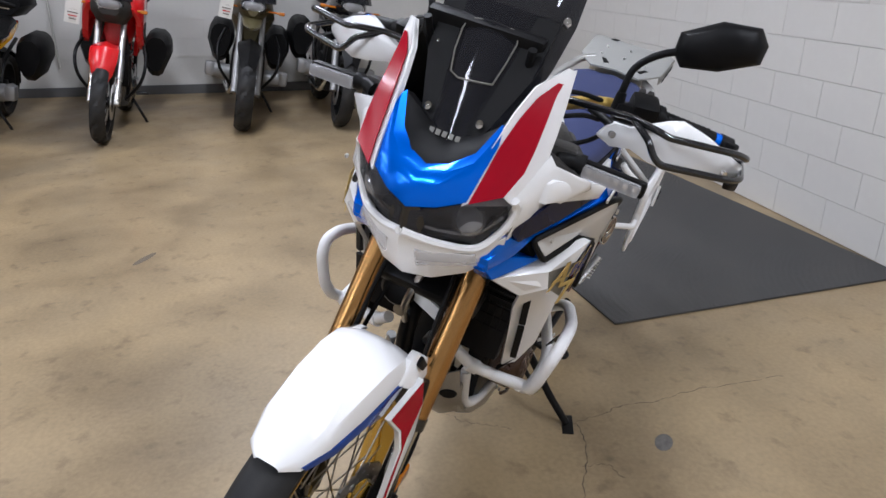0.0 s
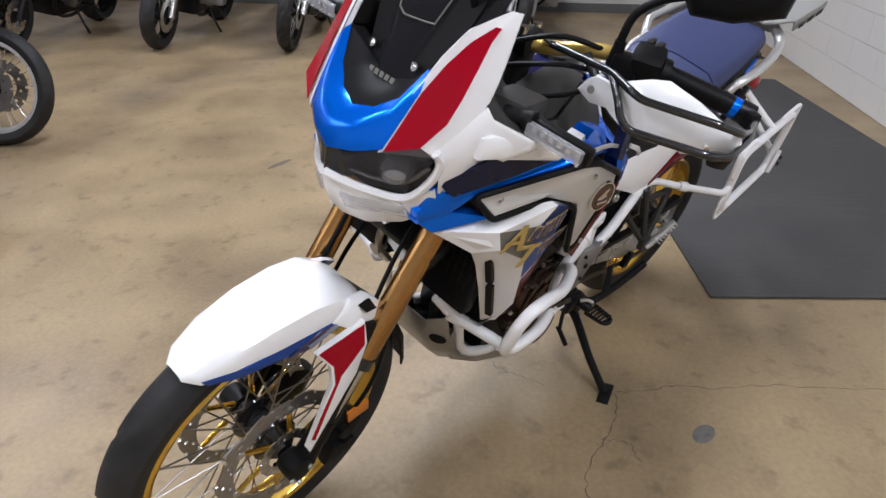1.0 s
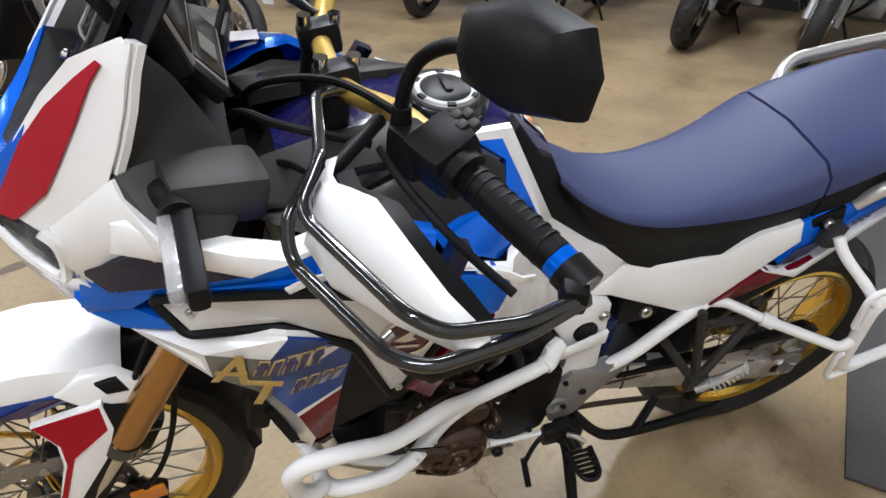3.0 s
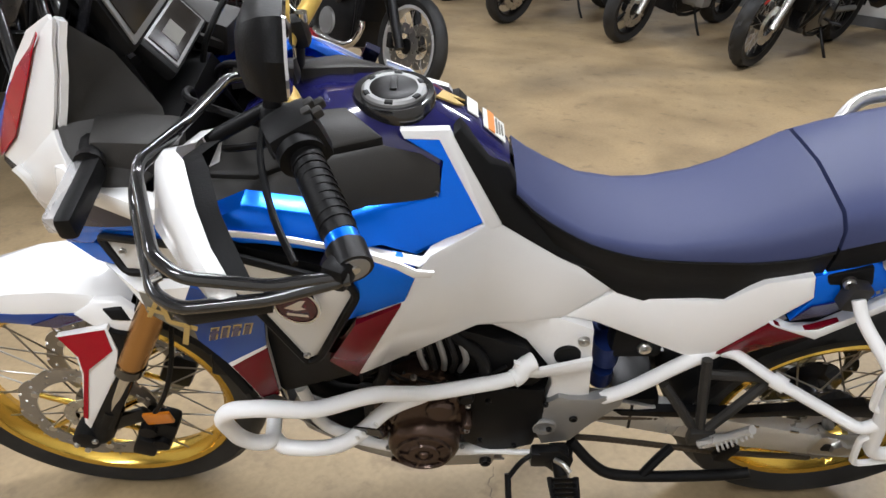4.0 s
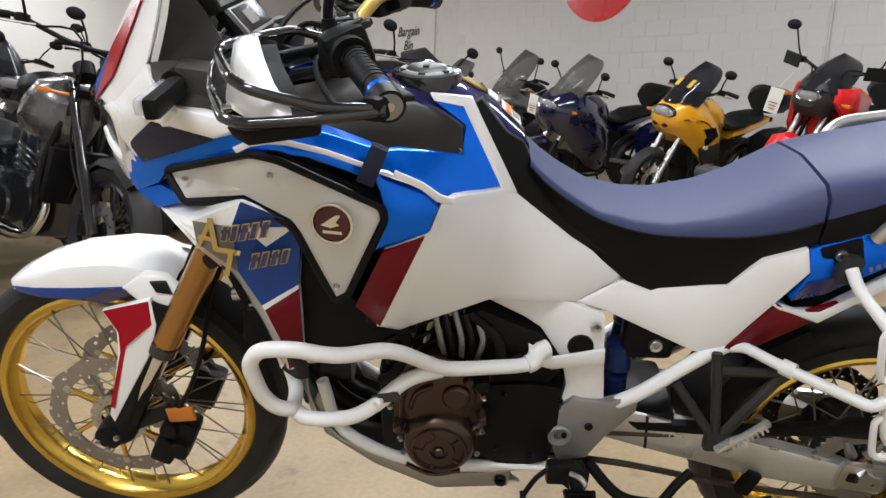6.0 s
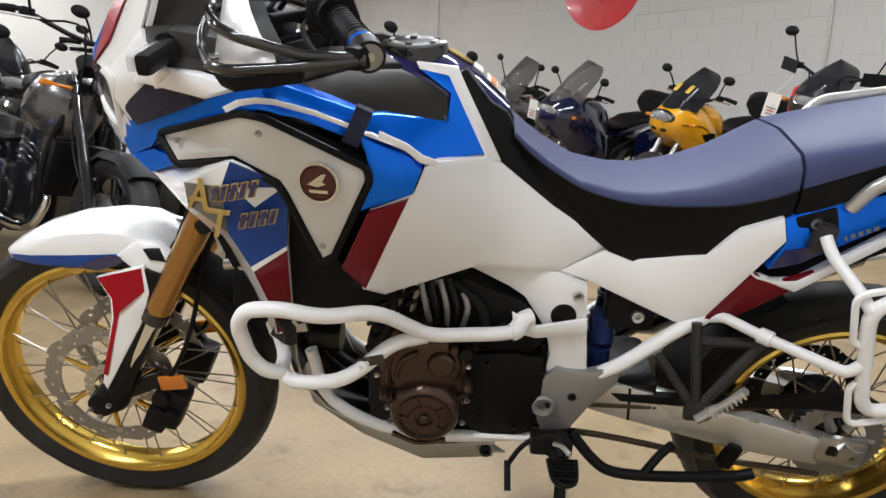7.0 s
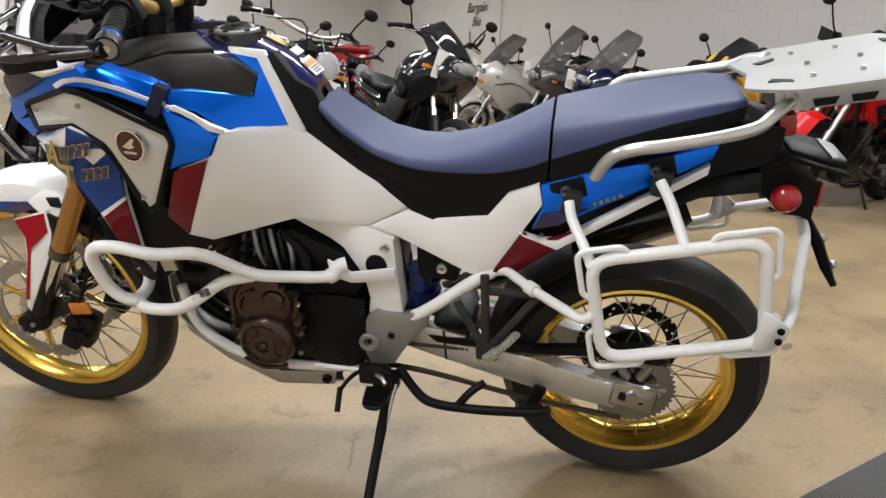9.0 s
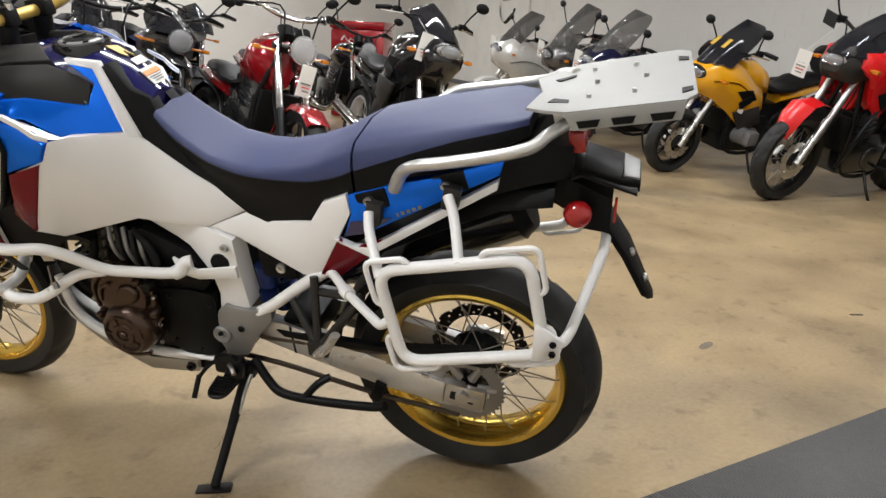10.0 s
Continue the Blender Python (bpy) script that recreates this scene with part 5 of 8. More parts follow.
for s in (1, -1):
    part("rack_lip", plate([(0.980, -0.151, 1.060), (1.188, -0.159, 1.102), (1.183, -0.160, 1.068), (1.000, -0.152, 1.030)], 0.004, 0.002, 0.001, side=s), RACK_GREY, bike)
    for u in (1.005, 1.065, 1.130):
        part("rack_slot", plate([(u, -0.1615, 1.050 + (u - 1.0) * 0.19), (u + 0.042, -0.1615, 1.058 + (u - 1.0) * 0.19), (u + 0.038, -0.1615, 1.044 + (u - 1.0) * 0.19), (u + 0.006, -0.1615, 1.038 + (u - 1.0) * 0.19)], 0.002, 0, 0, side=s), BLACK, bike)
    part("rack_slot", plate([(0.945, -0.085, 1.0585), (0.985, -0.105, 1.0665), (0.985, -0.09, 1.0670), (0.955, -0.070, 1.0610)], 0.002, 0, 0, back=(0, 0, -1), side=s), BLACK, bike)
    part("rack_slot", plate([(1.180, -0.13, 1.1075), (1.198, -0.12, 1.1110), (1.198, -0.10, 1.1110), (1.180, -0.105, 1.1075)], 0.002, 0, 0, back=(0, 0, -1), side=s), BLACK, bike)
    for u, y in ((1.02, -0.085), (1.10, -0.085), (1.12, 0.0), (1.03, 0.0)):
        part("rack_bolt", rod((u, y * s, 1.052 + (u - 0.93) * 0.2), (u, y * s, 1.0605 + (u - 0.93) * 0.2), 0.0045, n=10), ALU, bike)
part("rack_leg", merged(box((0.03, 0.20, 0.04), (0.975, 0, 1.03), 0.006, (0, -15, 0)), box((0.05, 0.05, 0.04), (1.0, 0.08, 1.032), 0.006), box((0.05, 0.05, 0.04), (1.0, -0.08, 1.032), 0.006)), ALU, bike)
part("tail_light", box((0.035, 0.13, 0.045), (1.005, 0, 0.970), 0.010, (0, -10, 0)), RED_LENS, bike, "red tail light")
part("plate_carrier", loft([[(u, y * h, z) for y, z in ((-1, lo), (-1, hi), (1, hi), (1, lo))] for u, h, lo, hi in ((0.92, 0.06, 0.86, 0.93), (0.99, 0.055, 0.82, 0.89), (1.03, 0.075, 0.79, 0.885), (1.085, 0.075, 0.785, 0.86))]), BLACK, bike)
part("number_plate_top", plate([(1.00, -0.085, 0.905), (1.02, -0.085, 0.915), (1.13, -0.085, 0.885), (1.135, 0.085, 0.885), (1.02, 0.085, 0.915), (1.00, 0.085, 0.905)], 0.006, 0.004, 0.002, back=(0, 0, -1)), BLACK, bike)
part("plate_shade", plate([(1.02, -0.07, 0.922), (1.10, -0.07, 0.902), (1.135, -0.05, 0.893), (1.135, 0.05, 0.893), (1.10, 0.07, 0.902), (1.02, 0.07, 0.922)], 0.02, 0.004, 0.003, back=(0, 0, -1)), BLACK, bike)
part("shade_strip", plate([(1.100, -0.058, 0.909), (1.132, -0.046, 0.901), (1.132, 0.046, 0.901), (1.100, 0.058, 0.909)], 0.004, 0.002, 0.001, back=(0, 0, -1)), GREY_CAST, bike)
part("rear_flap", plate([(1.062, -0.055, 0.815), (1.062, 0.055, 0.815), (1.128, 0.050, 0.720), (1.180, 0.034, 0.620), (1.196, 0.012, 0.598), (1.196, -0.012, 0.598), (1.180, -0.034, 0.620), (1.128, -0.050, 0.720)], 0.012, 0.006, 0.004, back=(-1, 0, -0.4)), BLACK, bike, "black rear mudguard flap")
for u, w in ((1.125, 0.715), (1.160, 0.655)):
    part("flap_bolt", ball((u + 0.012, -0.02, w), (0.008, 0.010, 0.010), 10), STEEL, bike)
for s in (1, -1):
    part("rear_indicator", lathe([(0.003, -0.124 * s), (0.017, -0.122 * s), (0.026, -0.114 * s), (0.0295, -0.102 * s), (0.026, -0.092 * s), (0.010, -0.086 * s)], 28, "y", (1.020, 0, 0.836)), RED_LENS, bike, "round red rear lamp")
    part("indicator_stalk", rod((1.02, -0.05 * s, 0.836), (1.01, -0.085 * s, 0.836), 0.009, n=10), BLACK, bike)
part("rear_reflector", box((0.006, 0.02, 0.05), (1.092, -0.06, 0.832), 0.002), RED_LENS, bike)

# exhaust silencer on the far side
part("silencer", tube([(0.30, 0.13, 0.40), (0.45, 0.185, 0.46), (0.62, 0.20, 0.55), (0.86, 0.205, 0.665)], [0.03, 0.050, 0.066, 0.072], 24, 5), GLOSS_BLACK, bike, "black exhaust silencer")
part("silencer_end", rod((0.855, 0.205, 0.663), (0.890, 0.206, 0.680), 0.072, 0.052, 24), BLACK, bike)

# frame, swingarm, shock and chain
for s in (1, -1):
    part("frame_plate", plate([(-0.017, -0.098, 0.712), (0.096, -0.102, 0.722), (0.168, -0.106, 0.702), (0.223, -0.108, 0.676), (0.229, -0.112, 0.602), (0.241, -0.112, 0.488), (0.155, -0.112, 0.458), (0.164, -0.112, 0.520), (0.152, -0.110, 0.577), (0.105, -0.106, 0.648), (0.075, -0.104, 0.668)], 0.06, 0.006, 0.003, side=s), WHITE_TUBE, bike, "white frame plate")
    part("frame_hole", moved(lathe([(0.002, -0.118), (0.024, -0.1175), (0.026, -0.110)], 24), Matrix.Translation((0.183, 0, 0.612))) if s == 1 else moved(lathe([(0.002, 0.118), (0.024, 0.1175), (0.026, 0.110)], 24), Matrix.Translation((0.183, 0, 0.612))), BLACK, bike)
    for u, w in ((0.206, 0.660), (0.193, 0.588)):
        part("frame_bolt", bolt((u, -0.118 * s, w), 0.011, -s, 0.008), STEEL, bike)
    part("heel_guard", plate([(0.158, -0.126, 0.476), (0.180, -0.126, 0.496), (0.200, -0.126, 0.490), (0.246, -0.126, 0.488), (0.308, -0.126, 0.513), (0.303, -0.126, 0.468), (0.250, -0.126, 0.400), (0.218, -0.126, 0.345), (0.161, -0.126, 0.333), (0.137, -0.126, 0.396), (0.140, -0.126, 0.427)], 0.02, 0.006, 0.003, side=s), GREY_CAST, bike, "grey cast heel guard")
    part("heel_boss", bolt((0.158, -0.130 * s, 0.405), 0.026, -s, 0.008), GREY_CAST, bike)
    part("heel_bolt", bolt((0.215, -0.130 * s, 0.430), 0.009, -s, 0.004), DARK_METAL, bike)
    part("subframe_tube", bent([(0.240, -0.112 * s, 0.462), (0.310, -0.120 * s, 0.512), (0.404, -0.112 * s, 0.588), (0.452, -0.108 * s, 0.618), (0.56, -0.085 * s, 0.70)], 0.0145, 0.03, 12), WHITE_TUBE, bike)
    arm = part("swingarm", plate([(0.250, -0.098, 0.444), (0.325, -0.100, 0.440), (0.527, -0.106, 0.392), (0.746, -0.112, 0.339), (0.782, -0.112, 0.326), (0.790, -0.112, 0.306), (0.748, -0.112, 0.270), (0.566, -0.108, 0.299), (0.331, -0.100, 0.357), (0.250, -0.098, 0.380)], 0.034, 0.008, 0.004, side=s), ALU, bike, "bare aluminium swingarm")
    part("axle_block", merged(box((0.105, 0.016, 0.066), (0.790, -0.119 * s, 0.316), 0.014, (0, 8, 0)), rod((0.787, -0.118 * s, 0.325), (0.787, -0.140 * s, 0.325), 0.018, n=6), box((0.03, 0.006, 0.016), (0.812, -0.130 * s, 0.318), 0.003, (0, 8, 0)), rod((0.82, -0.112 * s, 0.328), (0.85, -0.112 * s, 0.322), 0.006, n=8)), STEEL, bike)
    part("arm_seam", plate([(0.334, -0.1045, 0.439), (0.340, -0.1045, 0.438), (0.346, -0.1045, 0.356), (0.340, -0.1045, 0.357)], 0.002, 0, 0, side=s), DARK_METAL, arm)
    for u, w in ((0.60, 0.378), (0.69, 0.357)):
        part("arm_slot", box((0.022, 0.004, 0.006), (u, -0.113 * s, w), 0.002, (0, 14, 0)), CHROME, arm)
    part("adjuster_slot", box((0.060, 0.004, 0.022), (0.785, -0.128 * s, 0.318), 0.004, (0, 10, 0)), DARK_METAL, arm)
    # pillion foot rest on a black triangle
    part("rest_bracket", merged(*[rod(a, b, 0.010, n=8) for a, b in (((0.372, -0.130 * s, 0.545), (0.448, -0.180 * s, 0.450)), ((0.435, -0.130 * s, 0.620), (0.448, -0.180 * s, 0.450)), ((0.556, -0.150 * s, 0.592), (0.452, -0.180 * s, 0.455)), ((0.440, -0.132 * s, 0.580), (0.556, -0.150 * s, 0.592)))],
                                    box((0.05, 0.02, 0.04), (0.450, -0.182 * s, 0.452), 0.006)), GREY_BLACK, bike)
    rest = part("pillion_rest", tube([(0.452, -0.190 * s, 0.440), (0.485, -0.205 * s, 0.482), (0.515, -0.220 * s, 0.532)], [0.016, 0.012, 0.012], 10, 3, flat=0.7), ALU, bike, "folded alloy pillion foot rest")
    for k in range(8):
        part("rest_tooth", box((0.004, 0.022, 0.006), (0.470 + k * 0.006, -0.213 * s + 0.0 - 0.0015 * k * s, 0.466 + k * 0.0085), 0.0, (0, -30, 0)), ALU, rest)
    # rider foot rest
    part("rest_hanger", merged(box((0.08, 0.03, 0.05), (0.175, -0.150 * s, 0.325), 0.01), rod((0.19, -0.14 * s, 0.33), (0.195, -0.20 * s, 0.322), 0.014, n=10)), DARK_METAL, bike)
    peg = part("foot_rest", tube([(0.172, -0.200 * s, 0.322), (0.178, -0.255 * s, 0.322), (0.198, -0.268 * s, 0.322), (0.218, -0.255 * s, 0.322), (0.224, -0.200 * s, 0.322)], 0.006, 8, 4, flat=1.3), DARK_METAL, bike, "black toothed foot rest")
    part("rest_spring", tube([(0.184, -0.168 * s, 0.338), (0.200, -0.182 * s, 0.342), (0.212, -0.196 * s, 0.336)], 0.006, 8, 3), STEEL, bike)
    part("hanger_arm", plate([(0.150, -0.160, 0.352), (0.190, -0.162, 0.360), (0.222, -0.168, 0.336), (0.216, -0.172, 0.300), (0.190, -0.170, 0.288), (0.165, -0.164, 0.310)], 0.012, 0.004, 0.002, side=s), DARK_METAL, bike)
    for k in range(6):
        part("rest_tooth", box((0.046, 0.003, 0.015), (0.198, -(0.206 + k * 0.0105) * s, 0.325), 0.001, (0, 0, 0)), DARK_METAL, peg)
part("swing_bridge", box((0.10, 0.19, 0.07), (0.35, 0, 0.41), 0.02), DARK_METAL, bike)
part("rear_hugger", shell([[(0.787 + r * math.cos(a), y, 0.333 + r * math.sin(a)) for y, r in ((-0.09, 0.335), (-0.08, 0.352), (0, 0.362), (0.08, 0.352), (0.09, 0.335))] for a in [radians(q) for q in (118, 132, 146, 160, 174)]], 0.004), BLACK, bike)
part("under_tail", shell([[(u, y, z - 0.03 * (abs(y) > 0.09)) for y in (-0.11, -0.085, 0, 0.085, 0.11)] for u, z in ((0.42, 0.60), (0.55, 0.70), (0.70, 0.78), (0.86, 0.86), (0.97, 0.88))], 0.005), BLACK, bike)
spring = [(0.265 + 0.03 * math.cos(a) + 0.010 * a / 6, 0.034 * math.sin(a), 0.44 + 0.0075 * a) for a in [q * 0.5 for q in range(60)]]
part("shock_spring", tube(spring, 0.007, 8, 1), SHOCK_BLUE, bike, "blue shock spring")
part("shock_body", rod((0.27, -0.0, 0.42), (0.30, 0, 0.70), 0.022, n=16), SHOCK_BLUE, bike)
part("shock_knob", merged(rod((0.270, -0.060, 0.590), (0.274, -0.056, 0.530), 0.026, n=18), rod((0.270, -0.063, 0.515), (0.272, -0.060, 0.47), 0.024, n=18)), SHOCK_BLUE, bike, "blue suspension adjuster")
part("key_lock", bolt((0.332, -0.088, 0.604), 0.014, -1, 0.008), STEEL, bike)
part("lock_boss", box((0.10, 0.05, 0.09), (0.32, -0.062, 0.612), 0.015), BLACK, bike)
part("tool_box", box((0.16, 0.09, 0.12), (0.37, 0.0, 0.64), 0.02), BLACK, bike)
part("battery_box", box((0.14, 0.12, 0.16), (0.16, 0, 0.60), 0.02), BLACK, bike)
path = [Vector(p) for p in glide([(0.14, -0.098, 0.392), (0.30, -0.100, 0.392), (0.55, -0.102, 0.40), (0.775, -0.098, 0.437)], 40)]
low = [Vector(p) for p in glide([(0.14, -0.098, 0.322), (0.30, -0.100, 0.308), (0.55, -0.102, 0.262), (0.765, -0.098, 0.232)], 40)]
first = part("chain_link", box((0.015, 0.010, 0.012), (0, 0, 0), 0.003), CHAIN_M, bike, "oily chain link")
first.matrix_local = Matrix.Translation(path[0])
for p in [*path[2::2], *low[::2]]:
    share("chain_link", first, bike, pose(*p, 0, 6 if p in low else -6, 0))
part("chain_guard", plate([(0.30, -0.108, 0.425), (0.56, -0.114, 0.425), (0.80, -0.116, 0.458), (0.86, -0.112, 0.420), (0.84, -0.11, 0.405), (0.70, -0.112, 0.415), (0.50, -0.11, 0.402), (0.32, -0.108, 0.408)], 0.02, 0.003, 0.001), BLACK, bike)
part("chain_slider", box((0.03, 0.02, 0.06), (0.565, -0.115, 0.285), 0.004, (0, 20, 0)), BLACK, bike)

# stands
foot_l = Vector((0.195, -0.345, 0.092))
part("side_stand", merged(tube([(0.205, -0.125, 0.285), (0.205, -0.17, 0.255), (0.198, -0.26, 0.165), tuple(foot_l)], [0.014, 0.013, 0.012, 0.012], 12, 4), box((0.05, 0.03, 0.04), (0.205, -0.125, 0.295), 0.008)), BLACK, bike, "black side stand")
part("stand_foot", box((0.088, 0.036, 0.008), tuple(foot_l + Vector((0.0, -0.005, -0.004))), 0.003, (-14, 0, 20)), DARK_METAL, bike)
part("stand_spring", tube([(0.225, -0.115, 0.30), (0.218, -0.16, 0.27), (0.21, -0.21, 0.215)], 0.006, 8, 4), STEEL, bike)
part("centre_stand", merged(tube([(0.225, -0.115, 0.325), (0.275, -0.140, 0.275), (0.320, -0.155, 0.258), (0.42, -0.160, 0.258), (0.555, -0.162, 0.270), (0.600, -0.165, 0.285)], 0.012, 10, 4), tube([(0.38, -0.158, 0.262), (0.41, -0.14, 0.295), (0.44, -0.12, 0.31)], 0.010, 8, 3)), BLACK, bike, "folded black centre stand")
part("gear_lever", merged(tube([(0.165, -0.145, 0.345), (0.120, -0.160, 0.320), (0.090, -0.180, 0.285)], 0.0055, 8, 4), rod((0.090, -0.172, 0.290), (0.092, -0.215, 0.248), 0.007, n=10)), BLACK, bike)
part("gear_linkage", merged(rod((0.02, -0.14, 0.325), (0.16, -0.145, 0.328), 0.006, n=8), ball((0.155, -0.15, 0.33), (0.012, 0.012, 0.012), 10)), WHITE_TUBE, bike)

# crash bars
for s in (1, -1):
    bar = part("crash_bar", bent([(u, v * s, w) for u, v, w in ((0.105, -0.138, 0.615), (0.094, -0.150, 0.596), (0.060, -0.160, 0.594), (-0.075, -0.196, 0.606), (-0.148, -0.246, 0.676), (-0.180, -0.266, 0.694), (-0.250, -0.293, 0.696), (-0.325, -0.300, 0.714), (-0.380, -0.301, 0.709), (-0.400, -0.295, 0.675),
                                 (-0.390, -0.279, 0.598), (-0.370, -0.270, 0.565), (-0.345, -0.258, 0.550), (-0.352, -0.190, 0.545), (-0.386, -0.128, 0.566), (-0.410, -0.088, 0.606))], 0.0138, 0.03, 14), WHITE_TUBE, bike, "white tubular crash bar")
    part("lower_rail", bent([(u, v * s, w) for u, v, w in ((-0.350, -0.240, 0.546), (-0.330, -0.258, 0.534), (-0.290, -0.262, 0.534), (-0.236, -0.264, 0.543), (-0.196, -0.256, 0.565), (-0.140, -0.222, 0.604), (-0.080, -0.198, 0.606))], 0.0138, 0.03, 14), WHITE_TUBE, bar)
    part("bar_collar", rod((-0.379, -0.140 * s, 0.562), (-0.391, -0.119 * s, 0.571), 0.0175, n=14), WHITE_TUBE, bar)
    part("bar_sleeve", bent([(0.118, -0.132 * s, 0.618), (0.102, -0.140 * s, 0.616), (0.092, -0.150 * s, 0.598), (0.080, -0.155 * s, 0.595)], 0.0175, 0.012, 14), WHITE_TUBE, bar)
    part("bar_clamp", plate([(0.080, -0.150, 0.635), (0.130, -0.140, 0.600), (0.228, -0.124, 0.612), (0.230, -0.124, 0.580), (0.130, -0.136, 0.572), (0.085, -0.146, 0.590)], 0.008, 0.003, 0.002, side=s), WHITE_TUBE, bar)
    part("bar_label", box((0.062, 0.003, 0.017), (-0.174, -0.2625 * s, 0.590), 0.0, (0, -28, -27 * s)), GLOSS_BLACK, bar, "black label with unreadable white marks")
    for k in range(4):
        part("label_mark", box((0.007, 0.003, 0.007), (-0.193 + k * 0.0105, (-0.2675 + k * 0.0052) * s, 0.578 + k * 0.0056), 0.0, (0, -28, -27 * s)), PAPER, bar)

# luggage frames
for s in (1, -1):
    fr = part("luggage_frame", bent([(u, v * s, w) for u, v, w in ((0.694, -0.276, 0.536), (0.650, -0.278, 0.758), (0.950, -0.284, 0.832), (0.990, -0.275, 0.608))], 0.0125, 0.045, 12, True), WHITE_TUBE, bike, "white tubular luggage frame")
    corners = [Vector(p) for p in ((0.694, -0.276, 0.536), (0.650, -0.278, 0.758), (0.950, -0.284, 0.832), (0.990, -0.275, 0.608))]
    for k, before, after in ((0, 0.085, 0.075), (1, 0.085, 0.075), (2, 0.095, 0.085), (3, 0.075, 0.085)):
        c, p, n = corners[k], corners[k - 1], corners[(k + 1) % 4]
        dp, dn = (p - c).normalized(), (n - c).normalized()
        op, on = -(dn - dp * dn.dot(dp)).normalized() * 0.022, -(dp - dn * dp.dot(dn)).normalized() * 0.022
        path_ = [c + dp * before, c + dp * (before - 0.012) + op, c + op + on, c + dn * (after - 0.012) + on, c + dn * after]
        part("frame_loop", bent([(q.x, q.y * s, q.z) for q in path_], 0.0062, 0.022, 8), WHITE_TUBE, fr)
    part("frame_arm", tube([(0.603, -0.178 * s, 0.832), (0.612, -0.205 * s, 0.806), (0.640, -0.255 * s, 0.77), (0.655, -0.280 * s, 0.745)], 0.0105, 10, 4), WHITE_TUBE, fr)
    part("frame_arm", tube([(0.770, -0.172 * s, 0.884), (0.790, -0.205 * s, 0.855), (0.815, -0.275 * s, 0.805), (0.818, -0.290 * s, 0.800)], 0.0105, 10, 4), WHITE_TUBE, fr)
    part("frame_arm", bent([(0.466, -0.112 * s, 0.622), (0.484, -0.128 * s, 0.634), (0.538, -0.187 * s, 0.631), (0.648, -0.277 * s, 0.622), (0.668, -0.278 * s, 0.640)], 0.0105, 0.012, 10), WHITE_TUBE, fr)
    part("arm_collar", tube([(0.532, -0.181 * s, 0.632), (0.550, -0.197 * s, 0.631)], 0.015, 12, 1), WHITE_TUBE, fr)
    part("frame_arm", bent([(0.985, -0.285 * s, 0.640), (1.022, -0.272 * s, 0.640), (1.034, -0.250 * s, 0.656), (1.080, -0.085 * s, 0.752), (1.080, -0.03 * s, 0.768)], 0.0108, 0.03, 10), WHITE_TUBE, fr)
    part("frame_lug", plate([(0.968, -0.298, 0.690), (0.985, -0.298, 0.685), (1.025, -0.290, 0.655), (1.020, -0.290, 0.630), (0.985, -0.296, 0.605), (0.965, -0.298, 0.605)], 0.008, 0.003, 0.002, side=s), WHITE_TUBE, fr)
    for w in (0.655, 0.632):
        part("lug_bolt", bolt((1.005, -0.300 * s, w), 0.007, -s, 0.005), BLACK, fr)

for s in (1, -1):
    part("line_film", plate([(-0.150, -0.2720, 1.019), (-0.108, -0.2720, 1.001), (-0.083, -0.2680, 0.981), (-0.060, -0.2600, 0.971), (-0.064, -0.2610, 0.962), (-0.088, -0.2690, 0.970), (-0.110, -0.2730, 0.990), (-0.152, -0.2730, 1.010)], 0.004, 0.001, 0.0005, side=s), WHITE, bike, "white line on the blue")

part("lower_yoke", box((0.10, 0.27, 0.05), (-0.452, 0, 0.865), 0.014, (0, -29, 0)), DARK_METAL, bike)
part("horn", merged(lathe([(0.004, -0.012), (0.030, -0.010), (0.040, 0.0), (0.040, 0.012), (0.016, 0.03)], 24, "x", (-0.500, 0.045, 0.745))), DARK_METAL, bike, "black horn disc")
part("mount_bracket", plate([(-0.505, -0.085, 0.735), (-0.500, 0.085, 0.800), (-0.492, 0.090, 0.765), (-0.497, -0.080, 0.700)], 0.006, 0.003, 0, back=(1, 0, 0)), WHITE_TUBE, bike, "white cross bracket")
part("oil_line", tube([(-0.470, -0.02, 0.86), (-0.512, 0.00, 0.80), (-0.505, 0.02, 0.72), (-0.455, 0.03, 0.65)], 0.008, 8, 5), STEEL, bike)
part("brake_hose", tube([(-0.440, 0.06, 0.90), (-0.530, 0.07, 0.82), (-0.585, 0.075, 0.72), (-0.640, 0.085, 0.58), (-0.700, 0.090, 0.44)], 0.005, 8, 6), BLACK, bike)
part("brake_hose", tube([(-0.440, -0.06, 0.90), (-0.530, -0.075, 0.82), (-0.585, -0.08, 0.72), (-0.640, -0.09, 0.58), (-0.700, -0.095, 0.44)], 0.005, 8, 6), BLACK, bike)
for y, w, r in ((-0.03, 0.83, 0.012), (0.03, 0.70, 0.014), (-0.05, 0.66, 0.012)):
    part("hose_union", rod((-0.505, y, w), (-0.480, y, w + 0.004), r, n=10), STEEL, bike)
part("engine_bracket", plate([(-0.40, -0.095, 0.640), (-0.36, -0.100, 0.660), (-0.33, -0.100, 0.540), (-0.37, -0.095, 0.530)], 0.01, 0.004, 0.001), ALU, bike)
part("screen_vent", moved(tube([(-0.5665, -0.048, 1.262), (-0.5245, -0.062, 1.332), (-0.5105, -0.040, 1.352), (-0.5125, 0.040, 1.352), (-0.5245, 0.062, 1.332), (-0.5665, 0.048, 1.262), (-0.5760, 0.0, 1.258), (-0.5665, -0.048, 1.262)], 0.0018, 6, 2), COWL), GREY_FILM, bike)

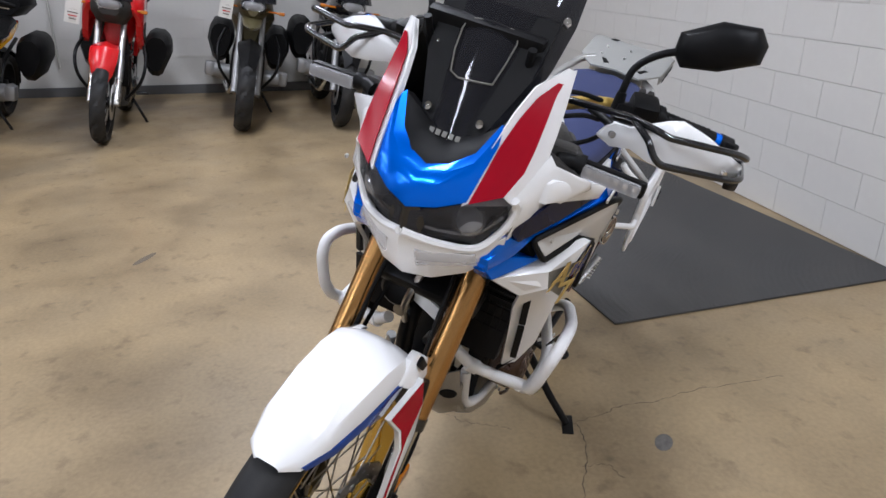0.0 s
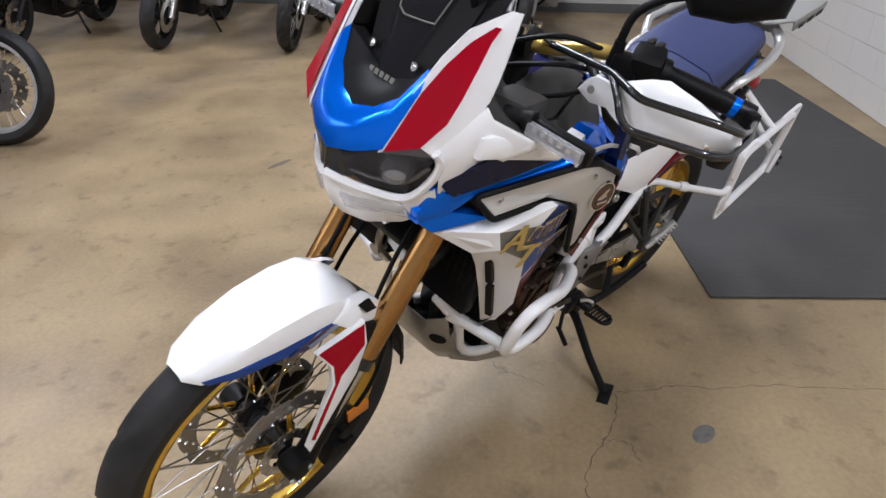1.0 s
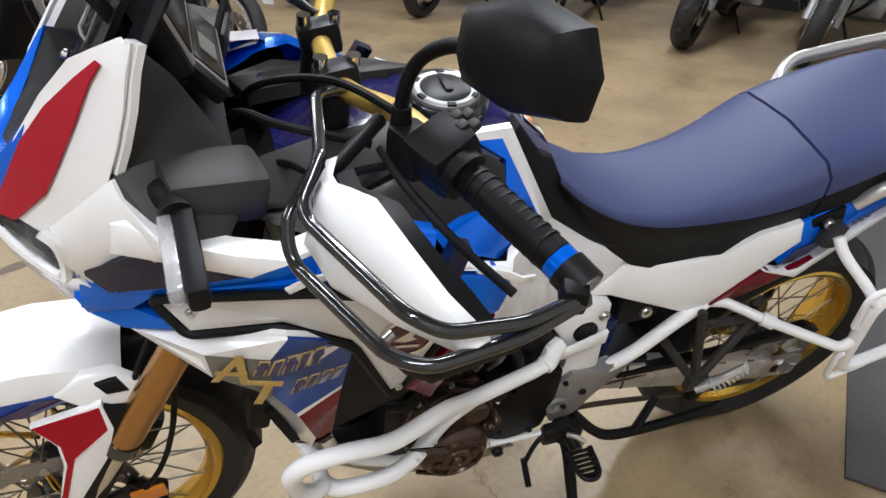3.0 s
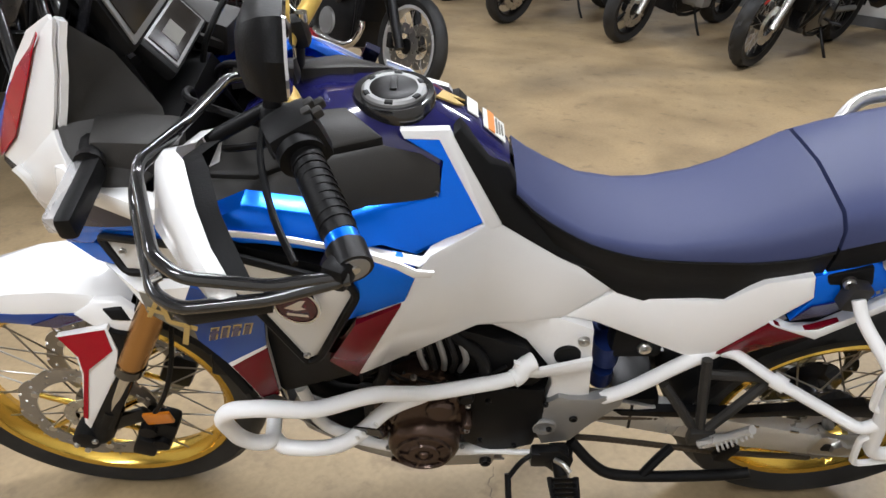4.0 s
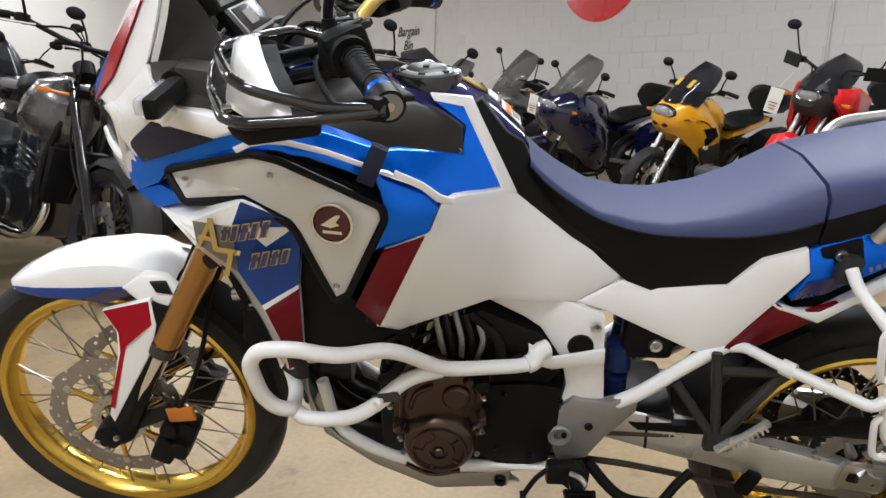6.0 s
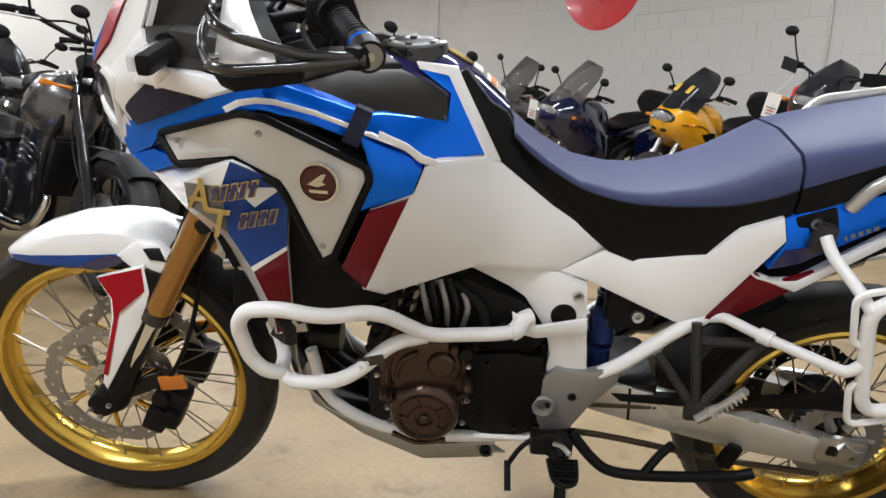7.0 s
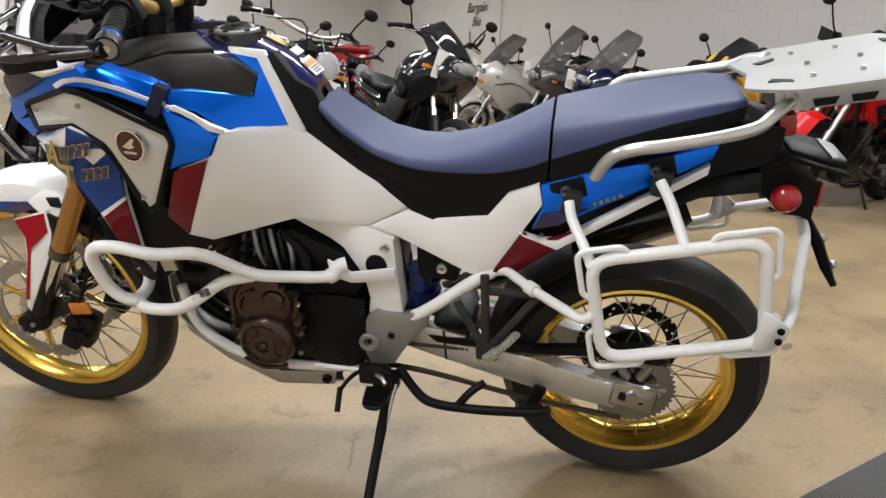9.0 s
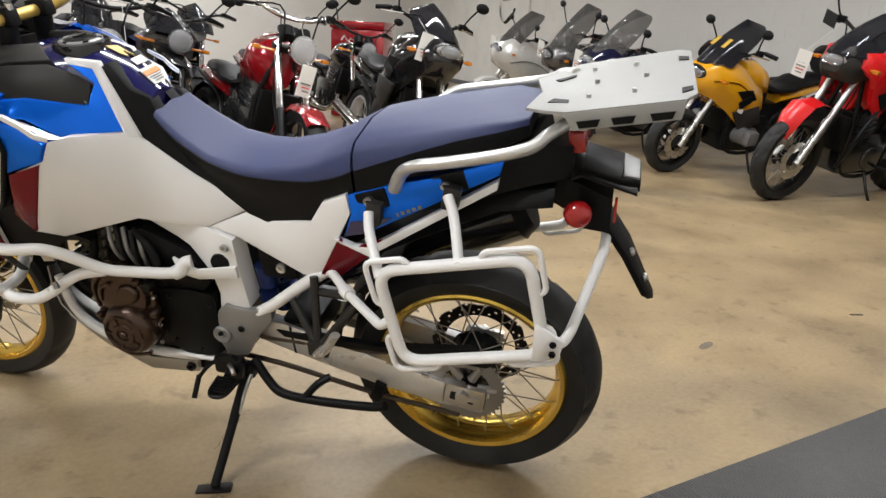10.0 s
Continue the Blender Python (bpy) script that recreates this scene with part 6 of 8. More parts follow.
# handlebar and controls
part("handlebar", tube([(-0.140, 0.430, 1.166), (-0.185, 0.34, 1.182), (-0.222, 0.20, 1.205), (-0.262, 0.105, 1.165), (-0.276, 0.05, 1.158), (-0.276, -0.05, 1.158), (-0.262, -0.105, 1.165), (-0.228, -0.20, 1.190), (-0.185, -0.34, 1.182), (-0.140, -0.430, 1.166)], 0.0135, 14, 6), GOLD_BAR, bike, "yellow-gold tapered handlebar")
for y in (-0.055, 0.055):
    part("bar_riser", merged(rod((-0.29, y, 1.05), (-0.278, y, 1.145), 0.022, n=16), box((0.056, 0.036, 0.046), (-0.276, y, 1.160), 0.01, (0, -10, 0))), DARK_METAL, bike)
    for du in (-0.02, 0.02):
        part("riser_bolt", rod((-0.276 + du, y, 1.178), (-0.276 + du, y, 1.192), 0.009, n=12), CHROME, bike)
part("top_yoke", box((0.13, 0.25, 0.025), (-0.325, 0, 1.045), 0.01, (0, -25, 0)), DARK_METAL, bike)
for s in (1, -1):
    part("fork_cap", rod((-0.35, 0.108 * s, 1.03), (-0.337, 0.108 * s, 1.068), 0.022, n=20), SHOCK_BLUE, bike)
    part("grip", tube([(-0.198, -0.300 * s, 1.188), (-0.174, -0.360 * s, 1.180), (-0.149, -0.412 * s, 1.171)], 0.0185, 16, 4), BLACK, bike)
    for k in range(9):
        part("grip_rib", lathe([(0.0180, -0.0015), (0.0196, -0.0015), (0.0196, 0.0015), (0.0180, 0.0015)], 20, "x", closed=True), BLACK, bike).matrix_local = pose(-0.192 + 0.0047 * k, -(0.316 + 0.0105 * k) * s, 1.186 - 0.0016 * k, 0, 0, -66 * s)
    part("bar_end_ring", rod((-0.149, -0.413 * s, 1.171), (-0.143, -0.427 * s, 1.168), 0.0185, n=20), BLUE, bike)
    part("bar_end", rod((-0.144, -0.425 * s, 1.169), (-0.134, -0.450 * s, 1.164), 0.0205, n=24), DARK_METAL, bike)
    part("bar_end_face", rod((-0.1345, -0.4488 * s, 1.1642), (-0.1337, -0.4508 * s, 1.1638), 0.0165, n=24), GREY_CAST, bike)
    part("end_bolt", rod((-0.1345, -0.449 * s, 1.1645), (-0.1330, -0.4525 * s, 1.1635), 0.006, n=12), STEEL, bike)
    sw = part("switch_box", merged(box((0.062, 0.058, 0.062), (-0.212, -0.268 * s, 1.192), 0.014, (0, -20, 22 * s)), box((0.04, 0.05, 0.05), (-0.236, -0.240 * s, 1.182), 0.01, (0, 0, 22 * s)), rod((-0.206, -0.292 * s, 1.190), (-0.200, -0.304 * s, 1.188), 0.027, n=20)), BLACK, bike)
    for k in range(4):
        part("switch_button", box((0.012, 0.012, 0.010), (-0.197 + 0.012 * (k % 2), -(0.252 + 0.018 * (k // 2)) * s, 1.226), 0.003, (0, -20, 22 * s)), GREY_BLACK, sw)
    part("hand_lever", tube([(-0.265, -0.215 * s, 1.170), (-0.255, -0.28 * s, 1.168), (-0.225, -0.37 * s, 1.160), (-0.195, -0.43 * s, 1.152)], 0.0048, 8, 4, flat=0.7), BLACK, bike)
    gu = part("hand_guard", plate([(-0.331, -0.216, 1.150), (-0.330, -0.226, 1.168), (-0.328, -0.242, 1.183), (-0.340, -0.275, 1.186), (-0.344, -0.315, 1.208), (-0.336, -0.338, 1.219), (-0.320, -0.362, 1.224), (-0.300, -0.412, 1.207), (-0.280, -0.450, 1.187), (-0.254, -0.484, 1.167), (-0.252, -0.488, 1.158),
                                   (-0.262, -0.480, 1.146), (-0.308, -0.425, 1.137), (-0.350, -0.368, 1.135), (-0.362, -0.325, 1.143), (-0.345, -0.285, 1.150), (-0.330, -0.245, 1.138)], 0.014, 0.010, 0.006, back=(1, 0.35, 0), side=s), WHITE, bike, "white hand guard with a black tube frame")
    part("guard_lining", plate([(-0.322, -0.262, 1.180), (-0.326, -0.315, 1.198), (-0.304, -0.362, 1.214), (-0.284, -0.412, 1.198), (-0.262, -0.450, 1.180), (-0.246, -0.474, 1.162), (-0.290, -0.425, 1.144), (-0.332, -0.368, 1.142), (-0.340, -0.325, 1.150)], 0.020, 0.004, 0.0, back=(1, 0.35, 0), side=s), BLACK, gu)
    part("guard_screw", rod((-0.330, -0.240 * s, 1.163), (-0.340, -0.246 * s, 1.163), 0.0065, n=14), GREY_CAST, gu)
    for v, w in ((-0.372, 1.150), (-0.455, 1.160)):
        part("guard_screw", rod((-0.318 - (v + 0.455) * -0.45, v * s, w), (-0.326 - (v + 0.455) * -0.45, (v - 0.006) * s, w), 0.005, n=12), STEEL, gu)
    part("guard_tube", bent([(u, v * s, w) for u, v, w in ((-0.272, -0.092, 1.172), (-0.318, -0.140, 1.194), (-0.338, -0.268, 1.206), (-0.366, -0.328, 1.204), (-0.364, -0.348, 1.199), (-0.312, -0.468, 1.199), (-0.284, -0.487, 1.190), (-0.208, -0.476, 1.168), (-0.138, -0.458, 1.165))], 0.0068, 0.014, 10), GLOSS_BLACK, gu)
    part("guard_tube", bent([(u, v * s, w) for u, v, w in ((-0.340, -0.274, 1.204), (-0.378, -0.318, 1.184), (-0.382, -0.332, 1.164), (-0.378, -0.350, 1.150), (-0.324, -0.470, 1.152), (-0.294, -0.490, 1.152), (-0.208, -0.482, 1.157), (-0.138, -0.460, 1.162))], 0.0068, 0.014, 10), GLOSS_BLACK, gu)
    part("guard_plate", plate([(-0.318, -0.474, 1.142), (-0.290, -0.490, 1.144), (-0.208, -0.484, 1.150), (-0.210, -0.482, 1.138), (-0.290, -0.488, 1.126), (-0.310, -0.476, 1.130)], 0.010, 0.003, 0.001, side=s), BLACK, gu)
    part("guard_brace", rod((-0.255, -0.175 * s, 1.178), (-0.322, -0.245 * s, 1.172), 0.009, n=10), BLACK, gu)
    part("guard_clamp", box((0.030, 0.026, 0.030), (-0.148, -0.452 * s, 1.164), 0.008, (0, 0, 66 * s)), BLACK, gu)
    # mirror
    mir = part("mirror", moved(loft([[(x, y * k, z * k + 0.0) for y, z in ((-0.085, -0.012), (-0.07, -0.040), (0.0, -0.046), (0.075, -0.030), (0.085, 0.004), (0.07, 0.036), (0.0, 0.047), (-0.075, 0.026))] for x, k in ((-0.030, 0.45), (-0.022, 0.78), (-0.008, 0.96), (0.004, 1.0), (0.010, 0.98))]), pose(-0.195, -0.362 * s, 1.352, 0, 4, 9 * s) @ Matrix.Diagonal((1, -s, 1, 1)) @ pose(0, 0, 0, 14, 0, 0)), BLACK, bike, "black teardrop mirror")
    part("mirror_glass", moved(loft([[(x, y * k, z * k) for y, z in ((-0.085, -0.012), (-0.07, -0.040), (0.0, -0.046), (0.075, -0.030), (0.085, 0.004), (0.07, 0.036), (0.0, 0.047), (-0.075, 0.026))] for x, k in ((0.010, 0.92), (0.0125, 0.90))]), pose(-0.195, -0.362 * s, 1.352, 0, 4, 9 * s) @ Matrix.Diagonal((1, -s, 1, 1)) @ pose(0, 0, 0, 14, 0, 0)), MIRROR, mir)
    part("mirror_stem", tube([(-0.245, -0.222 * s, 1.185), (-0.245, -0.222 * s, 1.235), (-0.235, -0.228 * s, 1.275), (-0.220, -0.260 * s, 1.308), (-0.205, -0.310 * s, 1.332)], 0.0075, 10, 5), BLACK, mir)
    part("stem_boot", rod((-0.245, -0.222 * s, 1.180), (-0.245, -0.222 * s, 1.225), 0.014, 0.010, 12), BLACK, mir)
for k, pts in enumerate((((-0.27, -0.20, 1.165), (-0.36, -0.17, 1.18), (-0.40, -0.06, 1.13), (-0.42, 0.0, 1.05)), ((-0.24, -0.23, 1.16), (-0.32, -0.20, 1.13), (-0.36, -0.10, 1.08), (-0.40, -0.02, 1.0)), ((-0.25, 0.23, 1.17), (-0.35, 0.20, 1.20), (-0.41, 0.08, 1.14), (-0.42, 0.02, 1.04)), ((-0.22, -0.21, 1.19), (-0.30, -0.12, 1.20), (-0.38, 0.0, 1.12), (-0.36, 0.03, 1.02)))):
    part("control_cable", tube(pts, 0.005, 8, 6), BLACK, bike)

# ---- the parked rows ----
MIRROR_TILT = 0.0
YELLOW = mat("yellow_paint", (0.75, 0.36, 0.01), 0.2, grain=0.02, wear=0.05, coat=0.7)
BRIGHT_RED = mat("bright_red_plastic", (0.70, 0.012, 0.015), 0.28, grain=0.02, wear=0.05, coat=0.4)
CANDY_RED = mat("candy_red_paint", (0.32, 0.006, 0.012), 0.16, metal=0.3, wear=0.06, coat=0.8)
DEEP_BLUE = mat("deep_blue_paint", (0.004, 0.006, 0.030), 0.16, wear=0.06, coat=0.8)
TOUR_BLUE = mat("metallic_blue_paint", (0.012, 0.05, 0.16), 0.2, metal=0.3, wear=0.08, coat=0.7)
CREAM = mat("silver_white_paint", (0.62, 0.61, 0.57), 0.25, metal=0.2, wear=0.06, coat=0.5)
GUNMETAL = mat("gunmetal_paint", (0.15, 0.145, 0.145), 0.25, metal=0.7, wear=0.08, coat=0.5)
OLIVE = mat("bronze_green_paint", (0.10, 0.085, 0.04), 0.3, metal=0.2, wear=0.08)
WHITE_RIM = mat("pale_rim_paint", (0.65, 0.65, 0.65), 0.3, metal=0.5)
TAG_RED = mat("red_tag_print", (0.6, 0.03, 0.03), 0.7)


def bike_tyre(R, w, rim, knob):
    return tyre_mesh(R, w, rim, 88 if knob < 0.005 else 96, knob, 8 if knob > 0.005 else 11)


def parked_wheel(e, name, at, R, w, rim, style, rim_mat, knob):
    hub = part(name, lathe([(0.02, -0.06), (0.05, -0.05), (0.055, 0), (0.05, 0.05), (0.02, 0.06)], 24), DARK_METAL, e)
    hub.matrix_local = Matrix.Translation(at)
    part("tyre", bike_tyre(R, w, rim, knob), TYRE, hub)
    h = w * 0.36
    part("rim", lathe([(rim + 0.006, -h), (rim - 0.012, -h), (rim - 0.022, -h * 0.4), (rim - 0.022, h * 0.4), (rim - 0.012, h), (rim + 0.006, h)], 56, closed=True), rim_mat, hub)
    if style == "wire":
        for k in range(28):
            a = 2 * math.pi * k / 28
            q = 0.35 if (k // 2) % 2 else -0.35
            sg = 1 if k % 2 else -1
            part("spoke", rod((0.05 * math.cos(a - q), sg * 0.035, 0.05 * math.sin(a - q)), ((rim - 0.02) * math.cos(a), sg * h * 0.3, (rim - 0.02) * math.sin(a)), 0.0022, n=5), STEEL, hub)
    else:
        for k in range(style):
            a = 2 * math.pi * k / style
            for da in (-0.09, 0.09):
                part("spoke", rod((0.045 * math.cos(a), 0, 0.045 * math.sin(a)), ((rim - 0.015) * math.cos(a + da), 0, (rim - 0.015) * math.sin(a + da)), 0.012, 0.008, 8), rim_mat, hub)
    return hub


def oval_row(x, half, lo, hi, belly=0.75, n=14):
    mid, ht = (lo + hi) / 2, (hi - lo) / 2
    out = []
    for k in range(n):
        a = 2 * math.pi * k / n
        y, z = math.copysign(abs(math.cos(a)) ** 0.75, math.cos(a)), math.sin(a)
        out.append((x, half * y * (belly if z < -0.3 else 1), mid + ht * math.copysign(abs(z) ** 0.8, z)))
    return out


def facet_row(x, half, lo, mid, hi, top=0.5, foot=0.62):
    """A section of sharp-edged bodywork: flat crown, shoulder, waist and tucked foot."""
    return [(x, -half * foot, lo), (x, -half * 0.93, (lo + mid) / 2), (x, -half, mid), (x, -half * (1 + top) / 2, (mid + hi * 2) / 3), (x, -half * top, hi), (x, half * top, hi), (x, half * (1 + top) / 2, (mid + hi * 2) / 3), (x, half, mid), (x, half * 0.93, (lo + mid) / 2), (x, half * foot, lo)]


def parked_bike(label, a, b, turn, body=DEEP_BLUE, fairing="full", front=(0.30, 0.12, 0.215), rear=(0.31, 0.17, 0.215), wheel=5, rim_mat=DARK_METAL, knob=0.003, screen=0.25, base=1.46,
                height=1.0, fender="low", fender_mat=None, fork_mat=CHROME, bags=0, tag=None, bars=0.78, rise=0.12, tank_mat=None, boxer=False, guards=False, seat_z=0.80, seat_mat=SEAT_BLACK, lean=11,
                steer=0, engine_mat=DARK_METAL, lamp="pair", mirror_up=0.19, nostrils=False, card=False, group="motorcycles parked in the row"):
    """A parked motorcycle; its front tyre stands at (a, b) of the room and its tail lies along x."""
    e = thing("motorcycle", label, "motorcycle", ROOM @ pose(a, b, 0, 0, 0, turn) @ pose(0, 0, 0, lean, 0, 0), group)
    fender_mat, tank_mat = fender_mat or body, tank_mat or body
    Rf, wf, rf = front
    Rr, wr, rr = rear
    fw = parked_wheel(e, "front_wheel", (0, 0, Rf), Rf, wf, rf, wheel, rim_mat, knob)
    parked_wheel(e, "rear_wheel", (base, 0, Rr), Rr, wr, rr, wheel, rim_mat, knob)
    hz = 0.93 * height
    hx = 0.04 + (hz - Rf) * 0.47
    for s in (-1, 1):
        part("fork_leg", rod((0.03, s * 0.095, Rf), (hx, s * 0.095, hz + 0.03), 0.024, n=12), fork_mat, e)
        part("fork_lower", rod((0.0, s * 0.095, Rf - 0.02), (hx * 0.42, s * 0.095, Rf + (hz - Rf) * 0.42), 0.031, n=12), DARK_METAL if fork_mat is CHROME else fork_mat, e)
        part("brake_disc", moved(slotted_disc(0.08, 0.145, 6, 0.004, 0, 60, 4), Matrix.Translation((0, s * 0.068, 0))), STEEL, fw)
        part("brake_caliper", box((0.06, 0.05, 0.10), (0.10, s * 0.085, Rf + 0.02), 0.012), DARK_METAL, e)
    part("steering_yoke", box((0.08, 0.24, 0.04), (hx, 0, hz), 0.01, (0, -25, 0)), DARK_METAL, e)
    # mudguard over the front wheel
    if fender == "low":
        rows_ = [[(r * math.cos(t), y, Rf + r * math.sin(t)) for y, r in ((-wf * 0.62, Rf - 0.02), (-wf * 0.5, Rf + 0.012), (0, Rf + 0.028), (wf * 0.5, Rf + 0.012), (wf * 0.62, Rf - 0.02))] for t in [radians(q) for q in (20, 50, 80, 110, 135)]]
        part("front_mudguard", shell(rows_, 0.005), fender_mat, e)
    elif fender == "high":
        part("front_mudguard", shell([[(x, y * w_, z - abs(y) * 0.05) for y in (-1, -0.6, 0, 0.6, 1)] for x, w_, z in ((-0.24, 0.05, Rf + 0.27), (-0.17, 0.085, Rf + 0.37), (-0.06, 0.10, Rf + 0.43), (0.08, 0.10, Rf + 0.45), (0.18, 0.08, Rf + 0.44))], 0.006), fender_mat, e)
    elif fender == "shield":
        part("front_mudguard", shell([[(x - 0.06 * (1 - y * y) ** 0.5, y * w_, z - abs(y) * 0.03) for y in (-1, -0.7, -0.3, 0, 0.3, 0.7, 1)] for x, w_, z in ((-0.13, 0.035, Rf + 0.19), (-0.14, 0.075, Rf + 0.26), (-0.11, 0.100, Rf + 0.36), (-0.03, 0.105, Rf + 0.45), (0.10, 0.085, Rf + 0.47), (0.22, 0.06, Rf + 0.44))], 0.006), fender_mat, e)
    # engine, frame and exhaust
    part("crankcase", box((0.50, 0.30, 0.34), (base * 0.48, 0, 0.40), 0.05), engine_mat, e)
    part("cylinder", box((0.30, 0.24, 0.30), (base * 0.42, 0, 0.62), 0.03, (0, -15, 0)), engine_mat, e)
    part("gearbox", box((0.34, 0.20, 0.24), (base * 0.66, 0, 0.56), 0.04), engine_mat, e)
    for k in range(5):
        part("cooling_fin", box((0.25, 0.27, 0.012), (base * 0.42 - 0.006 * k, 0, 0.52 + 0.035 * k), 0.003, (0, -15, 0)), engine_mat, e)
    for s in (-1, 1):
        part("engine_cover", lathe([(0.03, s * 0.17), (0.085, s * 0.165), (0.10, s * 0.14), (0.10, s * 0.1)], 24, "y", (base * 0.52, 0, 0.37)), GREY_CAST if engine_mat is not GLOSS_BLACK else GLOSS_BLACK, e)
        part("frame_tube", tube([(hx + 0.03, s * 0.05, hz - 0.02), (base * 0.30, s * 0.13, 0.62), (base * 0.34, s * 0.13, 0.26), (base * 0.62, s * 0.13, 0.24), (base * 0.70, s * 0.12, 0.55), (base + 0.10, s * 0.10, 0.74)], 0.017, 8, 4), DARK_METAL, e)
        part("foot_rest", rod((base * 0.60, s * 0.14, 0.30), (base * 0.61, s * 0.26, 0.30), 0.013, n=8), DARK_METAL, e)
        part("swingarm", rod((base * 0.68, s * 0.09, 0.36), (base, s * 0.10, Rr), 0.025, n=8), GREY_CAST, e)
        if boxer:
            part("boxer_cylinder", merged(rod((base * 0.40, s * 0.12, 0.40), (base * 0.39, s * 0.30, 0.42), 0.075, n=16), box((0.13, 0.09, 0.13), (base * 0.385, s * 0.33, 0.425), 0.03)), GREY_CAST, e, "grey finned cylinder")
    part("exhaust_pipe", tube([(base * 0.33, 0.10, 0.50), (base * 0.28, 0.11, 0.38), (base * 0.36, 0.14, 0.24), (base * 0.65, 0.17, 0.28), (base + 0.20, 0.18, 0.42)], [0.022, 0.022, 0.026, 0.045, 0.05], 12, 4), CHROME, e)
    part("side_stand", tube([(base * 0.55, -0.12, 0.28), (base * 0.53, -0.22, 0.14), (base * 0.54, -0.30, 0.012)], 0.012, 8, 3), DARK_METAL, e)
    part("radiator", box((0.05, 0.28, 0.28), (base * 0.26, 0, 0.56), 0.01, (0, -14, 0)), BLACK, e)
    part("air_box", box((0.42, 0.20, 0.16), (base * 0.46, 0, 0.70), 0.03), BLACK, e)
    part("shock_absorber", rod((base * 0.70, 0.0, 0.40), (base * 0.74, 0, 0.74), 0.035, n=10), DARK_METAL, e)
    # tank, seat and tail
    tx = hx + 0.05
    part("fuel_tank", loft([oval_row(tx, 0.09, 0.72, hz - 0.02), oval_row(tx + 0.08, 0.17, 0.68, hz + 0.06), oval_row(tx + 0.22, 0.19, 0.67, hz + 0.07), oval_row(tx + 0.36, 0.16, 0.69, hz + 0.0), oval_row(tx + 0.46, 0.09, 0.69, seat_z + 0.05)]), tank_mat, e)
    part("filler_cap", lathe([(0.02, hz + 0.078), (0.034, hz + 0.075), (0.036, hz + 0.06)], 18, "z", (tx + 0.20, 0, 0)), CHROME, e)
    sx = tx + 0.42
    part("seat", loft([oval_row(sx, 0.09, seat_z - 0.07, seat_z + 0.06), oval_row(sx + 0.12, 0.14, seat_z - 0.07, seat_z + 0.01), oval_row(sx + 0.32, 0.15, seat_z - 0.06, seat_z + 0.03), oval_row(sx + 0.42, 0.14, seat_z - 0.04, seat_z + 0.10), oval_row(sx + 0.68, 0.12, seat_z, seat_z + 0.13), oval_row(sx + 0.76, 0.07, seat_z + 0.04, seat_z + 0.12)]), seat_mat, e)
    part("tail_cowl", loft([oval_row(sx + 0.20, 0.13, seat_z - 0.17, seat_z - 0.05), oval_row(sx + 0.50, 0.13, seat_z - 0.13, seat_z + 0.02), oval_row(sx + 0.85, 0.09, seat_z - 0.03, seat_z + 0.08), oval_row(sx + 0.95, 0.04, seat_z + 0.02, seat_z + 0.07)]), body, e)
    part("tail_light", box((0.03, 0.12, 0.05), (sx + 0.96, 0, seat_z + 0.04), 0.01), RED_LENS, e)
    part("rear_mudguard", shell([[(base + r * math.cos(t), y, Rr + r * math.sin(t)) for y, r in ((-wr * 0.5, Rr + 0.02), (0, Rr + 0.045), (wr * 0.5, Rr + 0.02))] for t in [radians(q) for q in (-5, 25, 55, 85, 110)]], 0.005), BLACK, e)
    # fairing and lamps
    if fairing == "full":
        part("fairing", loft([facet_row(hx - 0.40, 0.06, hz - 0.17, hz - 0.12, hz - 0.06), facet_row(hx - 0.34, 0.17, hz - 0.27, hz - 0.10, hz + 0.01), facet_row(hx - 0.20, 0.26, hz - 0.36, hz - 0.06, hz + 0.09), facet_row(hx - 0.02, 0.30, 0.48, hz - 0.14, hz + 0.07), facet_row(hx + 0.18, 0.28, 0.34, hz - 0.30, hz - 0.02, 0.6, 0.7), facet_row(hx + 0.42, 0.23, 0.27, 0.52, hz - 0.20, 0.7, 0.7), facet_row(hx + 0.56, 0.15, 0.30, 0.46, hz - 0.34, 0.7, 0.7)]), body, e)
        for s in (-1, 1):
            for k in range(3):
                part("side_louvre", box((0.15, 0.010, 0.014), (hx + 0.16 + 0.02 * k, s * 0.276, 0.50 + 0.045 * k), 0.004, (0, -14, -9 * s)), BLACK, e)
            part("fairing_seam", tube([(hx - 0.24, s * 0.238, hz - 0.20), (hx - 0.02, s * 0.302, hz - 0.16), (hx + 0.20, s * 0.276, hz - 0.22), (hx + 0.40, s * 0.234, hz - 0.34)], 0.005, 6, 4), BLACK, e)
    elif fairing == "half":
        part("fairing", loft([facet_row(hx - 0.38, 0.05, hz - 0.15, hz - 0.11, hz - 0.06), facet_row(hx - 0.33, 0.14, hz - 0.21, hz - 0.09, hz + 0.0), facet_row(hx - 0.18, 0.20, hz - 0.27, hz - 0.06, hz + 0.08), facet_row(hx + 0.0, 0.24, hz - 0.37, hz - 0.12, hz + 0.05), facet_row(hx + 0.17, 0.24, hz - 0.50, hz - 0.24, hz - 0.03, 0.6, 0.8), facet_row(hx + 0.34, 0.21, hz - 0.50, hz - 0.32, hz - 0.12, 0.7, 0.8), facet_row(hx + 0.44, 0.15, hz - 0.42, hz - 0.34, hz - 0.22, 0.7, 0.8)]), body, e)
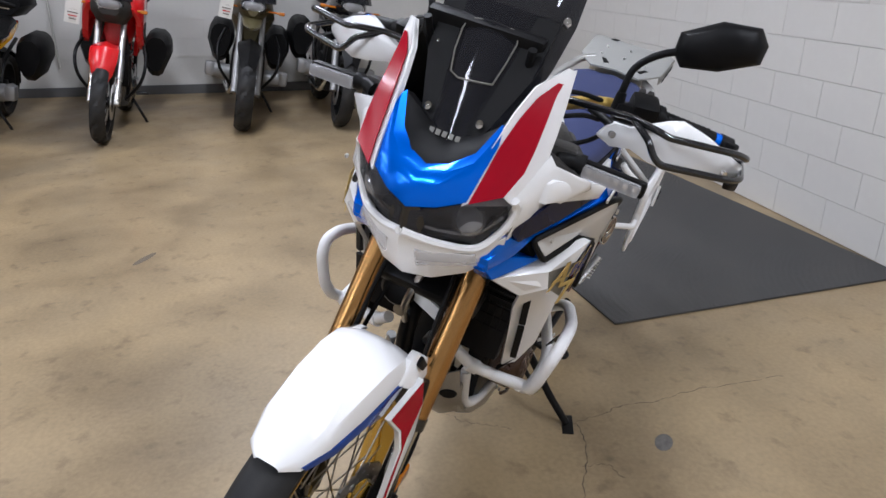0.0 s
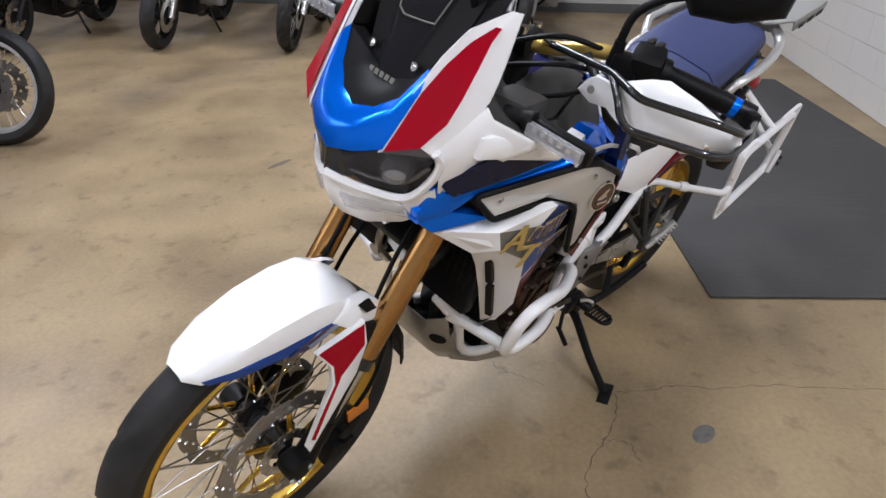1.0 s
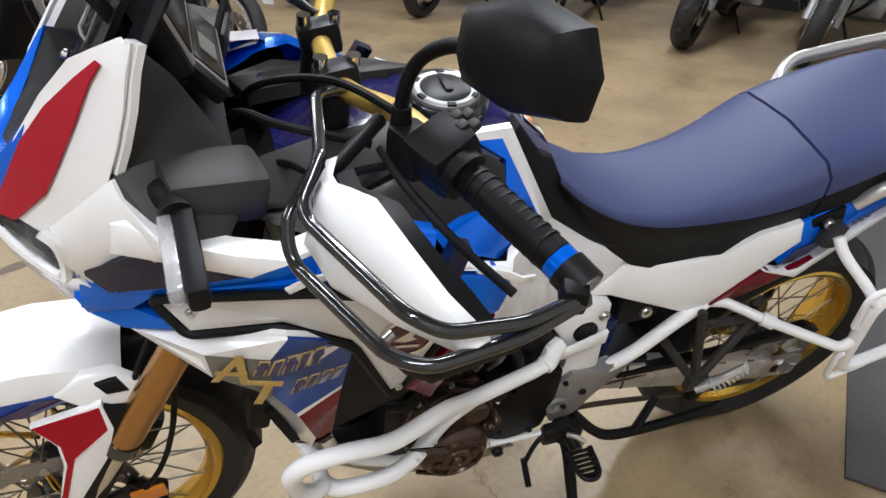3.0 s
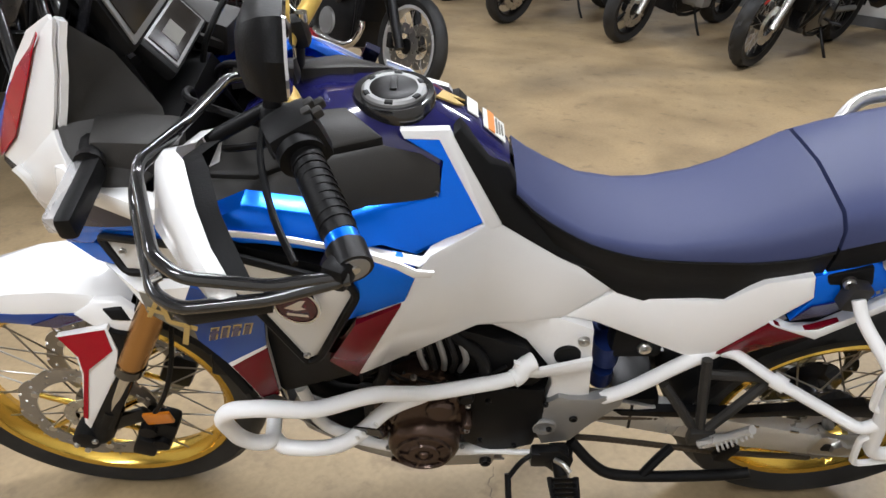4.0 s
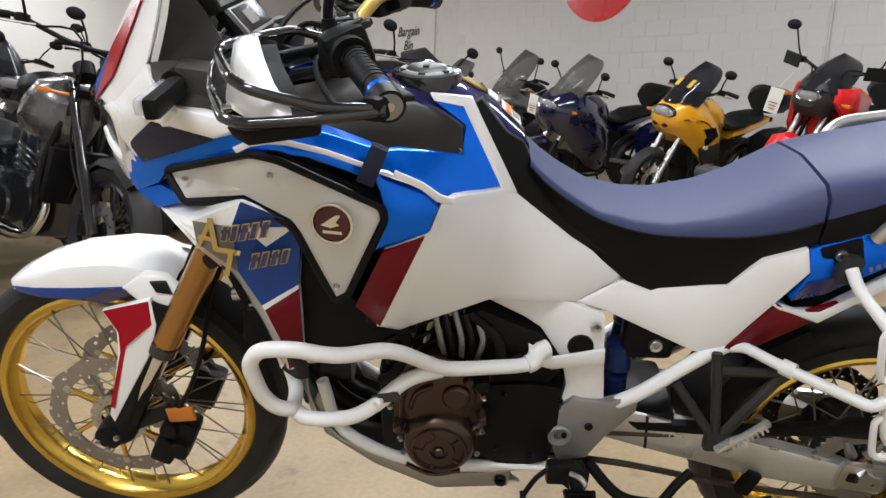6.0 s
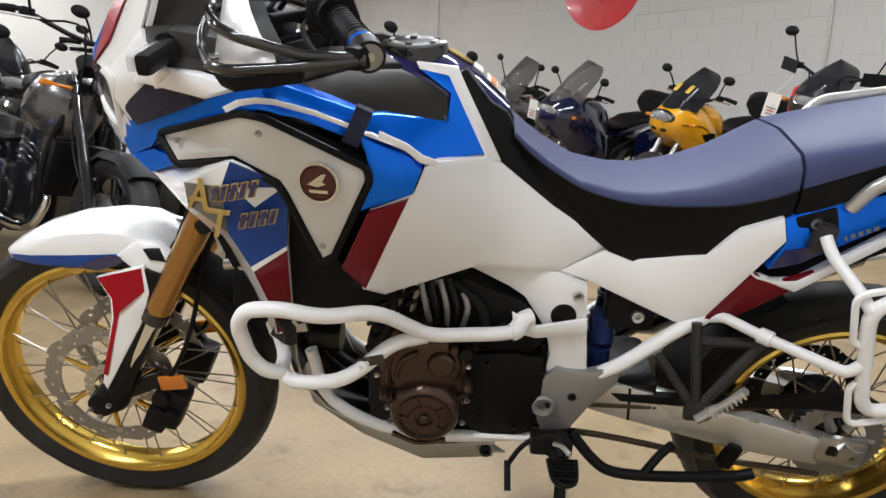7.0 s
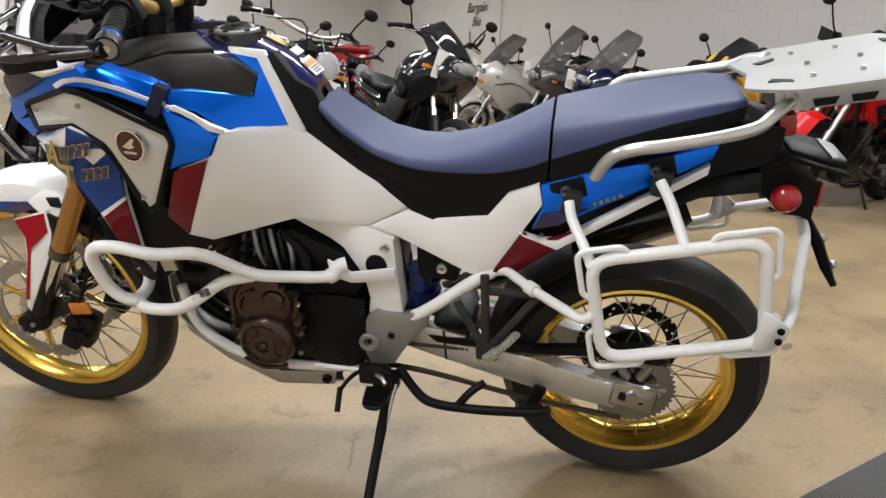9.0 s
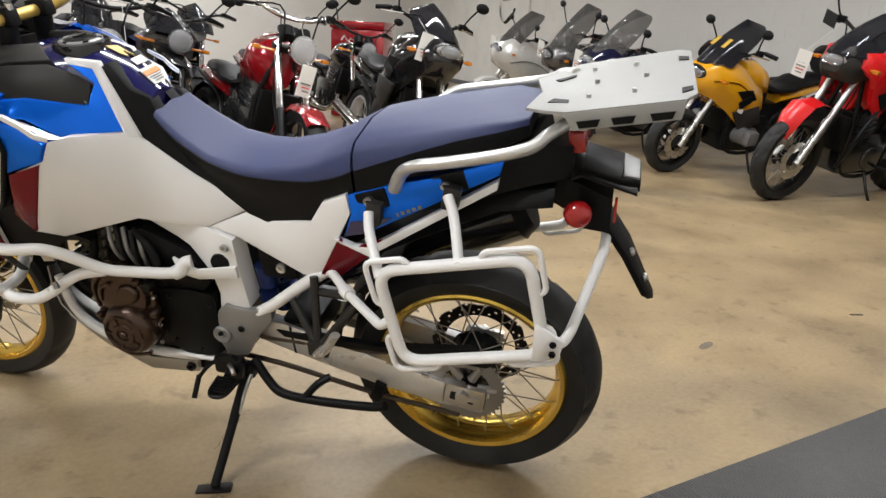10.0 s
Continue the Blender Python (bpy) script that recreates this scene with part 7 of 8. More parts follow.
        for s in (-1, 1):
            part("panel_opening", plate([(hx - 0.02, -0.236, hz - 0.17), (hx + 0.14, -0.250, hz - 0.15), (hx + 0.24, -0.236, hz - 0.24), (hx + 0.10, -0.240, hz - 0.27)], 0.006, 0, 0, side=s), BLACK, e)
            part("fairing_seam", tube([(hx - 0.26, s * 0.172, hz - 0.10), (hx - 0.04, s * 0.236, hz - 0.10), (hx + 0.16, s * 0.242, hz - 0.20)], 0.004, 6, 4), BLACK, e)
    elif fairing == "rally":
        part("fairing", loft([facet_row(hx - 0.30, 0.08, hz - 0.10, hz - 0.04, hz + 0.03), facet_row(hx - 0.24, 0.14, hz - 0.16, hz - 0.03, hz + 0.08), facet_row(hx - 0.10, 0.17, hz - 0.18, hz - 0.02, hz + 0.13), facet_row(hx + 0.06, 0.15, hz - 0.14, hz - 0.02, hz + 0.06)]), GREY_BLACK, e)
        for s in (-1, 1):
            part("tank_shroud", plate([(hx - 0.16, -0.165, hz + 0.06), (hx + 0.06, -0.215, hz + 0.09), (hx + 0.34, -0.215, hz + 0.02), (hx + 0.44, -0.185, hz - 0.10), (hx + 0.30, -0.215, hz - 0.20), (hx + 0.12, -0.235, hz - 0.38), (hx + 0.00, -0.225, hz - 0.30), (hx - 0.06, -0.215, hz - 0.12), (hx - 0.18, -0.165, hz - 0.04)], 0.04, 0.014, 0.010, side=s), body, e, "red plastic side shroud")
            part("shroud_film", plate([(hx + 0.02, -0.232, hz - 0.22), (hx + 0.26, -0.232, hz - 0.16), (hx + 0.12, -0.247, hz - 0.34)], 0.006, 0, 0, side=s), BLACK, e)
            part("side_panel", plate([(base * 0.62, -0.150, 0.78), (base * 0.92, -0.160, 0.84), (base * 1.04, -0.130, 0.80), (base * 0.86, -0.150, 0.66), (base * 0.66, -0.140, 0.62)], 0.03, 0.010, 0.006, side=s), body, e)
    elif fairing == "beak":
        part("fairing", loft([oval_row(hx - 0.30, 0.05, hz - 0.10, hz - 0.02), oval_row(hx - 0.20, 0.12, hz - 0.16, hz + 0.08), oval_row(hx - 0.02, 0.17, hz - 0.18, hz + 0.10), oval_row(hx + 0.20, 0.20, hz - 0.28, hz + 0.02), oval_row(hx + 0.34, 0.13, hz - 0.30, hz - 0.08)]), body, e)
        part("beak", loft([oval_row(hx - 0.52, 0.02, hz - 0.20, hz - 0.18), oval_row(hx - 0.40, 0.07, hz - 0.21, hz - 0.15), oval_row(hx - 0.20, 0.09, hz - 0.18, hz - 0.10)]), body, e)
    lx, lz = (hx - 0.345, hz - 0.06) if fairing in ("full", "half") else (hx - 0.265, hz - 0.02) if fairing in ("beak", "rally") else (hx - 0.17, hz + 0.0)
    if fairing in ("full", "half"):
        part("nose_grille", box((0.03, 0.16, 0.05), (lx + 0.02, 0, lz - 0.105), 0.012, (0, 20, 0)), BLACK, e)
        for s in (-1, 1):
            part("side_vent", box((0.14, 0.012, 0.07), (hx + 0.10, s * 0.245, hz - 0.26), 0.005, (0, -30, 0)), BLACK, e)
            part("lower_panel", plate([(hx + 0.02, -0.225, hz - 0.36), (hx + 0.30, -0.235, hz - 0.30), (hx + 0.42, -0.19, hz - 0.46), (hx + 0.20, -0.20, hz - 0.56)], 0.02, 0.006, 0.004, side=s), GREY_BLACK, e)
    if lamp == "pair":
        wide = 0.135 if fairing == "full" else 0.115 if fairing == "half" else 0.10
        part("lamp_surround", ball((lx + 0.012, 0, lz), (0.056, wide + 0.012, 0.066), 20), GLOSS_BLACK, e)
        h_ = part("headlight", ball((lx + 0.0, 0, lz), (0.056, wide, 0.054), 24), CLEAR, e, "wide clear headlight")
        for s in (-1, 1):
            part("reflector_bowl", lathe([(0.004, 0.012), (0.020, 0.004), (0.032, -0.012), (0.036, -0.016), (0.036, 0.0)], 18, "x", (lx - 0.030, s * wide * 0.50, lz)), CHROME, h_)
    else:
        h_ = part("headlight", ball((lx - 0.04, 0, lz), (0.05, 0.088, 0.088), 18), CLEAR, e, "round headlight")
        part("headlight_shell", lathe([(0.02, 0.12), (0.07, 0.09), (0.092, 0.02), (0.092, -0.01), (0.08, -0.01)], 24, "x", (lx - 0.03, 0, lz)), CHROME if lamp == "chrome" else GLOSS_BLACK, h_)
    for s in (-1, 1):
        part("indicator", merged(rod((lx + 0.14, s * 0.12, lz - 0.03), (lx + 0.14, s * 0.23, lz - 0.03), 0.009, n=8), box((0.04, 0.055, 0.030), (lx + 0.13, s * 0.245, lz - 0.03), 0.012)), AMBER, e, "amber indicator")
    if screen:
        rows_ = [[(hx - 0.32 + 0.30 * q + 0.10 * q * q + 0.20 * (k / 5) ** 2, 0.19 * math.sqrt(max(0.02, 1 - (0.15 + 0.85 * q) ** 4)) * k / 5, hz + 0.02 + screen * q * (1 - 0.12 * (k / 5) ** 2)) for k in range(-5, 6)] for q in (0, 0.2, 0.4, 0.6, 0.75, 0.88, 0.96, 1.0)]
        part("windscreen", shell(rows_, 0.004), SMOKE if screen < 0.4 else PALE_SCREEN, e, "curved windscreen")
    # bars, mirrors and instruments
    bz = hz + rise
    part("handlebar", tube([(hx + 0.16, bars / 2, bz + 0.01), (hx + 0.10, bars * 0.36, bz + 0.03), (hx + 0.02, 0.10, bz - 0.04), (hx + 0.02, -0.10, bz - 0.04), (hx + 0.10, -bars * 0.36, bz + 0.03), (hx + 0.16, -bars / 2, bz + 0.01)], 0.013, 10, 5), CHROME if lamp == "chrome" else DARK_METAL, e)
    part("instrument", merged(rod((hx - 0.06, 0.06, hz + 0.06), (hx - 0.02, 0.06, hz + 0.12), 0.05, n=18), rod((hx - 0.06, -0.06, hz + 0.06), (hx - 0.02, -0.06, hz + 0.12), 0.05, n=18), box((0.03, 0.18, 0.05), (hx - 0.03, 0, hz + 0.07), 0.01)), BLACK, e)
    for s in (-1, 1):
        part("grip", tube([(hx + 0.115, s * bars * 0.38, bz + 0.028), (hx + 0.165, s * (bars / 2 + 0.005), bz + 0.008)], 0.019, 12, 2), BLACK, e)
        part("hand_lever", rod((hx + 0.02, s * bars * 0.30, bz), (hx + 0.10, s * bars * 0.48, bz - 0.01), 0.007, n=6), CHROME, e)
        part("fork_clamp", box((0.05, 0.06, 0.05), (hx + 0.08, s * bars * 0.34, bz + 0.02), 0.012), BLACK, e)
        mr = part("mirror", ball((hx - 0.0, s * (bars * 0.46), bz + mirror_up), (0.018, 0.060, 0.040), 14), BLACK, e)
        part("mirror_stem", tube([(hx + 0.06, s * bars * 0.33, bz + 0.02), (hx + 0.03, s * bars * 0.37, bz + 0.10), (hx + 0.0, s * bars * 0.43, bz + mirror_up - 0.01)], 0.007, 8, 3), BLACK, mr)
        if guards:
            part("hand_guard", shell([[(hx - 0.05 + 0.10 * q, s * (bars * 0.28 + 0.18 * q), bz - 0.05 + 0.10 * k + 0.02 * q) for k in (0, 0.35, 0.7, 1.0)] for q in (0, 0.3, 0.6, 1.0)], 0.005), BLACK, e, "black hand guard")
        part("brake_hose", tube([(hx + 0.06, s * bars * 0.3, bz), (hx - 0.10, s * 0.12, bz - 0.03), (hx - 0.05, s * 0.10, hz - 0.25), (0.10, s * 0.10, Rf + 0.10)], 0.006, 6, 4), BLACK, e)
        if bags:
            part("side_case", loft([oval_row(base - 0.22, 0.10, 0.46, 0.78), oval_row(base - 0.10, 0.13, 0.40, 0.82), oval_row(base + 0.22, 0.13, 0.42, 0.84), oval_row(base + 0.34, 0.08, 0.50, 0.80)]), body if bags == 1 else BLACK, e).location = (0, s * 0.28, 0)
    if bags:
        part("top_case", loft([oval_row(sx + 0.72, 0.14, seat_z + 0.12, seat_z + 0.32), oval_row(sx + 0.82, 0.20, seat_z + 0.10, seat_z + 0.38), oval_row(sx + 1.05, 0.20, seat_z + 0.10, seat_z + 0.36), oval_row(sx + 1.15, 0.14, seat_z + 0.14, seat_z + 0.30)]), BLACK, e)
    if guards:
        for s in (-1, 1):
            part("crash_bar", tube([(base * 0.30, s * 0.12, 0.30), (base * 0.22, s * 0.24, 0.48), (base * 0.24, s * 0.27, 0.66), (base * 0.36, s * 0.22, 0.80)], 0.014, 10, 4), DARK_METAL, e)
    if nostrils:
        for s in (-1, 1):
            part("nose_intake", ball((hx - 0.345, s * 0.048, hz - 0.170), (0.030, 0.034, 0.022), 12), BLACK, e, "black oval intake")
            part("side_badge", lathe([(0.001, s * 0.252), (0.020, s * 0.250), (0.020, s * 0.22)], 18, "y", (hx + 0.08, 0, hz - 0.34)), PAPER, e)
    if card:
        part("screen_card", box((0.004, 0.17, 0.10), (hx - 0.135, 0.0, hz + 0.20), 0.0, (0, 48, 0)), GOLD_CARD, e, "yellow card on the screen")
    if tag:
        tz, ty = tag
        t_ = part("price_tag", box((0.003, 0.11, 0.20), (hx - 0.26, ty, tz), 0.0, (4, -6, 8)), PAPER, e, "white price tag with printed lines")
        for k in range(6):
            part("tag_line", box((0.002, 0.075 - 0.012 * (k % 3), 0.008), (hx - 0.2625 - 0.0025 * (k - 2.5), ty, tz + 0.055 - 0.024 * k), 0.0, (4, -6, 8)), TAG_RED if k in (0, 4) else GREY_FILM, t_)
        part("tag_string", rod((hx - 0.26, ty, tz + 0.10), (hx - 0.02, ty * 0.9, hz + rise - 0.01), 0.0016, n=5), PAPER, t_)
    return e


PALE_SCREEN = glass("pale_screen", (0.22, 0.21, 0.20), 0.04, 0.7)

GOLD_CARD = mat("yellow_card", (0.55, 0.34, 0.03), 0.6)

# the row along the far wall, from the side wall outwards
parked_bike("black adventure motorcycle parked against the far wall", 4.75, 0.10, 4, GLOSS_BLACK, "beak", (0.33, 0.12, 0.24), (0.33, 0.16, 0.22), 5, DARK_METAL, 0.008, 0.26, 1.52, 1.14, "high", BLACK, GREY_CAST, 2, None, 0.90, 0.20, guards=True, boxer=True, seat_z=0.88)
parked_bike("black and bronze adventure motorcycle with knobbly tyres", 4.72, 0.96, 2, OLIVE, "beak", (0.345, 0.145, 0.24), (0.33, 0.16, 0.22), "wire", DARK_METAL, 0.014, 0.30, 1.52, 1.16, "high", BLACK, GREY_CAST, 2, (1.02, 0.22), 0.92, 0.20, guards=True, boxer=True, seat_z=0.89)
parked_bike("red dual-sport motorcycle with long silver forks", 4.46, 2.06, 4, BRIGHT_RED, "rally", (0.345, 0.115, 0.265), (0.33, 0.14, 0.225), "wire", DARK_METAL, 0.012, 0.30, 1.48, 1.20, "shield", BRIGHT_RED, STEEL, 2, (1.00, 0.26), 0.90, 0.20, guards=True, seat_z=0.90, engine_mat=GLOSS_BLACK, mirror_up=0.27)
parked_bike("yellow sport motorcycle with twin nose intakes", 4.36, 3.20, 2, YELLOW, "half", (0.30, 0.12, 0.215), (0.31, 0.17, 0.215), 5, DARK_METAL, 0.003, 0.38, 1.46, 1.06, "none", None, STEEL, 2, None, 0.72, 0.14, boxer=True, seat_z=0.82, nostrils=True, card=True)
parked_bike("dark blue touring motorcycle with a price tag", 4.08, 4.40, 2, DEEP_BLUE, "full", (0.30, 0.12, 0.215), (0.31, 0.18, 0.215), 5, DARK_METAL, 0.003, 0.44, 1.50, 1.08, "low", None, CHROME, 1, (0.88, 0.30), 0.76, 0.10, seat_z=0.82)
parked_bike("dark grey motorcycle with a tall screen", 4.40, 5.75, 2, GUNMETAL, "half", (0.30, 0.12, 0.215), (0.31, 0.17, 0.215), 5, DARK_METAL, 0.003, 0.52, 1.48, 1.10, "low", BLACK, STEEL, 0, (0.96, 0.28), 0.80, 0.20, seat_z=0.84, mirror_up=0.26)
parked_bike("silver-white touring motorcycle with a clear screen", 4.35, 6.95, 0, CREAM, "full", (0.30, 0.12, 0.215), (0.31, 0.17, 0.215), 5, WHITE_RIM, 0.003, 0.42, 1.50, 1.12, "low", None, STEEL, 2, (0.98, 0.30), 0.78, 0.10, boxer=True, seat_z=0.84)
# the nearer row, its fronts turned to the side wall
parked_bike("black street motorcycle with wire wheels", 1.86, 2.92, 94, GLOSS_BLACK, "half", (0.325, 0.10, 0.25), (0.31, 0.13, 0.23), "wire", WHITE_RIM, 0.003, 0.28, 1.46, 1.14, "none", None, CHROME, 0, (1.00, 0.16), 0.84, 0.16, seat_z=0.82, group="motorcycles parked in the nearer row")
parked_bike("candy red cruiser motorcycle with black wheels", 0.80, 2.58, 104, CANDY_RED, "none", (0.32, 0.13, 0.23), (0.32, 0.18, 0.21), 9, GLOSS_BLACK, 0.003, 0, 1.60, 1.06, "low", CANDY_RED, CHROME, 0, (0.80, -0.02), 0.88, 0.24, lamp="chrome", seat_z=0.72, engine_mat=GLOSS_BLACK, group="motorcycles parked in the nearer row")
parked_bike("black cruiser motorcycle with a gunmetal tank", -0.32, 2.48, 108, GLOSS_BLACK, "none", (0.335, 0.14, 0.235), (0.32, 0.19, 0.21), 9, GLOSS_BLACK, 0.003, 0, 1.62, 1.06, "low", BLACK, GLOSS_BLACK, 0, (0.72, -0.12), 0.92, 0.26, tank_mat=GUNMETAL, lamp="black", seat_z=0.70, engine_mat=GLOSS_BLACK, group="motorcycles parked in the nearer row")
parked_bike("metallic blue touring motorcycle with side cases", -1.10, 3.05, 110, TOUR_BLUE, "none", (0.33, 0.13, 0.235), (0.32, 0.18, 0.21), 9, CHROME, 0.003, 0.30, 1.62, 1.04, "low", TOUR_BLUE, CHROME, 1, None, 0.90, 0.20, lamp="chrome", seat_z=0.72, group="motorcycles parked in the nearer row")

parked_bike("black touring motorcycle with a fork-mounted fairing", 0.10, 3.65, 104, GLOSS_BLACK, "beak", (0.33, 0.13, 0.235), (0.32, 0.18, 0.21), 9, GLOSS_BLACK, 0.003, 0.20, 1.62, 1.08, "low", BLACK, GLOSS_BLACK, 1, None, 0.90, 0.18, lamp="black", seat_z=0.72, engine_mat=GLOSS_BLACK, group="motorcycles parked in the nearer row")

parked_bike("black cruiser motorcycle with a wide low seat", 2.05, 5.30, 98, GLOSS_BLACK, "none", (0.33, 0.14, 0.235), (0.32, 0.19, 0.21), 9, CHROME, 0.003, 0, 1.60, 0.98, "low", BLACK, CHROME, 0, None, 0.84, 0.20, lamp="black", seat_z=0.70, engine_mat=GLOSS_BLACK, group="motorcycles parked in the nearer row")

# a further row behind, close together
parked_bike("black touring motorcycle with a dark screen", -0.55, 5.95, 100, GLOSS_BLACK, "half", (0.33, 0.13, 0.235), (0.32, 0.18, 0.21), 9, CHROME, 0.003, 0.34, 1.60, 1.14, "low", BLACK, CHROME, 2, None, 0.90, 0.18, lamp="pair", seat_z=0.76, engine_mat=GLOSS_BLACK, group="motorcycles parked in the back row")
parked_bike("black cruiser motorcycle with high chrome bars", 0.42, 6.05, 98, GLOSS_BLACK, "none", (0.33, 0.14, 0.235), (0.32, 0.19, 0.21), 9, CHROME, 0.003, 0.30, 1.60, 1.08, "low", BLACK, CHROME, 2, None, 0.92, 0.24, lamp="black", seat_z=0.74, engine_mat=GLOSS_BLACK, group="motorcycles parked in the back row")
parked_bike("dark red cruiser motorcycle with a black seat", 1.22, 5.10, 98, CANDY_RED, "none", (0.33, 0.14, 0.235), (0.32, 0.19, 0.21), 9, CHROME, 0.003, 0.0, 1.60, 1.06, "low", CANDY_RED, GLOSS_BLACK, 0, None, 0.88, 0.26, lamp="black", seat_z=0.72, engine_mat=GLOSS_BLACK, group="motorcycles parked in the back row")
parked_bike("deep blue cruiser motorcycle with a chrome headlight", -1.45, 5.20, 102, TOUR_BLUE, "none", (0.33, 0.14, 0.235), (0.32, 0.19, 0.21), 9, CHROME, 0.003, 0.34, 1.60, 1.10, "low", TOUR_BLUE, GLOSS_BLACK, 2, None, 0.90, 0.22, lamp="chrome", seat_z=0.74, engine_mat=GLOSS_BLACK, group="motorcycles parked in the back row")

# drinks cooler behind the nearer row
cool = thing("drinks_cooler", "red drinks cooler with white script shapes on its front", "cooler", ROOM @ pose(2.74, 7.4, 0, 0, 0, -34))
part("cabinet", box((0.70, 0.52, 1.11), (0, 0, 0.555), 0.03), CANDY_RED, cool)
part("lid", box((0.73, 0.55, 0.10), (0, 0, 1.16), 0.03), CANDY_RED, cool)
part("script_shape", tube([(-0.20, -0.264, 0.97), (-0.16, -0.264, 1.02), (-0.12, -0.264, 0.96), (-0.07, -0.264, 0.99), (-0.02, -0.264, 0.955), (0.02, -0.264, 1.02), (0.06, -0.264, 0.96), (0.11, -0.264, 0.99), (0.17, -0.264, 0.95)], 0.011, 6, 5, flat=0.3), PAPER, cool)

# things on the far wall
disc = part("wall_disc", lathe([(0.005, 0.0), (0.80, 0.0), (0.80, 0.006)], 72, "x"), BRIGHT_RED, None)
disc.matrix_world = ROOM @ pose(A1 - 0.014, 6.26, 2.84)
tagged(disc, "round red painted sign with a yellow centre on the wall", "sign")
part("sign_centre", lathe([(0.005, -0.004), (0.36, -0.004), (0.36, 0.002)], 48, "x"), YELLOW, disc)
words = bpy.data.curves.new("wall_lettering", "FONT")
words.body, words.size, words.align_x, words.extrude, words.shear = "Bargain\nBin", 0.27, "CENTER", 0.002, 0.3
dg = new("wall_lettering_curve", words)
bpy.context.view_layer.update()
me = bpy.data.meshes.new_from_object(dg.evaluated_get(bpy.context.evaluated_depsgraph_get()))
bpy.data.objects.remove(dg)
me.materials.clear()
me.materials.append(GLOSS_BLACK)
sign = new("wall_lettering", me)
sign.matrix_world = ROOM @ pose(A1 - 0.013, 11.3, 2.06, 90, 0, -90)
tagged(sign, "black painted words on the white wall", "sign")
part("painted_curve", tube([(-0.26, -0.36, 0.002), (-0.20, -0.58, 0.002), (0.0, -0.70, 0.002), (0.28, -0.56, 0.002), (0.38, -0.42, 0.002)], [0.03, 0.03, 0.04, 0.045, 0.02], 6, 6, flat=0.1), GLOSS_BLACK, sign)
pipe = part("wall_conduit", rod((0, 0, 0.3), (0, 0, CEILING), 0.012, n=10), CREAM, None)
pipe.matrix_world = ROOM @ pose(A1 - 0.026, 2.95, 0)
tagged(pipe, "thin painted conduit running up the wall", "conduit", "wall conduits")
copy_thing(pipe, ROOM @ pose(A1 - 0.026, 10.35, 0))
flat("baseboard", (0.02, B1 - B0, 0.10), (A1 - 0.03, (B0 + B1) / 2, 0.05), mat("dark_skirting", (0.10, 0.10, 0.10), 0.6), "dark skirting along the far wall")

# ribbed mat on the floor
mat_ob = part("floor_mat", box((3.2, 1.574, 0.009), (1.6, -0.787, 0.0055), 0.003), MAT_RUBBER, None)
mat_ob.matrix_world = pose(0.940, -0.170, 0, 0, 0, 43.5)
tagged(mat_ob, "dark ribbed rubber mat lying on the concrete", "mat")


def crack(name, pts, width):
    rng = random.Random(len(pts))
    fine = glide(pts, 7)
    bm, left, right = bmesh.new(), [], []
    for i, p in enumerate(fine):
        d = (fine[min(i + 1, len(fine) - 1)] - fine[max(i - 1, 0)]).normalized()
        n = Vector((-d.y, d.x, 0))
        w = width * (0.25 + rng.random())
        off = n * rng.uniform(-0.006, 0.006)
        left.append(bm.verts.new(p + off + n * w))
        right.append(bm.verts.new(p + off - n * w))
    for k in range(len(fine) - 1):
        bm.faces.new((left[k], left[k + 1], right[k + 1], right[k]))
    ob = part(name, bm, CRACK, None)
    return tagged(ob, "thin dark crack in the concrete", kind="structure")


CRACK = mat("crack_dirt", (0.10, 0.08, 0.06), 0.9, grain=0.4, size=60)
crack("crack", [(0.16, -0.17, 0.001), (0.21, -0.19, 0.001), (0.30, -0.27, 0.001), (0.37, -0.31, 0.001), (0.46, -0.42, 0.001), (0.56, -0.50, 0.001), (0.70, -0.66, 0.001), (0.82, -0.80, 0.001)], 0.0016)
crack("crack", [(0.21, -0.19, 0.001), (0.20, -0.22, 0.001), (0.10, -0.27, 0.001), (0.0, -0.29, 0.001), (-0.13, -0.33, 0.001), (-0.22, -0.42, 0.001)], 0.0016)
crack("crack", [(0.02, -0.28, 0.001), (0.06, -0.34, 0.001), (0.02, -0.40, 0.001)], 0.0012)
crack("crack", [(0.09, 0.19, 0.001), (0.07, 0.12, 0.001), (0.09, 0.04, 0.001), (0.10, -0.03, 0.001)], 0.0010)
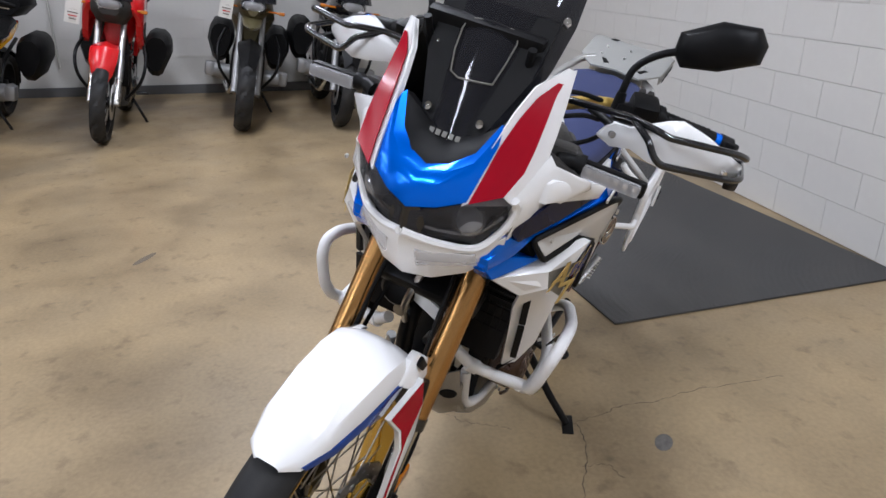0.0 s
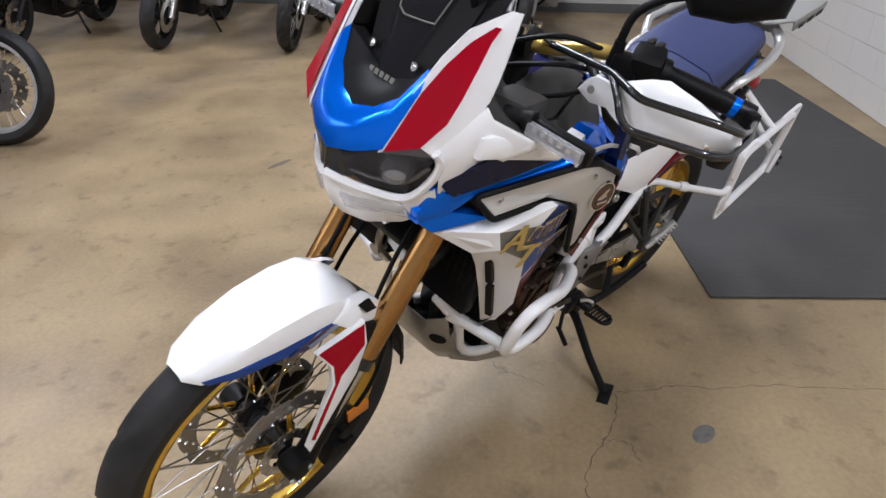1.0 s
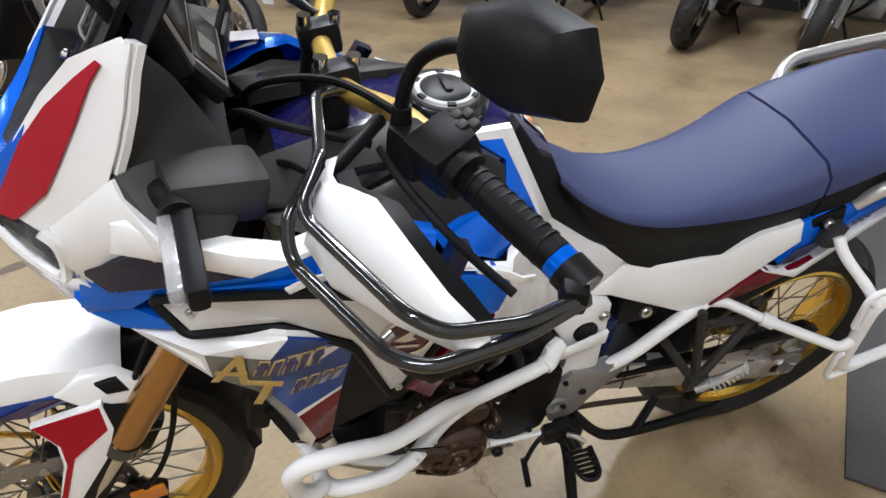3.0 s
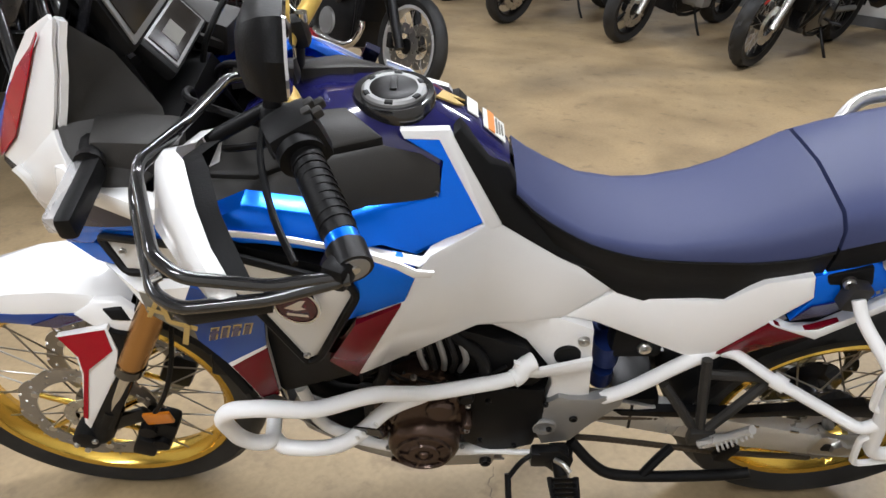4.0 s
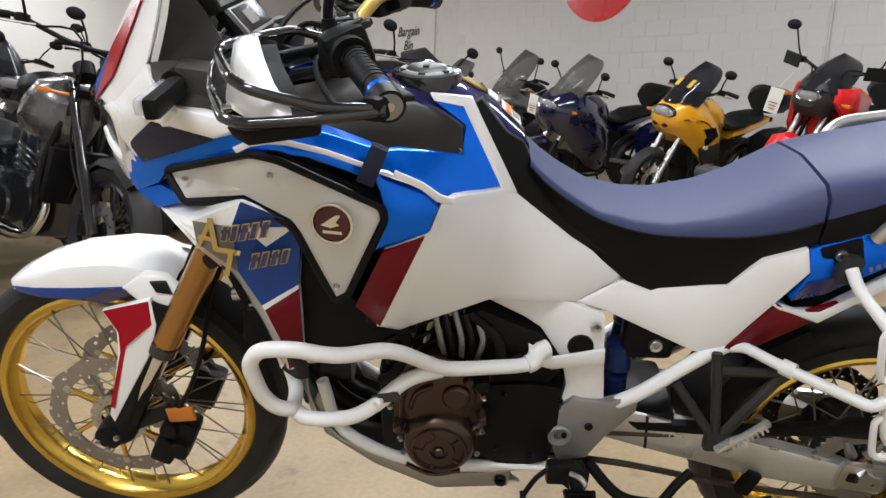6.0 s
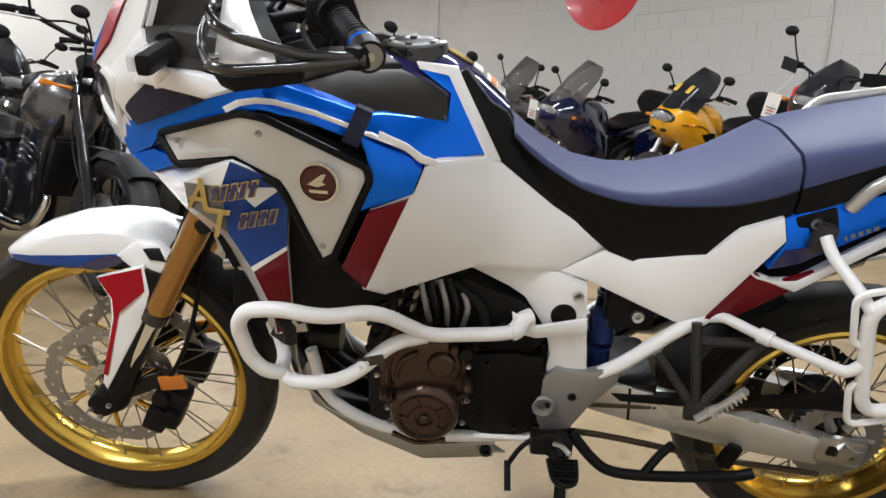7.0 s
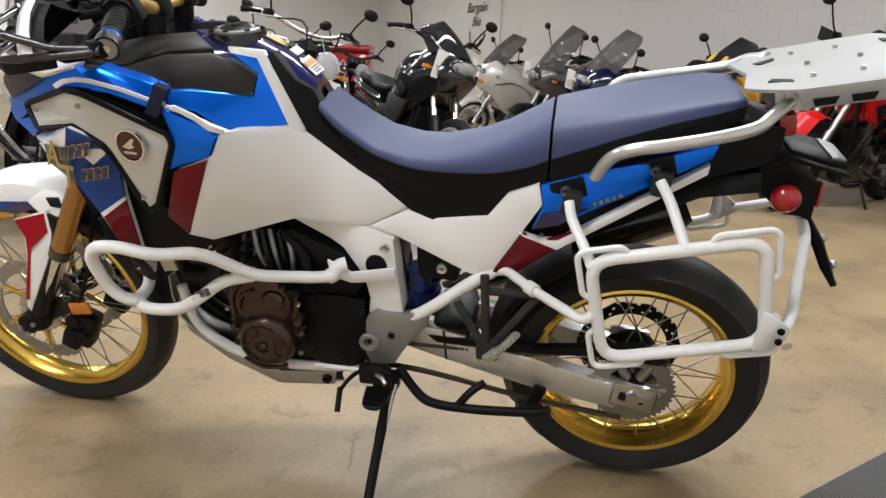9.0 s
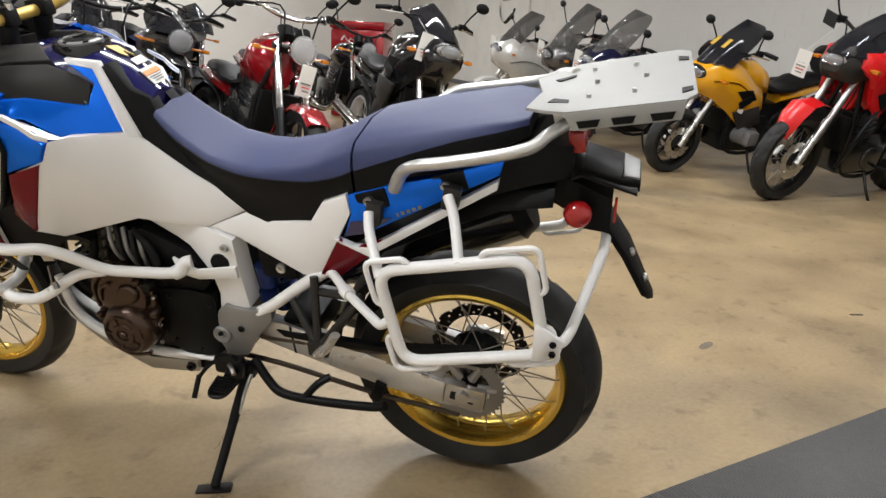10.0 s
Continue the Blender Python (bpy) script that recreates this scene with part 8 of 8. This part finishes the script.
spot = part("floor_stain", lathe([(0.001, 0.0012), (0.02, 0.0012), (0.045, 0.0008)], 14, "z"), mat("grey_stain", (0.13, 0.12, 0.11), 0.8, grain=0.4, size=120, wear=0.4, wear_size=30), None)
spot.matrix_world = pose(0.24, -0.475, 0) @ Matrix.Diagonal((1.0, 0.6, 1, 1))
tagged(spot, "small dark stain on the concrete", kind="structure")
scuff = mat("dark_scuff", (0.15, 0.12, 0.085), 0.7, grain=0.5, size=40, wear=0.5, wear_size=12)
for x, y, sx, sy, turn in ((-1.15, 1.55, 0.10, 0.030, 30), (-0.35, -0.62, 0.07, 0.022, -20), (0.62, 2.1, 0.09, 0.020, 10), (1.5, 1.2, 0.05, 0.018, 60)):
    o = part("floor_scuff", lathe([(0.001, 0.0011), (0.6, 0.0011), (1.0, 0.0007)], 11, "z"), scuff, None)
    o.matrix_world = pose(x, y, 0, 0, 0, turn) @ Matrix.Diagonal((sx, sy, 1, 1))
    tagged(o, "dark scuff on the concrete", kind="structure")
chip = part("floor_mark", box((0.06, 0.012, 0.004), (0, 0, 0.002), 0.001), CRACK, None)
chip.matrix_world = pose(2.20, 1.80, 0, 0, 0, 20)
tagged(chip, "small dark scrap on the floor", kind="structure")


# painted blocks of the two visible walls, each a piece of its wall
def block_wall(wall, at, turn, length, rows_n, skip=0):
    bm = box((0.3975, 0.006, 0.1975), (0.199, 0.005, 0.099), 0.0)
    first_ = None
    n = int(length / 0.4)
    for r in range(rows_n):
        for k in range(n):
            m = ROOM @ pose(*at, 0, 0, turn) @ Matrix.Translation((k * 0.4 + (0.2 if r % 2 else 0), 0, 0.004 + (r + skip) * 0.2))
            if first_ is None:
                first_ = part("block", bm, WALL_PAINT, None)
                o = first_
            else:
                o = new("block", first_.data)
            o.parent = wall
            o.matrix_parent_inverse = wall.matrix_world.inverted()
            o.matrix_basis = m


block_wall(wall_side, (A0 + 6.6, B0 + 0.0, 0), 0, 5.9, 11)
block_wall(wall_far, (A1 - 0.008, 9.6, 0), -90, 10.0, 12, 2)
